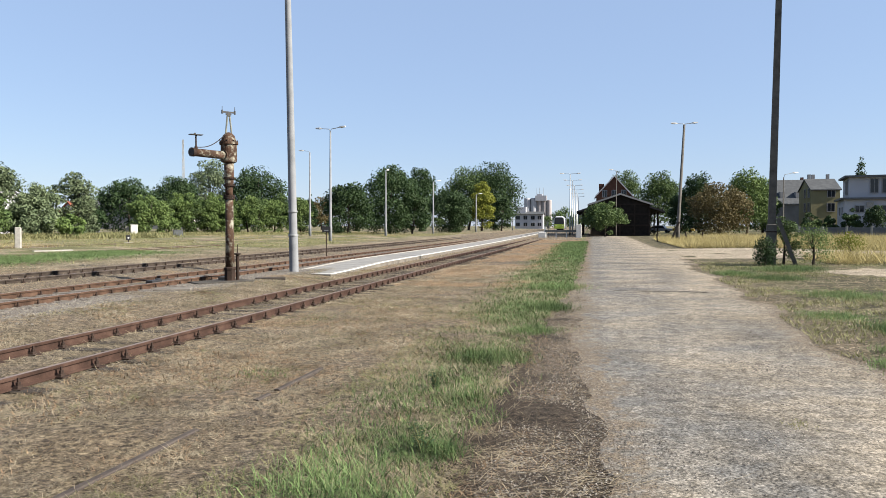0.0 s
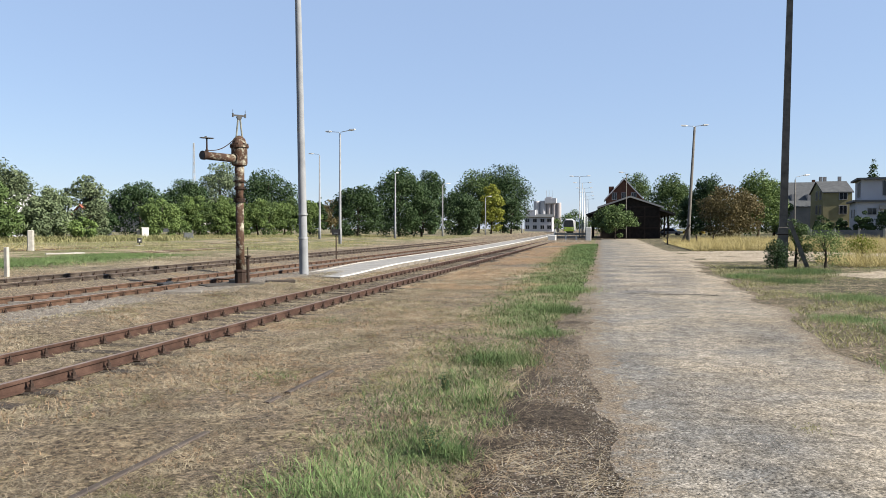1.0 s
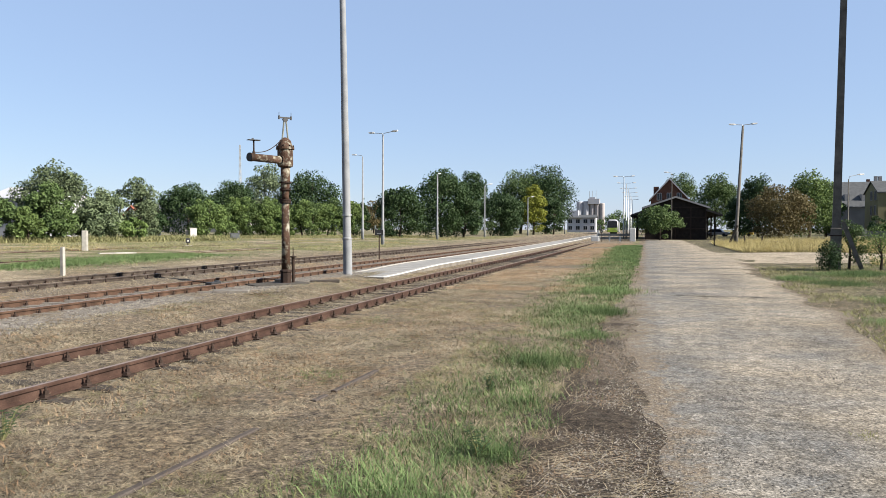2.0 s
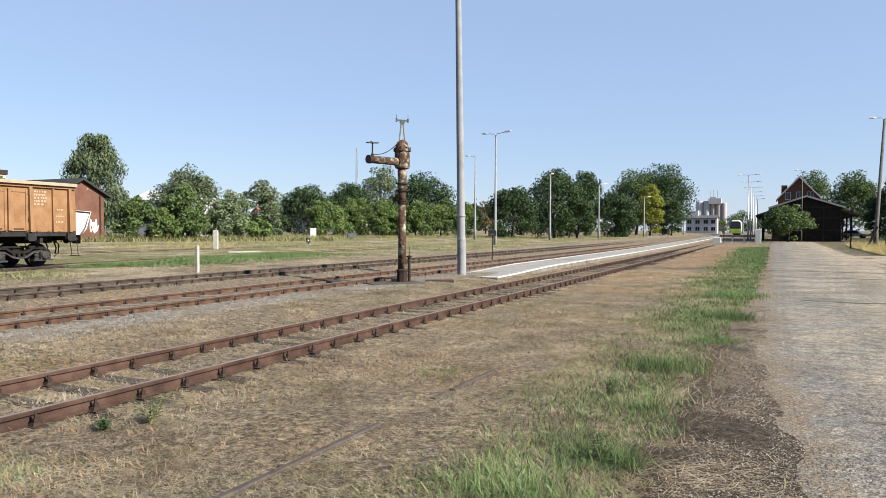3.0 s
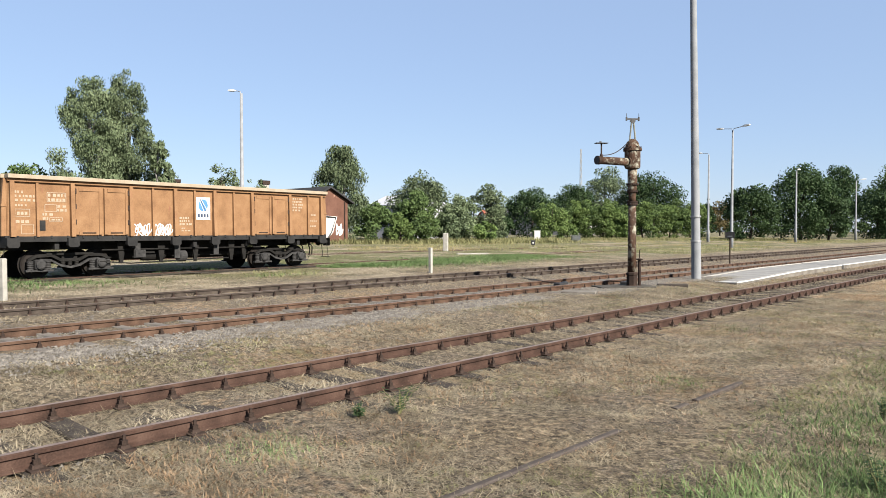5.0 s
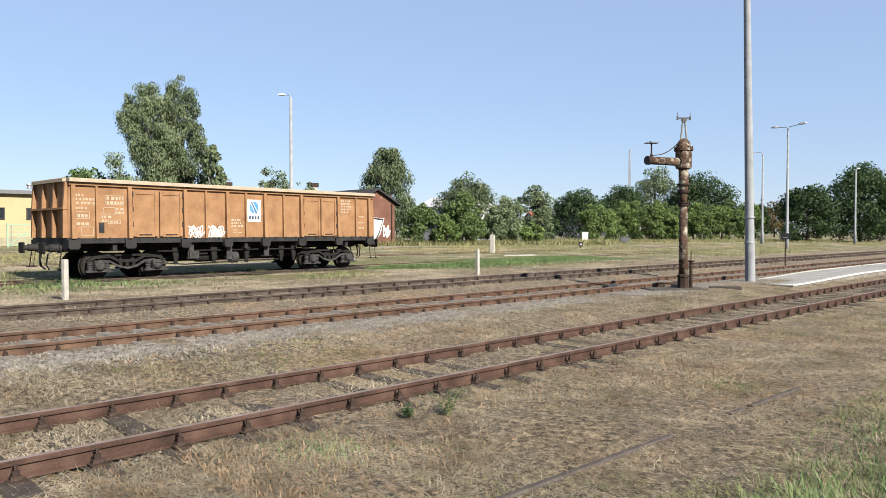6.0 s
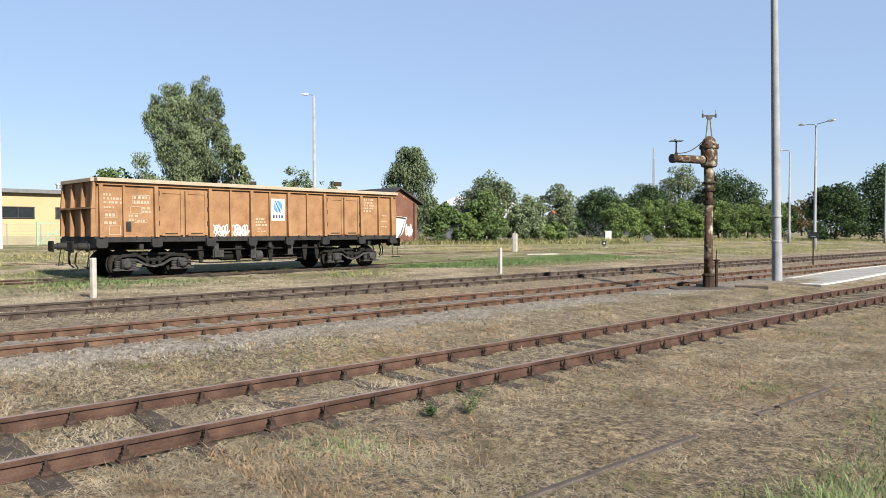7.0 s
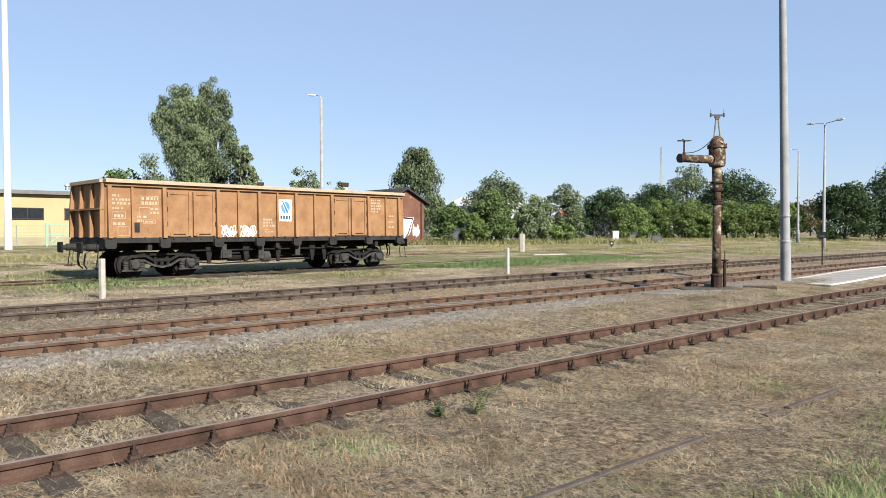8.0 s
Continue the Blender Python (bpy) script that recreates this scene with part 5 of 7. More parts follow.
def yellow_hall():
    t = thing("factory_hall", at(-97, 10), "long low yellow hall with dark flat roof", "hall")
    s = Shape()
    s.box(0, 0, -0.4, 10, 36, 6.2)
    part("wall", s, YELLOW, t)
    s = Shape()
    s.box(0.0, 0, 5.78, 11.2, 37, 0.42)
    part("roof", s, ROOF_GREY, t, "dark grey flat roof edge")
    s = Shape()
    s.box(0.05, 0, -0.4, 10.1, 36.1, 1.35)
    part("plinth", s, CREAM, t, "cream plinth")
    for y in (-8.5, -3.5, 1.3, 5.8, 10.3, 14.7):
        window(t, 5.02, y, 3.0, 3.2 if y < 14 else 1.1, 1.2, False, BLACKP)
    s = Shape()
    s.lathe([(0.25, 6.5), (0.25, 6.9), (0.35, 6.95), (0.3, 7.1)], 12, pose(3, 15, 0))
    part("roof_vent", s, GALV, t)


ROOF_GREY = surface("grey_metal_roof", [(0.13, 0.13, 0.135), (0.20, 0.20, 0.205)], 1.5, 0.7, 0.2, 0.1)
yellow_hall()


def mesh_fence(p0, p1, h, n, mat, label, wires=7, rails=True):
    a, b = Vector((*p0, float(ground_z(*p0)))), Vector((*p1, float(ground_z(*p1))))
    t = thing("mesh_fence", Matrix.Translation(a), label, "fence")
    d = b - a
    for k in range(n + 1):
        s = Shape()
        s.lathe([(0.05, -0.2), (0.05, h)], 6, Matrix.Translation(d * (k / n)))
        part("fence_post", s, mat, t)
    for k in range(n):
        q, r = d * (k / n), d * ((k + 1) / n)
        for j in range(wires):
            s = Shape()
            z = Vector((0, 0, 0.1 + (h - 0.15) * j / (wires - 1)))
            s.tube([q + z, r + z], 0.012, 4)
            part("wire", s, mat, t)


mesh_fence((-84, 2.0), (-84.5, 30), 2.2, 9, GALV, "thin wire mesh fence before the yellow hall")


def green_gate(x, y):
    t = thing("metal_gate", at(x, y, 90), "pale green steel gate with diagonal brace", "gate")
    for dx in (-1.4, 1.4):
        s = Shape()
        s.box(dx, 0, -0.1, 0.12, 0.12, 2.5)
        part("gate_post", s, FENCE_GREEN, t)
    s = Shape()
    for z in (0.15, 1.2, 2.2):
        s.box(0, 0, z, 2.7, 0.06, 0.07)
    part("gate_frame", s, FENCE_GREEN, t)
    s = Shape()
    s.tube([(-1.35, 0, 0.2), (1.35, 0, 2.2)], 0.045, 6)
    part("gate_brace", s, FENCE_GREEN, t)
    for k in range(8):
        s = Shape()
        s.box(-1.2 + k * 0.34, 0, 0.15, 0.03, 0.03, 2.05)
        part("gate_bar", s, FENCE_GREEN, t)


green_gate(-80.5, 20.8)
# ---- houses far off ----
WHITEWALL = surface("white_render_wall", [(0.50, 0.50, 0.54), (0.60, 0.60, 0.64)], 0.4, 0.85, 0, 0.1, 10)
ROOF_RED = surface("red_tile_roof", [(0.22, 0.075, 0.05), (0.33, 0.12, 0.08)], 2, 0.85, 0, 0.3)
YELLOW_DULL = surface("dull_yellow_render", [(0.25, 0.225, 0.125), (0.33, 0.30, 0.175)], 0.5, 0.88, 0, 0.1)
GREYWALL = surface("grey_render", [(0.30, 0.29, 0.29), (0.42, 0.41, 0.40)], 0.5, 0.88, 0, 0.1)
# the grey render again, darkened for walls turned away from the sun
GREYDARK = surface("shaded_grey_render", [(0.15, 0.145, 0.145), (0.24, 0.235, 0.23)], 0.5, 0.88, 0, 0.1)
SLATE = surface("slate_roof", [(0.075, 0.08, 0.085), (0.13, 0.135, 0.14)], 1.5, 0.8, 0, 0.2)


def town_houses():
    t = thing("town_house", at(44, 128, -12), "large white two-storey house with arched windows and flat roofs", "house")
    s = Shape()
    s.box(4, 0, -0.4, 17, 11, 6.0)
    s.box(3, 0.5, 5.6, 13.5, 9, 3.5)
    part("wall", s, WHITEWALL, t)
    for cx, cy, z, sx, sy in ((4, 0, 5.55, 18, 12), (3, 0.5, 9.05, 14.8, 10.3)):
        s = Shape()
        s.box(cx, cy, z, sx, sy, 0.3)
        part("roof", s, ROOF_GREY, t)
    s = Shape()
    s.box(6, -6.4, 2.7, 13, 2.2, 0.3)
    part("porch_roof", s, ROOF_RED, t, "red porch roof edge")
    s = Shape()
    s.box(3.5, 0.5, 9.3, 2.0, 1.2, 1.3)
    part("chimney", s, GREYWALL, t)
    for x in (-0.3, 1.3, 2.9):
        window(t, x, -4.0, 6.6, 1.1, 2.2, True, GREYWALL, -1)
    for y in (-2.6, -1.4, -0.2):
        window(t, -3.77, y, 6.5, 0.7, 2.2, False, GREYWALL, -1)
    for x in (-2.4, 1.2, 4.6):
        window(t, x, -5.5, 3.6, 1.2, 1.0, True, GREYWALL, -1)
    for y in (-3, 1):
        window(t, -4.5, y, 3.2, 0.7, 1.2, False, GREYWALL, -1)
    s = Shape()
    s.box(-1.0, -5.65, 4.4, 0.9, 0.35, 0.7)
    part("air_conditioner", s, POST, t)
    # yellow town house
    t = gable_house("town_house", 39.0, 43.8, 143, 151, 7.9, 9.9, YELLOW_DULL, SLATE, "dull yellow three-storey town house with slate roof", "house", "x", 0.3)
    for z in (1.3, 4.0, 6.6):
        window(t, 0.9, -4.02, z, 1.3, 1.5, True, GREYWALL, -1)
        for y in (-2.6, -0.2):
            window(t, -2.42, y, z, 0.9, 1.6, False, GREYWALL, -1)
    for x, y in ((-1.6, 0.6), (-0.8, 1.0), (1.6, 0.6)):
        s = Shape()
        s.box(x, y, 8.8, 0.5, 0.5, 2.2)
        part("chimney", s, GREYWALL, t)
    t = gable_house("town_house", 39.4, 47, 168, 184, 6.0, 11.4, GREYDARK, SLATE, "grey town house with steep slate roof and dormers", "house", "x", 0.3)
    for z in (1.5, 4.2):
        for y in (-6, -3, 0, 3):
            window(t, -3.82, y, z, 1.0, 1.6, False, WHITEWALL, -1)
    for x in (-3, 0.5, 3):
        s = Shape()
        s.box(x * 0.9, -5.5, 7.0, 0.9, 1.8, 1.7)
        part("dormer", s, GREYWALL, t)
    for x in (-3, 3):
        s = Shape()
        s.box(x, 0.8, 9.6, 0.6, 0.6, 2.6)
        part("chimney", s, BRICK, t)


town_houses()


GREYBOX_LIGHT = surface("grey_fence_panels", [(0.13, 0.135, 0.145), (0.20, 0.205, 0.215)], 1.5, 0.9, 0, 0.2)


def panel_fence(p0, p1, h, n, mat, label):
    a, b = Vector((*p0, float(ground_z(*p0)))), Vector((*p1, float(ground_z(*p1))))
    t = thing("panel_fence", Matrix.Translation(a), label, "fence")
    d = (b - a) / n
    ang = math.degrees(math.atan2(d.y, d.x))
    for k in range(n):
        s = Shape()
        s.box(d.length / 2, 0, 0.0, d.length - 0.3, 0.08, h * 0.9)
        o = part("fence_panel", s, mat, t)
        o.matrix_local = Matrix.Translation(d * k) @ pose(0, 0, 0, 0, 0, ang)
        s = Shape()
        s.box(0, 0, -0.2, 0.25, 0.25, h + 0.25)
        part("fence_post", s, POST, t).matrix_local = Matrix.Translation(d * k) @ pose(0, 0, 0, 0, 0, ang)


panel_fence((29, 112), (62, 98), 1.5, 12, GREYBOX_LIGHT, "grey concrete panel fence with pale posts")

TIMBER = surface("dark_timber_wall", [(0.016, 0.013, 0.011), (0.036, 0.028, 0.023)], 2, 0.85, 0, 0.2)


def goods_shed():
    t = gable_house("goods_shed", -0.2, 9.2, 122, 150, 5.1, 6.7, TIMBER, ROOF_DARK, "dark half-timbered goods shed with wide low roof", "shed", "y", 0.5)
    for sgn in (1, -1):
        s = Shape()
        s.loft([[(sgn * 4.6, y, 4.5), (sgn * 7.0, y, 3.7), (sgn * 7.0, y, 3.95), (sgn * 4.6, y, 4.8)] for y in (-15.0, 14.4)])
        part("canopy", s, ROOF_DARK, t)
        for y in (-13, -6, 1, 8):
            s = Shape()
            s.box(sgn * 6.0, y, -0.2, 0.2, 0.2, 4.0)
            part("canopy_post", s, TIMBER, t)
    for x in (-4.6, -2.3, 0, 2.3, 4.6):
        s = Shape()
        s.box(x, -14.04, 0, 0.22, 0.1, 5.0)
        part("timber_post", s, WOODB, t)
    for z in (1.6, 3.4, 5.0):
        s = Shape()
        s.box(0, -14.05, z, 9.4, 0.1, 0.2)
        part("timber_rail", s, WOODB, t)
    for x in (-3.4, -1.15, 1.15, 3.4):
        s = Shape()
        s.box(x, -14.0, 1.8, 2.0, 0.06, 1.6)
        part("brick_infill", s, TIMBER, t)
    for sgn in (-1, 1):
        s = Shape()
        s.loft([[(sgn * a, -14.5, z), (sgn * a, -14.4, z), (sgn * a, -14.4, z + 0.28), (sgn * a, -14.5, z + 0.28)] for a, z in ((0, 6.62), (5.2, 4.86))])
        part("barge_board", s, GREYWALL, t)
    # the station house behind it
    t = gable_house("station_house", 1.2, 10.4, 200, 216, 9.6, 14.6, BRICK, ROOF_RED, "red brick station house with steep tiled gable", "house", "y", 0.5)
    for x in (-2.5, 0, 2.5):
        window(t, x, -8.02, 9.2, 1.2, 1.8, True, WHITEWALL, -1)
    for sgn in (1, -1):
        s = Shape()
        s.loft([[(sgn * a, -8.5, z), (sgn * a, -8.35, z), (sgn * a, -8.35, z + 0.4), (sgn * a, -8.5, z + 0.4)] for a, z in ((0, 14.55), (4.95, 9.15))])
        part("barge_board", s, WHITEWALL, t)
    s = Shape()
    s.box(-3.2, 1, 9, 1.4, 1.0, 4.2)
    part("chimney", s, BRICK, t)


WOODB = surface("brown_timber", [(0.03, 0.022, 0.018), (0.055, 0.04, 0.032)], 3, 0.85, 0, 0.2)
goods_shed()

# ---- far end of the line ----
LIME = surface("lime_train_paint", [(0.38, 0.55, 0.06), (0.48, 0.65, 0.10)], 1, 0.35, 0, 0.0)


def railcar():
    t = thing("railcar", pose(-8.6, 198, 0.62, 0, 0, 1), "lime green and white railcar standing at the platform", "train")
    s = Shape()
    s.loft([[(-1.45, y, 0.5 + dz), (1.45, y, 0.5 + dz), (1.45 * k, y, 3.2), (0.9 * k, y, 3.9 - dz), (-0.9 * k, y, 3.9 - dz), (-1.45 * k, y, 3.2)]
            for y, k, dz in ((0, 0.85, 0.25), (0.9, 0.97, 0.05), (2.0, 1.0, 0.0), (24, 1.0, 0.0))])
    part("body", s, WHITEWALL, t)
    s = Shape()
    s.loft([[(-1.3, y, 0.55), (1.3, y, 0.55), (1.25, y, 1.75), (-1.25, y, 1.75)] for y in (-0.06, 0.6)])
    part("front_panel", s, LIME, t, "lime green front panel")
    s = Shape()
    s.loft([[(-1.28, y, 1.70), (1.28, y, 1.70), (1.16, y, 3.45), (-1.16, y, 3.45)] for y in (-0.07, 0.5)])
    part("windscreen", s, GLASS_DARK, t, "dark windscreen")
    for x in (-0.9, 0.9):
        s = Shape()
        s.box(x, -0.1, 1.25, 0.3, 0.1, 0.2)
        part("headlight", s, WHITE, t)
        s = Shape()
        s.loft([[(x * 1.62, y, 0.8), (x * 1.63, y, 0.8), (x * 1.63, y, 3.0), (x * 1.62, y, 3.0)] for y in (2, 12)])
        part("side_stripe", s, LIME, t)
    for y in (3, 20):
        s = Shape()
        s.lathe([(0.42, -0.8), (0.42, 0.8)], 18, pose(0, y, 0.42, 0, 90, 0))
        part("wheel", s, BOGIE, t)


railcar()


def silo_works():
    t = thing("grain_silo", pose(-41, 480, 0.8), "pale far-off grain silos with a roof house", "silo")
    for x, m, h, r in ((-0.6, WHITEWALL, 18.6, 2.1), (3.6, WHITEWALL, 18.8, 2.1), (7.3, SILO_RED, 17.6, 1.7), (10.5, SILO_RED, 17.6, 1.7), (13.6, SILO_RED, 17.4, 1.7)):
        s = Shape()
        s.lathe([(r, -1), (r, h), (r * 0.9, h + 0.5)], 20, pose(x, 0, 0))
        part("silo_tower", s, m, t)
    s = Shape()
    s.box(8.4, 0, 17.4, 7.4, 5, 3.4)
    s.box(7.4, 0, 20.8, 3.6, 3, 1.0)
    part("roof_house", s, WHITEWALL, t)
    for x in (5.6, 7.4, 9.8):
        s = Shape()
        s.lathe([(0.15, 20.5), (0.1, 26)], 6, pose(x, 0, 0))
        part("antenna", s, GALV, t)
    t = gable_house("signal_house", -30.6, -19.4, 296, 304, 5.8, 6.8, WHITEWALL, SLATE, "pale far-off station building with dark windows", "house", "x", 0.6)
    for z in (1.0, 3.7):
        for x in (-4.4, -1.4, 1.6, 4.3):
            window(t, x, -4.02, z, 1.6, 1.5, True, WHITEWALL, -1)
    s = Shape()
    s.box(-3.4, 0, 5.6, 4, 5, 3.2)
    part("attic", s, WHITEWALL, t)


# red washed out towards grey, so distance haze sits in the colour
SILO_RED = surface("hazy_red_silo", [(0.40, 0.36, 0.36), (0.50, 0.46, 0.46)], 0.5, 0.9, 0, 0.0)
silo_works()


def end_barrier():
    t = thing("track_barrier", at(-4.2, 107.5), "grey and white steel barrier at the platform's end", "barrier")
    for x in (-2.3, -0.9, 0.6, 2.0):
        s = Shape()
        s.box(x, 0, -0.1, 0.18, 0.18, 1.3)
        part("barrier_post", s, WHITE, t)
    s = Shape()
    s.box(0, -0.12, 0.78, 5.0, 0.08, 0.34)
    part("barrier_rail", s, GREYBOX, t, "dark grey rail")
    s = Shape()
    s.box(2.35, -0.1, 0.0, 0.75, 0.5, 1.9, bevel=0.04)
    part("end_block", s, WHITE, t, "white end block")
    s = Shape()
    s.box(-2.9, 0.2, 0.0, 1.1, 1.2, 0.75, bevel=0.05)
    s.box(-2.5, 0.2, 0.7, 0.3, 0.3, 0.9)
    part("side_block", s, WHITE, t, "white side block")


end_barrier()


def car(x, y, rz, mat, label):
    t = thing("parked_car", at(x, y, rz), label, "car", "cars by the station")
    s = Shape()
    s.loft([[(-0.85, yy, 0.35), (0.85, yy, 0.35), (0.85, yy, z), (-0.85, yy, z)] for yy, z in ((-2.1, 0.7), (-1.9, 0.85), (1.9, 0.9), (2.1, 0.75))])
    part("body", s, mat, t)
    s = Shape()
    s.loft([[(-0.8, -1.1, 0.86), (0.8, -1.1, 0.86), (0.8, 1.8, 0.88), (-0.8, 1.8, 0.88)], [(-0.66, -0.5, 1.42), (0.66, -0.5, 1.42), (0.66, 1.4, 1.45), (-0.66, 1.4, 1.45)]])
    part("cabin", s, GLASS_DARK, t, "dark car windows")
    s = Shape()
    s.box(0, 0.45, 1.42, 1.36, 1.95, 0.06)
    part("roof", s, mat, t)
    for wx in (-0.8, 0.8):
        for wy in (-1.3, 1.35):
            s = Shape()
            s.lathe([(0.31, -0.1), (0.31, 0.1)], 16, pose(wx, wy, 0.31, 0, 90, 0))
            part("wheel", s, BLACKP, t)


CARYEL = surface("yellow_car_paint", [(0.65, 0.45, 0.06), (0.72, 0.50, 0.08)], 1, 0.3, 0, 0)
CARSIL = surface("silver_car_paint", [(0.42, 0.43, 0.45), (0.50, 0.51, 0.53)], 1, 0.3, 0.4, 0)
car(18.3, 155, 80, CARYEL, "yellow car parked under the trees")
car(13.6, 152, 70, CARSIL, "silver car parked under the trees")
car(21.5, 160, 85, CARSIL, "silver car parked under the trees")


def lattice_mast():
    t = thing("lattice_mast", at(-84, 139), "thin far-off steel lattice mast", "mast")
    for a in range(3):
        s = Shape()
        s.tube([(0.5 * math.cos(a * 2.09), 0.5 * math.sin(a * 2.09), -0.3), (0.12 * math.cos(a * 2.09), 0.12 * math.sin(a * 2.09), 19)], 0.06, 5)
        part("mast_leg", s, GALV, t)
    for k in range(12):
        r = 0.5 - 0.38 * k / 12
        s = Shape()
        for a in range(3):
            s.tube([(r * math.cos(a * 2.09), r * math.sin(a * 2.09), k * 1.55), (r * math.cos(a * 2.09 + 2.09), r * math.sin(a * 2.09 + 2.09), k * 1.55 + 1.5)], 0.03, 4)
        part("mast_brace", s, GALV, t)


lattice_mast()
gable_house("white_house", -92, -82, 84, 92, 5.6, 7.2, WHITEWALL, WHITEWALL, "white house with pale roof behind bushes", "house", "x", 0.5)
gable_house("garden_house", -79.5, -75.5, 96.5, 101, 2.6, 4.6, WHITEWALL, ROOF_RED, "small white house with orange tiled roof", "house", "y", 0.4)
gable_house("long_house", -130, -100, 170, 182, 6.0, 9.0, GREYWALL, SLATE, "far grey house with dark roof behind trees", "house", "x", 0.5)

# ---- trees and bushes ----
def leaf_material(name, lo, hi, transl=0.2):
    return surface(name, [lo, hi], 0.6, 0.62, 0, 0.0, 5.0, 0.26, transl=transl)


LEAF_DARK = leaf_material("dark_green_leaves", (0.029, 0.060, 0.025), (0.078, 0.124, 0.048))
LEAF_MID = leaf_material("green_leaves", (0.060, 0.105, 0.036), (0.15, 0.215, 0.075))
LEAF_LIGHT = leaf_material("light_green_leaves", (0.090, 0.148, 0.044), (0.195, 0.27, 0.085))
LEAF_GREY = leaf_material("grey_green_leaves", (0.085, 0.122, 0.062), (0.22, 0.272, 0.150))
LEAF_YELLOW = leaf_material("yellow_green_leaves", (0.15, 0.18, 0.025), (0.28, 0.29, 0.05))
LEAF_BROWN = leaf_material("brownish_leaves", (0.11, 0.095, 0.04), (0.19, 0.15, 0.068))
BARK = surface("dark_bark", [(0.045, 0.036, 0.028), (0.10, 0.082, 0.066)], 5, 0.95, 0, 0.6, 30)
BIRCH_BARK = surface("birch_bark", [(0.10, 0.095, 0.09), (0.42, 0.40, 0.37)], 3, 0.9, 0, 0.3, 14)


def leaf_cloud(centres, radii, count, size, rng, droop=0.0, stretch=1.0, flat=0.75):
    """Small leaf sprays scattered through the outer part of many clumps."""
    n = len(centres)
    w = radii ** 2
    k = rng.choice(n, count, p=w / w.sum())
    d = rng.normal(size=(count, 3))
    d /= np.linalg.norm(d, axis=1)[:, None]
    r = radii[k][:, None] * (0.45 + 0.6 * rng.random((count, 1)) ** 0.6)
    p = centres[k] + d * r * np.array([1, 1, flat])
    if droop:
        p[:, 2] -= droop * rng.random(count) ** 2 * radii[k]
    nrm = d + 0.8 * rng.normal(size=(count, 3))
    nrm /= np.linalg.norm(nrm, axis=1)[:, None]
    a = np.cross(nrm, rng.normal(size=(count, 3)))
    if droop:
        a = np.cross(nrm, np.cross(nrm, np.array([0.0, 0, 1]) + 0.25 * rng.normal(size=(count, 3))))
    a /= np.linalg.norm(a, axis=1)[:, None] + 1e-9
    b = np.cross(nrm, a)
    s = (size * (0.55 + 0.9 * rng.random(count)))[:, None]
    a, b = a * s * stretch, b * s * 0.6
    v = np.stack([p - a, p + b * 0.9 - a * 0.1, p + a, p - b], 1).reshape(-1, 3)
    f = np.arange(4 * count).reshape(-1, 4)
    return v, f


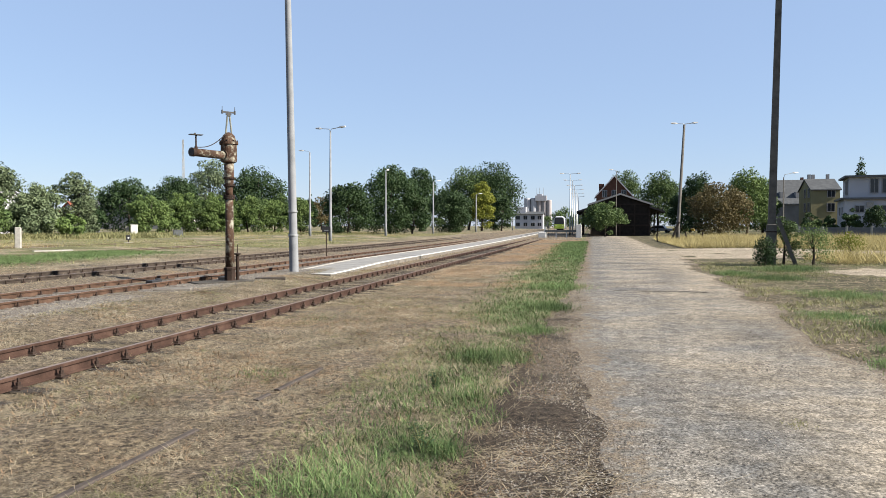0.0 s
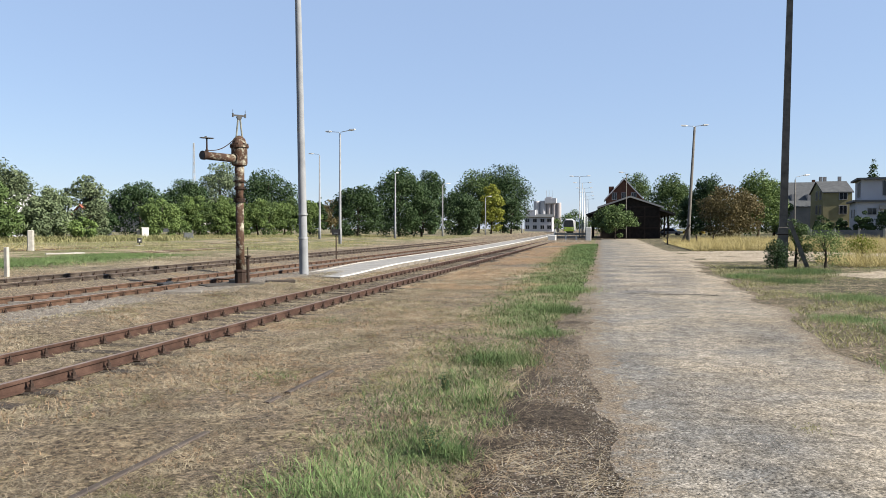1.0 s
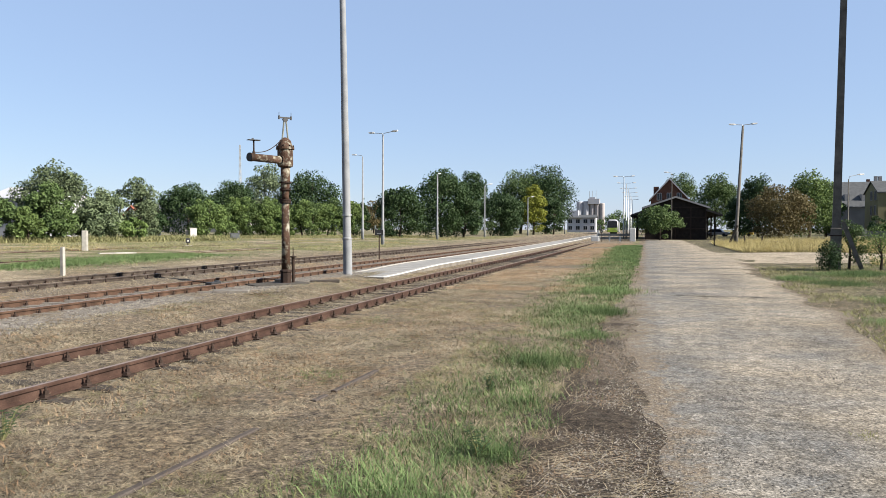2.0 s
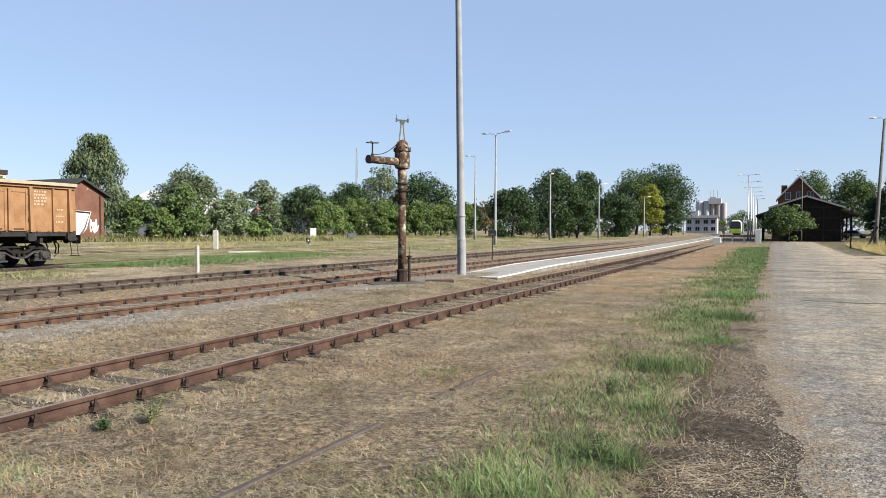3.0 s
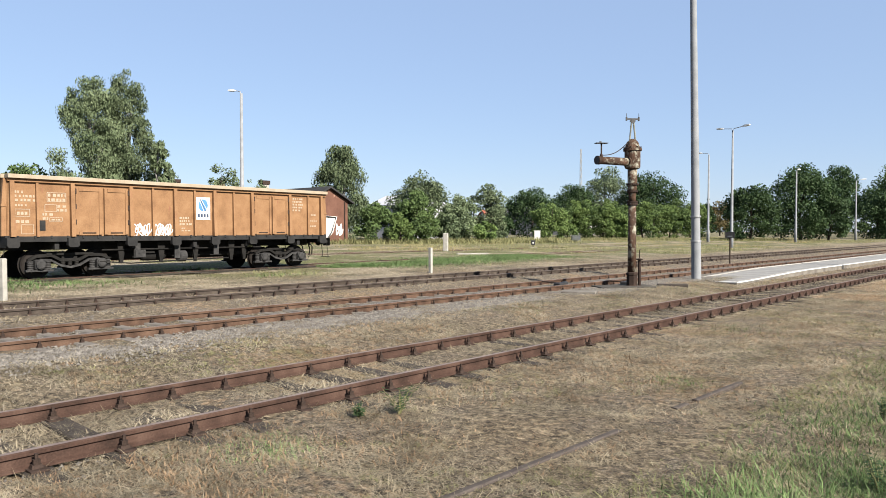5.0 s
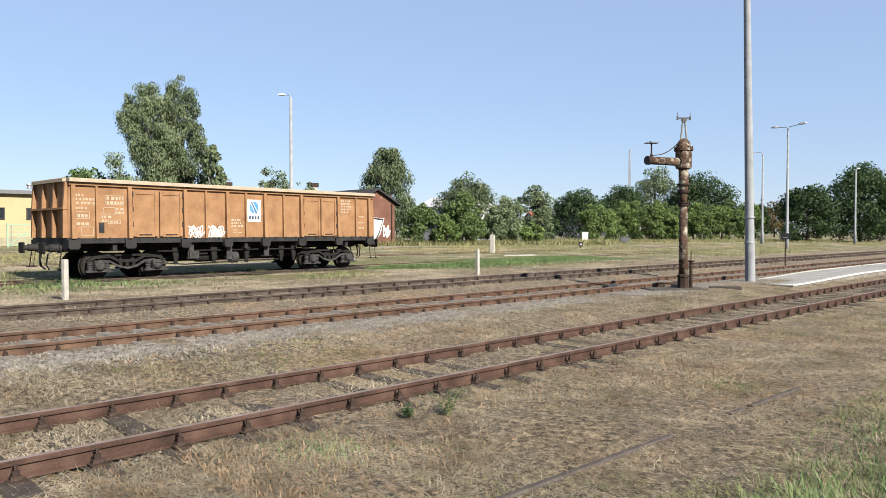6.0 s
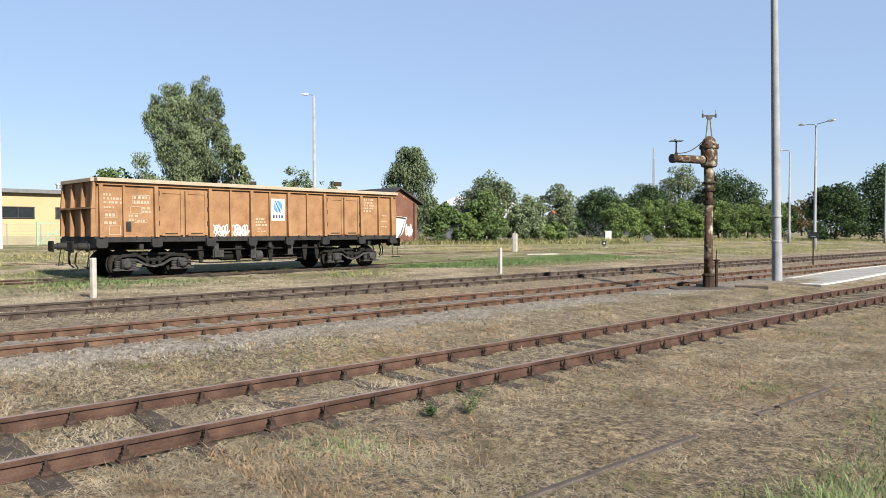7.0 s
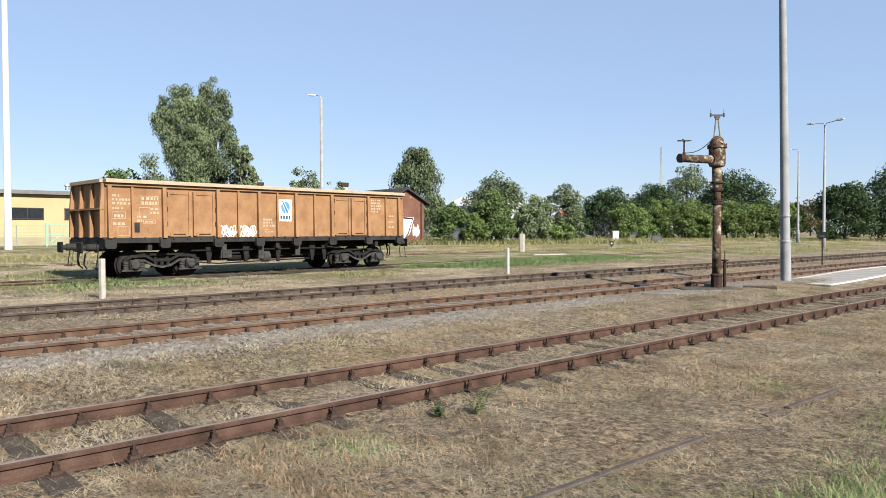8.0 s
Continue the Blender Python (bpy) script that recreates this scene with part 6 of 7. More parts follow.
def tree(name, x, y, h, w, leaves, label, seed, shape="round", count=2600, size=0.34, clear=0.12, bark=None, group="", depth=None, category="tree"):
    """A tapered trunk that forks into limbs, and a crown of leaf clumps with gaps."""
    rng = np.random.default_rng(seed)
    t = thing(name, at(x, y, rng.uniform(0, 360)), label, category, group)
    depth = depth or w
    if name in ("bush", "hedge_shrub", "shrub") and shape != "birch":
        shape = "bush"
    loose = 2.1 if h < 2.3 else 1.0
    zb = h * clear
    w, depth = w * 1.12, depth * 1.12
    clumps = max(26, int(24 + w * h * 0.75)) + (60 if shape == "birch" else 0) + (40 if loose > 1 else 0)
    c, r = [], []
    while len(c) < clumps:
        u = rng.uniform(-1, 1, 3)
        if np.linalg.norm(u) > 1:
            continue
        z = 0.5 + 0.5 * u[2]
        if shape == "cone":
            k = 1.05 - z
        elif shape == "birch":
            k = 0.45 + 0.6 * math.sin(min(1, 1.25 * (1 - z)) * 1.9)
        elif shape == "oval":
            k = math.sin(3.1416 * (0.24 + 0.68 * z)) ** 0.7 + 0.1
        elif shape == "bush":
            k = math.cos(1.35 * max(z, 0)) ** 0.55
        else:
            k = math.sin(3.1416 * (0.30 + 0.62 * z)) ** 0.6
        rad = np.linalg.norm(u[:2]) ** 0.6 if np.linalg.norm(u[:2]) > 0 else 0
        q = u[:2] / (np.linalg.norm(u[:2]) + 1e-6) * rad
        rr = rng.uniform(0.075, 0.19) * min(w, h) * (0.75 if shape in ("cone", "birch") else 1.0)
        c.append((q[0] * (w / 2 - rr * 0.7) * k, q[1] * (depth / 2 - rr * 0.7) * k, zb + (h - zb) * z - (rr * 0.6 if z > 0.7 else 0)))
        r.append(rr)
    c, r = np.array(c), np.array(r)
    s = Shape()
    tr = max(0.05, 0.016 * h + 0.02)
    top = Vector((rng.uniform(-0.1, 0.1) * w, rng.uniform(-0.1, 0.1) * w, h * 0.8))
    pts = [Vector((0, 0, -0.3)), Vector((0, 0, 0.02 * h)), top * 0.35 + Vector((0.03 * w, 0, 0)), top * 0.7, top]
    s.tube(pts, [tr * 1.5, tr * 1.15, tr * 0.85, tr * 0.5, tr * 0.12], 8)
    part("trunk", s, bark or BARK, t)
    order = np.argsort(-r)[:9]
    for k in order:
        e = Vector(c[k])
        z0 = max(0.1 * h, min(e.z * 0.6, 0.7 * h))
        a = top * (z0 / top.z)
        s = Shape()
        s.tube([a, a.lerp(e, 0.5) + Vector((0, 0, 0.04 * h)), e], [tr * 0.45, tr * 0.28, tr * 0.08], 5)
        part("limb", s, bark or BARK, t)
    count, size = int(count * 2.9), size * 0.50
    r = r * (0.8 if loose > 1 else 1.0)
    v, f = leaf_cloud(c, r * loose, count, size, rng, 1.2 if shape == "birch" else 0.0, 1.5 if shape == "birch" else 1.0)
    v[:, 2] = np.maximum(v[:, 2], 0.02)
    # loose twigs of leaves that break the outline
    v2, f2 = leaf_cloud(c, r * 1.18, count // 12, size * 0.8, rng, 0.6 if shape == "birch" else 0.0)
    part("crown", raw_mesh("crown", np.concatenate([v, v2]), np.concatenate([f, f2 + len(v)]), leaves), leaves, t)
    return t


B = "tall slender birch with drooping grey-green leaves"
tree("birch_tree", -61.0, 25.0, 15.4, 5.6, LEAF_GREY, B, 1, "birch", 14500, 0.155, 0.05, BIRCH_BARK, "birches")
tree("birch_tree", -60.6, 27.7, 15.0, 5.0, LEAF_GREY, B, 2, "birch", 12000, 0.155, 0.05, BIRCH_BARK, "birches")
tree("birch_tree", -57.2, 29.0, 9.8, 2.0, LEAF_GREY, "small drooping birch beside taller birches", 3, "birch", 1500, 0.24, 0.05, BIRCH_BARK, "birches")
tree("birch_tree", -78.5, 66.0, 14.0, 7.4, LEAF_GREY, B, 4, "birch", 7600, 0.25, 0.04, BIRCH_BARK, "birches")
tree("bush", -68.4, 22.5, 7.4, 5.6, LEAF_MID, "dark green bush beside the birches", 5, count=2400)
tree("young_tree", -64.2, 39.1, 8.7, 3.6, LEAF_GREY, "thin young tree with sparse leaves", 6, "oval", 900, 0.24)
tree("young_tree", -66.4, 35.2, 7.0, 1.8, LEAF_GREY, "thin young tree with sparse leaves", 7, "oval", 350, 0.22)
tree("young_tree", -65.0, 43.5, 7.6, 2.8, LEAF_GREY, "thin young tree with sparse leaves", 8, "oval", 600, 0.24)
tree("bush", -57.6, 53.2, 4.8, 4.4, LEAF_MID, "leafy green bush beside the brick shed", 9, count=2200, size=0.28, clear=0.0)
tree("bush", -55.4, 54.9, 3.6, 3.2, LEAF_LIGHT, "leafy green bush beside the brick shed", 10, count=1500, size=0.26, clear=0.0)
tree("young_tree", -58.7, 61.6, 8.6, 7.4, LEAF_GREY, "ragged grey-green tree at the field's edge", 11, "round", 3600, 0.28, 0.02)
tree("bush", -55.9, 57.6, 6.2, 5.0, LEAF_MID, "dense green bush at the field's edge", 12, count=2600, size=0.28, clear=0.0)
tree("bush", -54.6, 62.5, 4.6, 5.0, LEAF_GREY, "dense grey-green bush at the field's edge", 13, count=2200, size=0.28, clear=0.0)
tree("young_tree", -60.8, 71.0, 6.4, 4.6, LEAF_GREY, "ragged grey-green tree at the field's edge", 14, "oval", 2200, 0.28, 0.02)
tree("young_tree", -59.6, 75.2, 8.0, 4.6, LEAF_GREY, "ragged grey-green tree at the field's edge", 15, "oval", 2400, 0.28, 0.02)
tree("bush", -52.0, 64.5, 2.6, 4.6, LEAF_LIGHT, "low bush at the field's edge", 16, count=1400, size=0.25, clear=0.0)
tree("broadleaf_tree", -68.6, 98.5, 8.9, 8.6, LEAF_DARK, "dark round tree behind the hedge", 17, "round", 3400, 0.34, 0.02)
tree("bush", -62.1, 93.3, 6.0, 6.8, LEAF_LIGHT, "rounded light green willow bush", 18, "round", 3000, 0.28, 0.0)
tree("broadleaf_tree", -71.1, 114.8, 10.4, 8.2, LEAF_DARK, "dark round tree behind the hedge", 19, "round", 3000, 0.36)
tree("broadleaf_tree", -68.2, 122.3, 13.7, 8.6, LEAF_GREY, "tall grey-green tree behind the hedge", 20, "oval", 3400, 0.36)
tree("broadleaf_tree", -58.7, 121.6, 12.4, 10.2, LEAF_DARK, "dark round tree behind the hedge", 21, "round", 4000, 0.36)
tree("bush", -56.2, 106.2, 4.4, 3.4, LEAF_LIGHT, "light green bush in the hedge line", 22, count=1200, clear=0.0)

tree("bush", -70.5, 92.5, 4.2, 4.6, LEAF_DARK, "dark bush beside the hedge", 223, count=1300, clear=0.0)
tree("bush", -66.0, 84.5, 3.2, 4.4, LEAF_GREY, "grey-green bush beside the hedge", 224, count=1300, clear=0.0)
tree("bush", -73.5, 88.0, 3.6, 4.6, LEAF_DARK, "dark bush beside the hedge", 225, count=1300, clear=0.0)


def hedge():
    """A long uneven hedge of separate shrubs."""
    rng = np.random.default_rng(77)
    for k in range(15):
        f = k / 14
        x, y = -63.0 + 14.8 * f + rng.uniform(-0.5, 0.5), 99.5 + 16.5 * f + rng.uniform(-0.7, 0.7)
        tree("hedge_shrub", x, y, rng.uniform(6.0, 6.7), rng.uniform(4.0, 4.8), LEAF_LIGHT if k % 3 else LEAF_MID, "tall clipped light green hedge shrub", 300 + k, "round",
             1700, 0.27, 0.0, group="hedge", category="shrub")


hedge()
tree("spruce_tree", -55.8, 139.2, 7.8, 3.4, LEAF_DARK, "small dark green spruce tree", 23, "cone", 1100, 0.3)
tree("broadleaf_tree", -57.5, 149.5, 7.6, 5.2, LEAF_BROWN, "brownish tree standing far off", 24, "round", 1300, 0.34)
tree("broadleaf_tree", -63.0, 150.5, 7.0, 6.2, LEAF_MID, "green tree in the distance", 124, "round", 1300, 0.34)
DT = "dense dark green tree beside the tracks"
tree("broadleaf_tree", -36.6, 106.2, 8.6, 7.2, LEAF_DARK, DT, 25, "oval", 3600, 0.34, 0.0, group="dark trees")
tree("broadleaf_tree", -32.0, 113.6, 11.9, 9.0, LEAF_DARK, DT, 26, "oval", 5000, 0.34, 0.0, group="dark trees")
tree("broadleaf_tree", -28.6, 114.8, 8.2, 5.4, LEAF_DARK, DT, 126, "oval", 2600, 0.34, 0.0, group="dark trees")
tree("broadleaf_tree", -34.5, 146.0, 13.5, 7.4, LEAF_DARK, DT, 27, "round", 3000, 0.38, group="dark trees")
tree("broadleaf_tree", -26.8, 137.4, 9.2, 8.0, LEAF_DARK, DT, 28, "oval", 3600, 0.36, 0.0, group="dark trees")
tree("broadleaf_tree", -31.5, 187.9, 17.6, 14.0, LEAF_MID, "large broad dark green tree crown", 29, "round", 5000, 0.45, 0.05)
tree("broadleaf_tree", -25.0, 188.9, 18.9, 14.5, LEAF_DARK, "large broad dark green tree crown", 30, "round", 5200, 0.45, 0.05)
tree("broadleaf_tree", -24.4, 163.2, 11.7, 5.6, LEAF_YELLOW, "yellowing tree beside dark trees", 31, "oval", 3000, 0.36, 0.0)
tree("broadleaf_tree", -20.5, 168.0, 9.6, 5.0, LEAF_DARK, DT, 32, "oval", 1800, 0.36, 0.0, group="dark trees")
tree("bush", -29.2, 161.0, 8.0, 5.0, LEAF_MID, "green bush beside the yellowing tree", 33, "oval", 1600, 0.36, 0.0)
tree("broadleaf_tree", 9.6, 226.0, 19.0, 11.0, LEAF_MID, "tall green tree behind the goods shed", 34, "round", 3600, 0.42)
tree("broadleaf_tree", 14.8, 170.5, 14.2, 9.4, LEAF_MID, "tall green tree behind the goods shed", 35, "round", 4000, 0.40)
tree("bush", 2.0, 116.0, 6.1, 7.2, LEAF_MID, "large green bush before the goods shed", 36, "oval", 3200, 0.26, 0.0)
tree("broadleaf_tree", 20.4, 148.7, 12.4, 7.8, LEAF_DARK, "dark green tree by the lane", 37, "round", 3200, 0.38, 0.02)
tree("broadleaf_tree", 17.4, 152.5, 8.8, 5.4, LEAF_DARK, "dark green tree by the lane", 137, "round", 1600, 0.38, 0.05)
tree("broadleaf_tree", 20.0, 123.4, 8.9, 10.4, LEAF_BROWN, "broad brownish bush-like tree by the lane", 38, "round", 4600, 0.30, 0.0)
tree("broadleaf_tree", 27.0, 137.4, 11.9, 8.8, LEAF_LIGHT, "green tree by the lane", 39, "round", 3600, 0.36, 0.02)
tree("broadleaf_tree", 31.6, 146.7, 11.0, 6.4, LEAF_MID, "green tree by the lane", 40, "round", 2600, 0.36, 0.02)
for k, (x, y, h, w) in enumerate(((32.2, 118.0, 4.0, 3.0), (34.6, 117.4, 3.6, 2.3), (37.2, 116.7, 4.3, 3.2), (40.2, 115.7, 4.8, 3.7))):
    tree("shrub", x, y, h, w, LEAF_DARK, "dark rounded shrub behind the panel fence", 50 + k, "round", 1100, 0.25, 0.0, group="shrubs by the fence", category="shrub")
tree("spruce_tree", 54.9, 166.2, 15.9, 5.2, LEAF_DARK, "dark sparse spruce behind the white house", 56, "cone", 700, 0.4)
for k in range(7):
    tree("broadleaf_tree", -19 + 3.5 * k - (2 if k == 0 else 0), 335 + 6 * (k % 3), 6.5 + 2.5 * (k % 3), 8.0, LEAF_MID, "far-off green broadleaf tree", 60 + k, "round", 420, 0.6, 0.05, group="far trees")
for k in range(16):
    f = k / 15
    tree("broadleaf_tree", -150 + 90 * f, 150 + 130 * f, 7.5 + 2.5 * math.sin(k * 2.4), 11.0, LEAF_MID if k % 2 else LEAF_DARK, "far-off green broadleaf tree", 80 + k, "round", 500, 0.6, 0.0,
         group="far trees")
for k, (x, y) in enumerate(((-104, 45), (-108, 58), (-106, 70), (-112, 32))):
    tree("broadleaf_tree", x, y, 6.0, 8.0, LEAF_MID, "far-off green broadleaf tree", 100 + k, "round", 600, 0.5, 0.0, group="far trees")
for k in range(8):
    tree("broadleaf_tree", 58 + 9 * k, 170 - 11 * k, 7.5 + 1.5 * (k % 3), 11.0, LEAF_MID, "far-off green broadleaf tree", 110 + k, "round", 500, 0.6, 0.0, group="far trees")
# bush round the square pole
tree("bush", 7.85, 35.9, 1.5, 1.0, LEAF_DARK, "dark ivy-like bush round the pole's foot", 131, "oval", 800, 0.08, 0.0, category="bush")
tree("bush", 8.9, 36.9, 2.5, 1.5, LEAF_MID, "leafy shrub beside the pole's foot", 132, "oval", 1000, 0.08, 0.0, category="bush")
tree("bush", 10.0, 36.2, 2.0, 1.8, LEAF_LIGHT, "sparse yellowish shrub beside the pole's foot", 133, "oval", 900, 0.07, 0.0, category="bush")
tree("bush", 13.5, 42.5, 1.5, 1.6, LEAF_YELLOW, "yellow flowering weed clump in tall grass", 134, "oval", 500, 0.09, 0.0, category="bush")

# ---- grass, straw and stones ----
def blade_material(name, lo, hi):
    return surface(name, [lo, hi], 1.2, 0.75, 0, 0.0, 20.0, 0.6, transl=0.25)


STRAW = blade_material("dry_straw", (0.15, 0.115, 0.07), (0.66, 0.565, 0.40))
STRAW_RED = blade_material("reddish_dry_grass", (0.26, 0.165, 0.10), (0.54, 0.38, 0.235))
BLADE_GREEN = blade_material("green_grass_blades", (0.075, 0.140, 0.045), (0.25, 0.34, 0.14))
BLADE_OLIVE = blade_material("olive_grass_blades", (0.15, 0.16, 0.065), (0.38, 0.36, 0.18))
STRAW_GREY = blade_material("grey_dry_stubble", (0.11, 0.092, 0.062), (0.60, 0.53, 0.395))
FIELD_DRY = blade_material("tall_dry_grass", (0.40, 0.33, 0.13), (0.80, 0.68, 0.33))


def blades(name, label, x, y, length, lift, material, rng, width=0.006, bend=0.3, plain=False, heading=None):
    """Thin tapering blades rooted at x, y; lift 0 lies flat, 1 stands upright."""
    n = len(x)
    ang = rng.uniform(0, 6.283, n) if heading is None else heading + 0.35 * rng.normal(size=n)
    z = ground_z(x, y) + 0.004
    lift = np.broadcast_to(lift, (n,))
    tilt = np.arcsin(np.clip(lift + 0.12 * rng.normal(size=n), 0.02, 1))
    d = np.stack([np.cos(ang) * np.cos(tilt), np.sin(ang) * np.cos(tilt), np.sin(tilt)], 1)
    side = np.stack([-np.sin(ang + rng.uniform(-0.9, 0.9, n)), np.cos(ang), np.zeros(n)], 1)
    p = np.stack([x, y, z], 1)
    wd = (np.broadcast_to(width, (n,)) * (0.6 + 0.8 * rng.random(n)))[:, None]
    ln_ = np.broadcast_to(length, (n,))[:, None]
    mid = p + d * ln_ * 0.55
    tip = p + d * ln_ + np.stack([np.cos(ang), np.sin(ang), -np.ones(n)], 1) * ln_ * bend * lift[:, None] * rng.random((n, 1)) * 0.6
    tip[:, 2] = np.maximum(tip[:, 2], z + 0.003)
    v = np.stack([p - side * wd, p + side * wd, mid + side * wd * 0.8, tip, mid - side * wd * 0.8], 1).reshape(-1, 3)
    k = np.arange(n)[:, None] * 5
    f = np.concatenate([k + np.array([[0, 1, 2, 4]]), ], 0)
    g = np.concatenate([k + np.array([[4, 2, 3, 3]])], 0)
    if plain:
        v, tri = np.stack([p - side * wd, p + side * wd, tip], 1).reshape(-1, 3), np.arange(3 * n).reshape(-1, 3)
    else:
        tri = np.concatenate([f[:, [0, 1, 2]], f[:, [0, 2, 3]], g[:, :3]])
    d1 = raw_mesh(name, v, tri, material)
    ob = new(name, d1)
    return tagged(ob, label, "grass", kind="stuff")


def patchy(x, y, s, seed):
    return 0.5 * value_noise(x, y, s * 0.45, seed) + 0.3 * value_noise(x, y, s * 1.1, seed + 1) + 0.2 * value_noise(x, y, s * 3.1, seed + 2)


def stubble(name, label, x, y, per, spread, lo, hi, material, rng, width, lift=0.5):
    """Little tufts: several short blades round each root."""
    X = np.repeat(x, per) + rng.normal(size=len(x) * per) * spread
    Y = np.repeat(y, per) + rng.normal(size=len(x) * per) * spread
    return blades(name, label, X, Y, rng.uniform(lo, hi, len(X)), lift, material, rng, width * 1.25, 0.5, True)


def scatter(rng, n, x0, x1, y0, y1, power=1.0):
    """Points over a strip, thicker near y0."""
    return rng.uniform(x0, x1, n), y0 + (y1 - y0) * rng.random(n) ** power


def grasses():
    rng = np.random.default_rng(5)
    # straw litter between road and first track, and between the tracks
    x, y = scatter(rng, 210000, -6.3, -1.0, 1.6, 34, 1.75)
    keep = patchy(x, y, 1.3, 2) + 0.3 * rng.random(len(x)) > 0.56
    blades("straw_litter", "flattened dry straw on the yard ground", x[keep], y[keep], rng.uniform(0.03, 0.13, keep.sum()) * (1 + 0.03 * y[keep]), 0.14, STRAW, rng,
           0.0019 + 0.00018 * y[keep], 0.3, True)
    x, y = scatter(rng, 30000, -6.2, -0.7, 2.5, 45, 1.7)
    keep = patchy(x, y, 0.8, 6) > 0.5
    blades("dry_grass", "short reddish dry grass on the ground", x[keep], y[keep], rng.uniform(0.03, 0.10, keep.sum()), 0.6, STRAW_RED, rng, 0.004)
    x, y = scatter(rng, 150000, -11.0, -5.8, -1.0, 40, 1.4)
    keep = patchy(x, y, 1.0, 9) + 0.2 * rng.random(len(x)) > 0.50
    blades("straw_litter", "flattened dry straw between the rails", x[keep], y[keep], rng.uniform(0.04, 0.16, keep.sum()), 0.2, STRAW, rng, 0.0032, 0.3, True)
    x, y = scatter(rng, 5000, -8.0, -6.4, 0.0, 36, 1.3)
    blades("dry_grass", "dry grass growing over the sleepers", x, y, rng.uniform(0.05, 0.14, len(x)), 0.4, STRAW, rng, 0.005)
    x, y = scatter(rng, 60000, -22, -13.3, -4.0, 45, 1.3)
    keep = patchy(x, y, 0.7, 4) > 0.5
    blades("dry_grass", "short dry grass beside the far tracks", x[keep], y[keep], rng.uniform(0.05, 0.14, keep.sum()), 0.45, STRAW, rng, 0.0042, 0.3, True)
    # close-cropped dry stubble over the whole yard
    for k, (mat, cnt, thr) in enumerate(((STRAW_GREY, 11000, 0.36), (STRAW, 6500, 0.50), (STRAW_RED, 6000, 0.54), (BLADE_OLIVE, 5200, 0.58))):
        x, y = scatter(rng, cnt, -6.2, -1.0, 1.8, 26, 1.7)
        keep = patchy(x, y, 1.6, 80 + k) > thr
        stubble("dry_stubble", "close-cropped dry grass stubble in the yard", x[keep], y[keep], 9, 0.028, 0.025, 0.085, mat, rng, 0.0024)
        x, y = scatter(rng, int(cnt * 0.8), -10.3, -8.1, -1.0, 30, 1.4)
        keep = patchy(x, y, 1.2, 90 + k) > thr
        stubble("dry_stubble", "dry grass stubble between the tracks", x[keep], y[keep], 8, 0.035, 0.03, 0.09, mat, rng, 0.0034)
    x, y = scatter(rng, 2600, -7.9, -6.5, -1.0, 30, 1.4)
    stubble("dry_stubble", "dry grass tufts between the rails", x, y, 8, 0.04, 0.03, 0.09, STRAW_GREY, rng, 0.003)
    x, y = scatter(rng, 9000, -26, -17.2, -6.0, 45, 1.3)
    stubble("dry_stubble", "dry grass stubble beyond the tracks", x, y, 8, 0.06, 0.04, 0.12, STRAW_GREY, rng, 0.0042)
    # green weeds in the dry ground
    x, y = scatter(rng, 26000, -6.0, -2.0, 1.5, 24, 1.6)
    keep = patchy(x, y, 0.9, 21) > 0.66
    blades("green_weeds", "low olive green weeds in dry ground", x[keep], y[keep], rng.uniform(0.03, 0.08, keep.sum()), 0.6, BLADE_OLIVE, rng, 0.005)
    # the green strip along the road
    n = 105000
    y = 2.5 + 80 * rng.random(n) ** 2.0
    x = -1.5 + rng.normal(size=n) * (0.36 + 0.012 * np.clip(y, 0, 30))
    keep = (x < -1.25 + 0.5 * value_noise(x, y, 2.0, 33) + 0.04 * np.clip(y - 11, 0, 14)) & (patchy(x, y, 1.2, 12) + 0.44 * rng.random(n) + 0.006 * np.clip(y, 0, 20) > 0.72)
    x, y = x[keep], y[keep]
    hgt = (0.03 + 0.09 * rng.random(len(x))) * (0.6 + 0.8 * patchy(x, y, 0.9, 15)) * (1 + 0.012 * y)
    blades("green_grass", "ragged green grass strip beside the road", x, y, hgt, 0.75, BLADE_GREEN, rng, 0.0026 + 0.0002 * y, 0.5)
    x, y = scatter(rng, 46000, -2.8, -0.5, 2.5, 40, 1.8)
    keep = (x < -1.3 + 0.5 * value_noise(x, y, 2.0, 35) + 0.04 * np.clip(y - 11, 0, 20)) & (patchy(x, y, 1.1, 71) > 0.38)
    x, y = x[keep], y[keep]
    blades("olive_grass", "half-dry olive grass beside the road", x, y, rng.uniform(0.04, 0.12, len(x)), 0.45, BLADE_OLIVE, rng, 0.0035)
    n = 24000
    y = 2.6 + 40 * rng.random(n) ** 1.8
    x = -1.55 + rng.normal(size=n) * 0.42
    blades("dry_grass", "dry straw standing among the green grass", x, y, rng.uniform(0.05, 0.20, n), 0.5, STRAW, rng, 0.0022 + 0.00015 * y, 0.5, True)
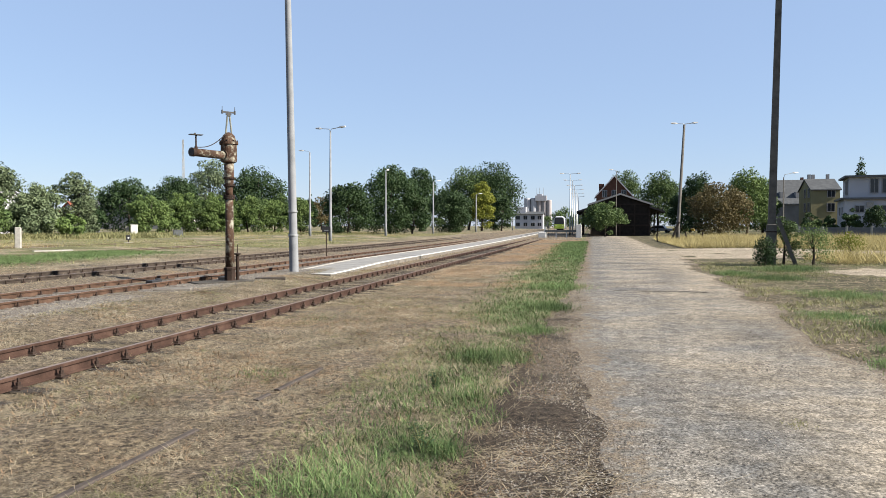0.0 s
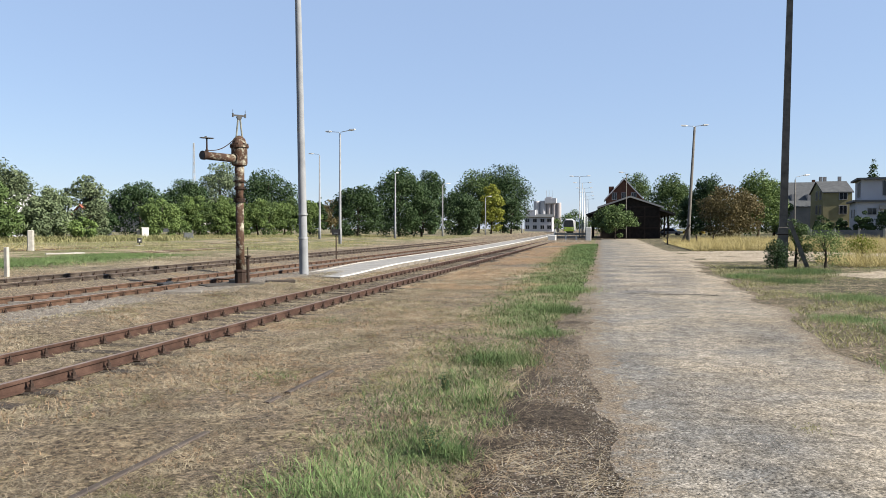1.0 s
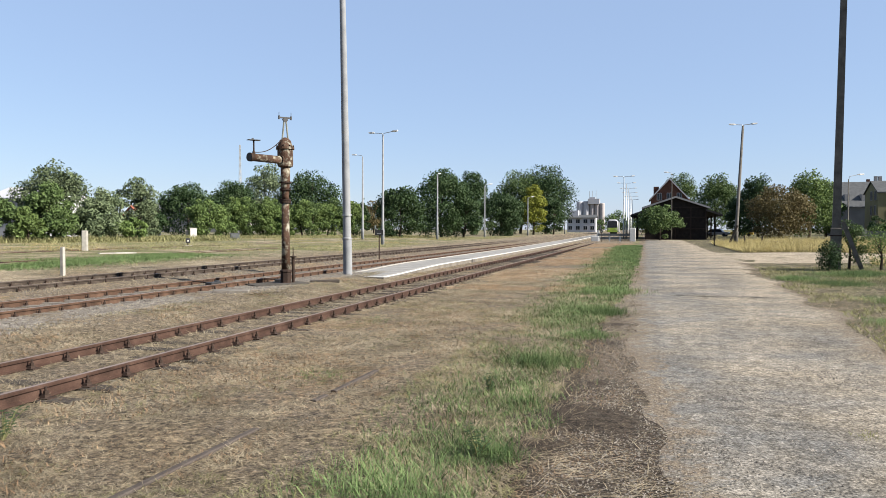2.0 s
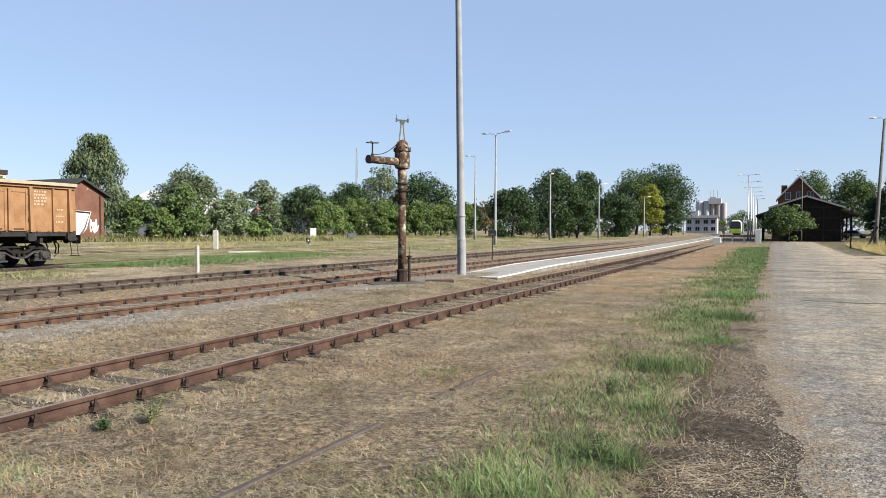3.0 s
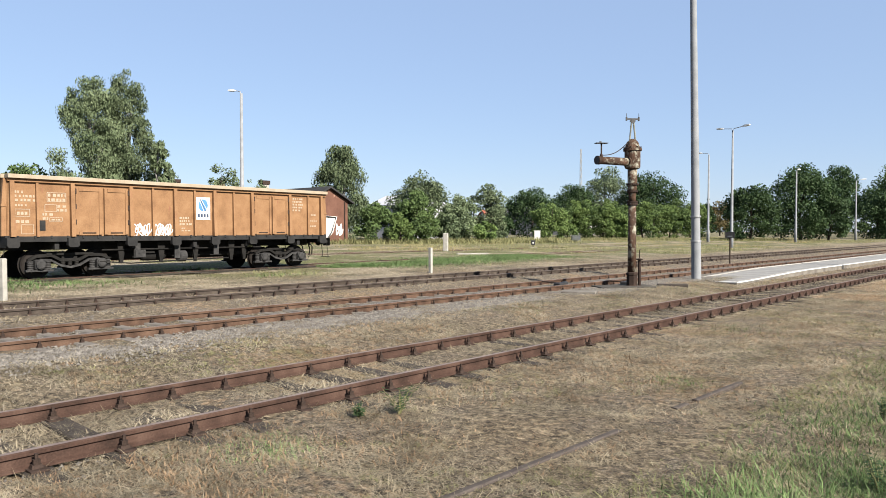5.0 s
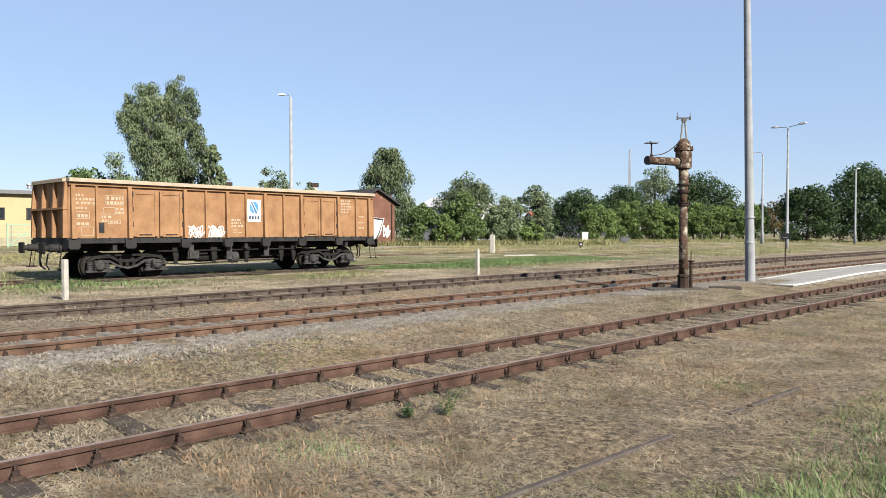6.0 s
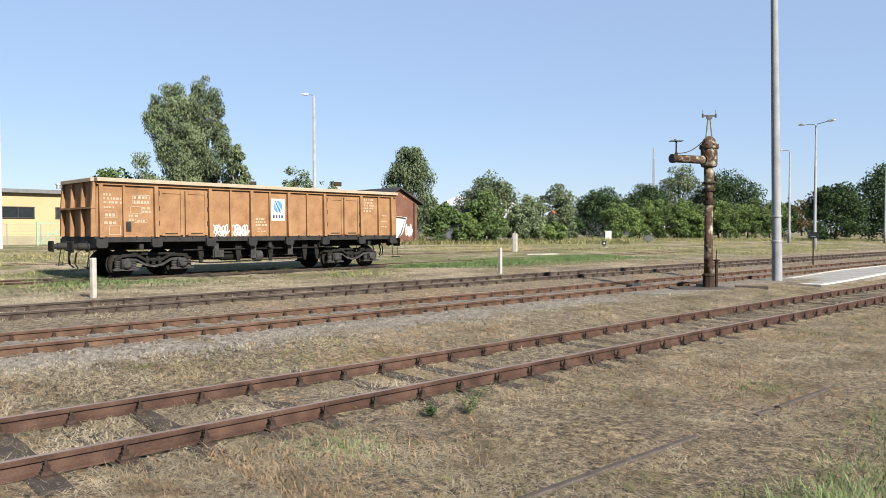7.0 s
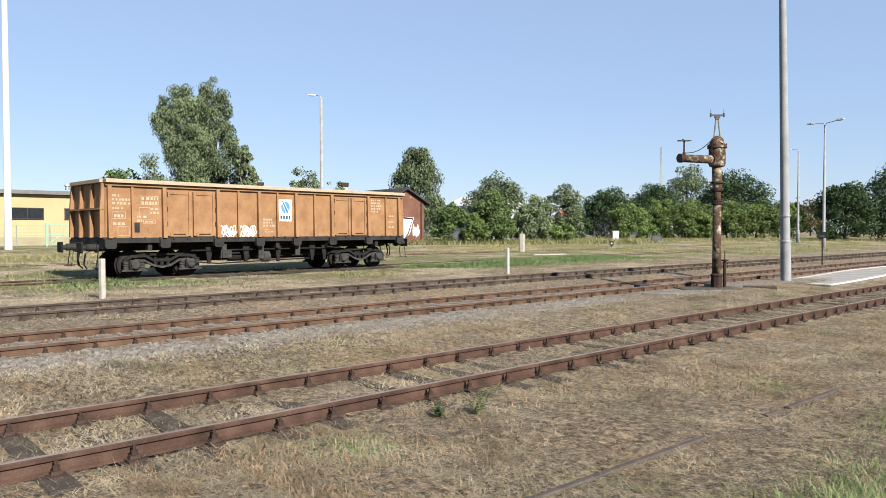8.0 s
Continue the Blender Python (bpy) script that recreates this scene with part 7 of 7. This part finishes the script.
    # tall tufts
    for cx, cy, r, k, h in ((-1.4, 10.1, 0.5, 1800, 0.2), (-1.85, 4.9, 0.55, 1100, 0.19), (-1.4, 4.5, 0.3, 420, 0.17), (-1.5, 5.7, 0.3, 500, 0.15), (-1.8, 6.1, 0.7, 700, 0.14), (-1.7, 8.4, 0.8, 700, 0.10), (-2.2, 7.4, 0.6, 400, 0.08),
                            (-1.15, 5.75, 0.14, 220, 0.20), (-1.0, 12.9, 0.45, 900, 0.14), (-1.35, 7.7, 0.25, 350, 0.12), (-1.0, 16.5, 0.6, 1600, 0.26), (-1.1, 22, 0.9, 2000, 0.28),
                            (5.6, 14.2, 0.7, 3000, 0.26), (4.2, 10.6, 0.5, 1500, 0.14), (4.7, 11.8, 0.5, 1600, 0.15), (6.4, 27.5, 1.1, 3000, 0.2), (7.8, 32.5, 1.5, 4000, 0.24),
                            (8.6, 33.6, 0.8, 1800, 0.24), (5.4, 29.5, 0.8, 2200, 0.26), (5.2, 9.4, 0.5, 900, 0.10), (6.3, 12.0, 0.8, 1500, 0.16), (4.9, 16.2, 0.7, 1200, 0.16), (7.4, 17.0, 0.9, 1500, 0.18), (6.6, 21.0, 1.2, 2200, 0.2), (-5.4, 14.0, 0.9, 500, 0.07), (-4.05, 8.5, 0.4, 200, 0.06),
                            (-5.54, 3.52, 0.45, 700, 0.05), (1.92, 7.3, 0.16, 90, 0.044)):
        x, y = cx + rng.normal(size=k) * r * 0.5, cy + rng.normal(size=k) * r * 0.55
        blades("grass_tuft", "tall green grass tuft", x, y, h * rng.uniform(0.5, 1.1, k), 0.8, BLADE_GREEN if h > 0.045 else BLADE_OLIVE, rng, 0.0032, 0.8)
    # straw and twigs lying over the road's west edge
    n = 2200
    y = 3.2 + 22 * rng.random(n) ** 1.7
    x = -0.35 + 0.32 * rng.normal(size=n)
    blades("verge_straw", "long dry straw lying over the road's edge", x, y, rng.uniform(0.06, 0.36, n), 0.05, STRAW, rng, 0.0024)
    for cx, cy, wx, wy, k in ((-0.62, 16.3, 0.5, 0.25, 320), (-0.55, 13.6, 0.4, 0.2, 220), (-0.75, 14.9, 0.35, 0.18, 160), (-0.1, 5.4, 0.35, 0.18, 110), (-0.35, 4.6, 0.4, 0.25, 120), (-0.7, 5.8, 0.3, 0.2, 70)):
        blades("verge_straw", "pale dry straw swept over the road's edge", cx + wx * rng.normal(size=k), cy + wy * rng.normal(size=k), rng.uniform(0.12, 0.45, k), 0.05, STRAW, rng, 0.0026, 0.2, False, 0.25)
    n = 11000
    y = 2.8 + 14 * rng.random(n) ** 1.3
    x = -0.55 + 0.30 * rng.normal(size=n)
    blades("verge_litter", "short chaff and twigs on the dark soil", x, y, rng.uniform(0.015, 0.07, n), 0.15, STRAW_RED, rng, 0.0022, 0.2, True)
    # dry grass farther along the line
    n = 70000
    x, y = -6.1 + 4.9 * rng.random(n), 22 + 70 * rng.random(n) ** 1.3
    keep = patchy(x, y, 0.7, 44) > 0.42
    blades("dry_grass", "reddish dry grass along the line", x[keep], y[keep], rng.uniform(0.05, 0.16, keep.sum()), 0.5, STRAW_RED, rng, 0.006, 0.3, True)
    # verge east of the road
    x, y = scatter(rng, 52000, 3.4, 13, 5, 40, 1.3)
    keep = (x > road_edges(y)[1] - 0.2) & (patchy(x, y, 0.6, 30) > 0.47) & ((x < 9.0) | (y < 27.5) | (y > 34.5))
    blades("verge_grass", "short half-dry grass east of the road", x[keep], y[keep], rng.uniform(0.05, 0.16, keep.sum()), 0.7, BLADE_OLIVE, rng, 0.007)
    x, y = scatter(rng, 16000, 3.6, 13, 5, 40, 1.3)
    keep = (x > road_edges(y)[1] + 0.1) & ((x < 9.0) | (y < 27.5) | (y > 34.5))
    blades("straw_litter", "dry straw east of the road", x[keep], y[keep], rng.uniform(0.08, 0.25, keep.sum()), 0.15, STRAW, rng, 0.006)
    # tall dry grass fields
    n = 170000
    x = 7.5 + 38 * rng.random(n) ** 1.2
    y = 36 + 58 * rng.random(n)
    lo, hi = 43 - 8 * step(9, 30, x), 62 - 14 * step(8, 30, x)
    keep = ((y > hi + 0.4) | ((y < lo - 0.6) & (x > 11.0))) & (x > 5.8 + 0.02 * y)
    blades("tall_dry_grass", "tall dry yellow grass east of the lane", x[keep], y[keep], rng.uniform(0.4, 1.15, keep.sum()) * (0.5 + patchy(x[keep], y[keep], 0.5, 61)), 0.8, FIELD_DRY, rng, 0.016, 0.8, True)
    n = 170000
    y = -20 + 150 * rng.random(n)
    x = -21 - 58 * rng.random(n)
    keep = (patchy(x, y, 0.16, 40) > 0.5) & (np.abs(x + 26.6 + 0.068 * (y - 13.9)) > 0.9)
    x, y = x[keep], y[keep]
    g = patchy(x, y, 0.12, 50) > 0.47
    hh = rng.uniform(0.08, 0.26, len(x))
    blades("field_grass", "green field grass beyond the tracks", x[g], y[g], hh[g], 0.75, BLADE_OLIVE, rng, 0.014, 0.3, True)
    blades("field_grass", "dry field grass beyond the tracks", x[~g], y[~g], hh[~g], 0.7, FIELD_DRY, rng, 0.014, 0.3, True)
    # long grass at the hedge's foot and below the trees
    n = 15000
    f = rng.random(n)
    x = -66 + 30 * f + rng.normal(size=n) * 1.8
    y = 84 + 24 * f + rng.normal(size=n) * 2.2 - 6 * (1 - f)
    blades("tall_dry_grass", "long half-dry grass below the hedge", x, y, rng.uniform(0.15, 0.55, n), 0.75, BLADE_OLIVE, rng, 0.042, 0.5, True)
    n = 12000
    f = rng.random(n)
    x = -62 + 14 * f + rng.normal(size=n) * 2.0
    y = 46 + 26 * f + rng.normal(size=n) * 2.0
    blades("tall_green_grass", "tall weeds below the bushes", x, y, rng.uniform(0.3, 0.9, n), 0.8, BLADE_OLIVE, rng, 0.03, 0.5)
    n = 60000
    y = np.where(rng.random(n) < 0.7, 15 + 24 * rng.random(n), -6 + 26 * rng.random(n))
    x = -26.2 - 0.066 * (y - 14) + rng.normal(size=n) * 1.4
    keep = patchy(x, y, 0.35, 66) > 0.47
    x, y = x[keep], y[keep]
    n = len(x)
    blades("siding_grass", "green grass along the siding below the wagon", x + 1.2, y, rng.uniform(0.06, 0.22, n), 0.7, BLADE_GREEN, rng, 0.013, 0.5, True)


def weed(x, y, h, seed, label):
    """A low broad-leaved weed: thin stems from one root, each with pairs of pointed leaves."""
    rng = random.Random(seed)
    t = thing("weed", at(x, y), label, "weed")
    for k in range(9):
        a, lean, hh = rng.uniform(0, 6.28), rng.uniform(0.15, 0.75), h * rng.uniform(0.5, 1.0)
        tip = Vector((math.cos(a) * lean * hh, math.sin(a) * lean * hh, hh))
        s = Shape()
        s.tube([(0, 0, -0.02), tuple(tip * 0.5 + Vector((0, 0, 0.03))), tuple(tip)], [0.005, 0.004, 0.002], 5)
        stem = part("stem", s, BLADE_OLIVE, t)
        for j in range(9):
            f, b = 0.2 + 0.8 * j / 8, rng.uniform(0, 6.28)
            p, ln, wd = tip * f, 0.055 * rng.uniform(0.7, 1.3), 0.014 * rng.uniform(0.7, 1.2)
            d, e = Vector((math.cos(b), math.sin(b), 0.35)), Vector((-math.sin(b), math.cos(b), 0))
            g = Shape()
            g.add([p, p + d * ln * 0.45 + e * wd, p + d * ln + Vector((0, 0, -0.012)), p + d * ln * 0.45 - e * wd, p + d * ln * 0.45 + Vector((0, 0, 0.006))],
                  [(0, 1, 4), (1, 2, 4), (2, 3, 4), (3, 0, 4)])
            part("leaf", g, LEAF_DARK, stem)


grasses()
weed(-5.54, 5.12, 0.30, 1, "dark green broad-leaved weed in dry ground")
weed(-5.75, 4.75, 0.16, 2, "small dark green weed in dry ground")
weed(-1.35, 5.75, 0.28, 3, "leafy green weed in the grass strip")
weed(-1.75, 8.1, 0.22, 4, "leafy green weed in the grass strip")

STONE = surface("ballast_stone", [(0.065, 0.058, 0.051), (0.29, 0.265, 0.235)], 8, 0.92, 0, 0.2, 60, 0.45)
CRUMB = surface("dark_soil_crumb", [(0.045, 0.034, 0.026), (0.20, 0.16, 0.12)], 8, 0.95, 0, 0.2, 60, 0.6)
PEBBLE = surface("road_gravel", [(0.085, 0.075, 0.065), (0.44, 0.40, 0.345)], 8, 0.92, 0, 0.2, 60, 0.75)


def stones(name, label, x, y, size, material, rng, dz=0.0):
    n = len(x)
    base = np.array([(1, 0, -0.4), (-1, 0, -0.4), (0, 1, -0.4), (0, -1, -0.4), (0, 0, 1)], float)
    tri = np.array([(0, 2, 4), (2, 1, 4), (1, 3, 4), (3, 0, 4)])
    a = rng.uniform(0, 6.283, n)
    s = np.broadcast_to(size, (n,))[:, None, None] * rng.uniform(0.55, 1.2, (n, 5, 1))
    v = base[None] * s * np.array([1, 0.8, 0.62])
    c, si = np.cos(a)[:, None], np.sin(a)[:, None]
    vx, vy = v[..., 0] * c - v[..., 1] * si, v[..., 0] * si + v[..., 1] * c
    vz = v[..., 2] + 0.35 * v[..., 0] * rng.uniform(-1, 1, (n, 1))
    z = ground_z(x, y) + dz
    p = np.stack([vx + x[:, None], vy + y[:, None], vz + z[:, None]], -1).reshape(-1, 3)
    f = (np.arange(n)[:, None, None] * 5 + tri[None]).reshape(-1, 3)
    return tagged(new(name, raw_mesh(name, p, f, material)), label, "gravel", kind="stuff")


def gravel():
    rng = np.random.default_rng(9)
    # shoulder of the second track: thick ballast nearest the camera
    n = 26000
    y = -6 + 42 * rng.random(n) ** 1.4
    x = -10.75 + 0.42 * rng.normal(size=n)
    keep = patchy(x, y, 0.5, 3) + 0.35 * (1 - (y + 6) / 42) > 0.38
    stones("ballast", "grey crushed stone ballast beside the track", x[keep], y[keep], rng.uniform(0.018, 0.044, keep.sum()), STONE, rng, 0.012)
    n = 22000
    x, y = -13.1 + 1.5 * rng.random(n), -8 + 60 * rng.random(n) ** 1.3
    stones("ballast", "grey crushed stone ballast between the rails", x, y, rng.uniform(0.014, 0.032, n), STONE, rng, 0.0)
    n = 13000
    x, y = -15.4 + 2.0 * rng.random(n), -8 + 70 * rng.random(n) ** 1.2
    stones("ballast", "grey gravel between two tracks", x, y, rng.uniform(0.014, 0.030, n), STONE, rng, 0.0)
    n = 16000
    x, y = -8.4 + 2.5 * rng.random(n), -2 + 60 * rng.random(n) ** 1.4
    keep = patchy(x, y, 0.9, 8) > 0.4
    stones("ballast", "small stones between sunken sleepers", x[keep], y[keep], rng.uniform(0.010, 0.026, keep.sum()), STONE, rng, 0.0)
    n = 9000
    x, y = -6 + 5.2 * rng.random(n), 2 + 26 * rng.random(n) ** 1.6
    keep = patchy(x, y, 1.4, 17) > 0.52
    stones("loose_stones", "small loose stones in the dry ground", x[keep], y[keep], rng.uniform(0.005, 0.016, keep.sum()), STONE, rng, 0.0)
    # loose gravel on the road
    n = 46000
    x, y = -0.8 + 4.5 * rng.random(n), 3.2 + 22 * rng.random(n) ** 1.8
    keep = (patchy(x, y, 1.1, 19) > 0.5) | (x < 0.5)
    stones("road_gravel", "loose gravel on the worn road", x[keep], y[keep], rng.uniform(0.004, 0.013, keep.sum()), PEBBLE, rng, 0.010)
    n = 16000
    y = 3.2 + 30 * rng.random(n) ** 1.6
    x = np.where(rng.random(n) < 0.6, -0.3 + 0.3 * rng.normal(size=n), road_edges(y)[1] - 0.4 + 0.35 * rng.normal(size=n))
    stones("verge_gravel", "loose grit along the road's crumbling edges", x, y, rng.uniform(0.004, 0.014, n), PEBBLE, rng, 0.008)
    n = 14000
    x, y = 0.0 + 4.2 * rng.random(n), 3.2 + 24 * rng.random(n) ** 1.5
    keep = patchy(x, y, 0.9, 29) + 0.25 * rng.random(n) > 0.62
    stones("road_gravel", "scattered dark stones on the worn road", x[keep], y[keep], rng.uniform(0.007, 0.020, keep.sum()), STONE, rng, 0.010)
    for cx, cy, wx, wy, n in ((0.64, 8.3, 0.22, 0.4, 420), (1.6, 8.4, 0.25, 0.3, 260), (2.06, 10.2, 0.2, 0.4, 200), (0.35, 6.7, 0.2, 0.5, 300), (2.7, 12.5, 0.3, 0.7, 220)):
        stones("road_gravel", "heap of loose dark gravel on the road", cx + wx * rng.normal(size=n), cy + wy * rng.normal(size=n), rng.uniform(0.006, 0.018, n), STONE, rng, 0.012)
    n = 15000
    x, y = -0.5 + 0.32 * rng.normal(size=n), 2.8 + 13 * rng.random(n) ** 1.3
    stones("soil_crumbs", "dark soil crumbs at the road's edge", x, y, rng.uniform(0.004, 0.014, n), CRUMB, rng, 0.0)


gravel()
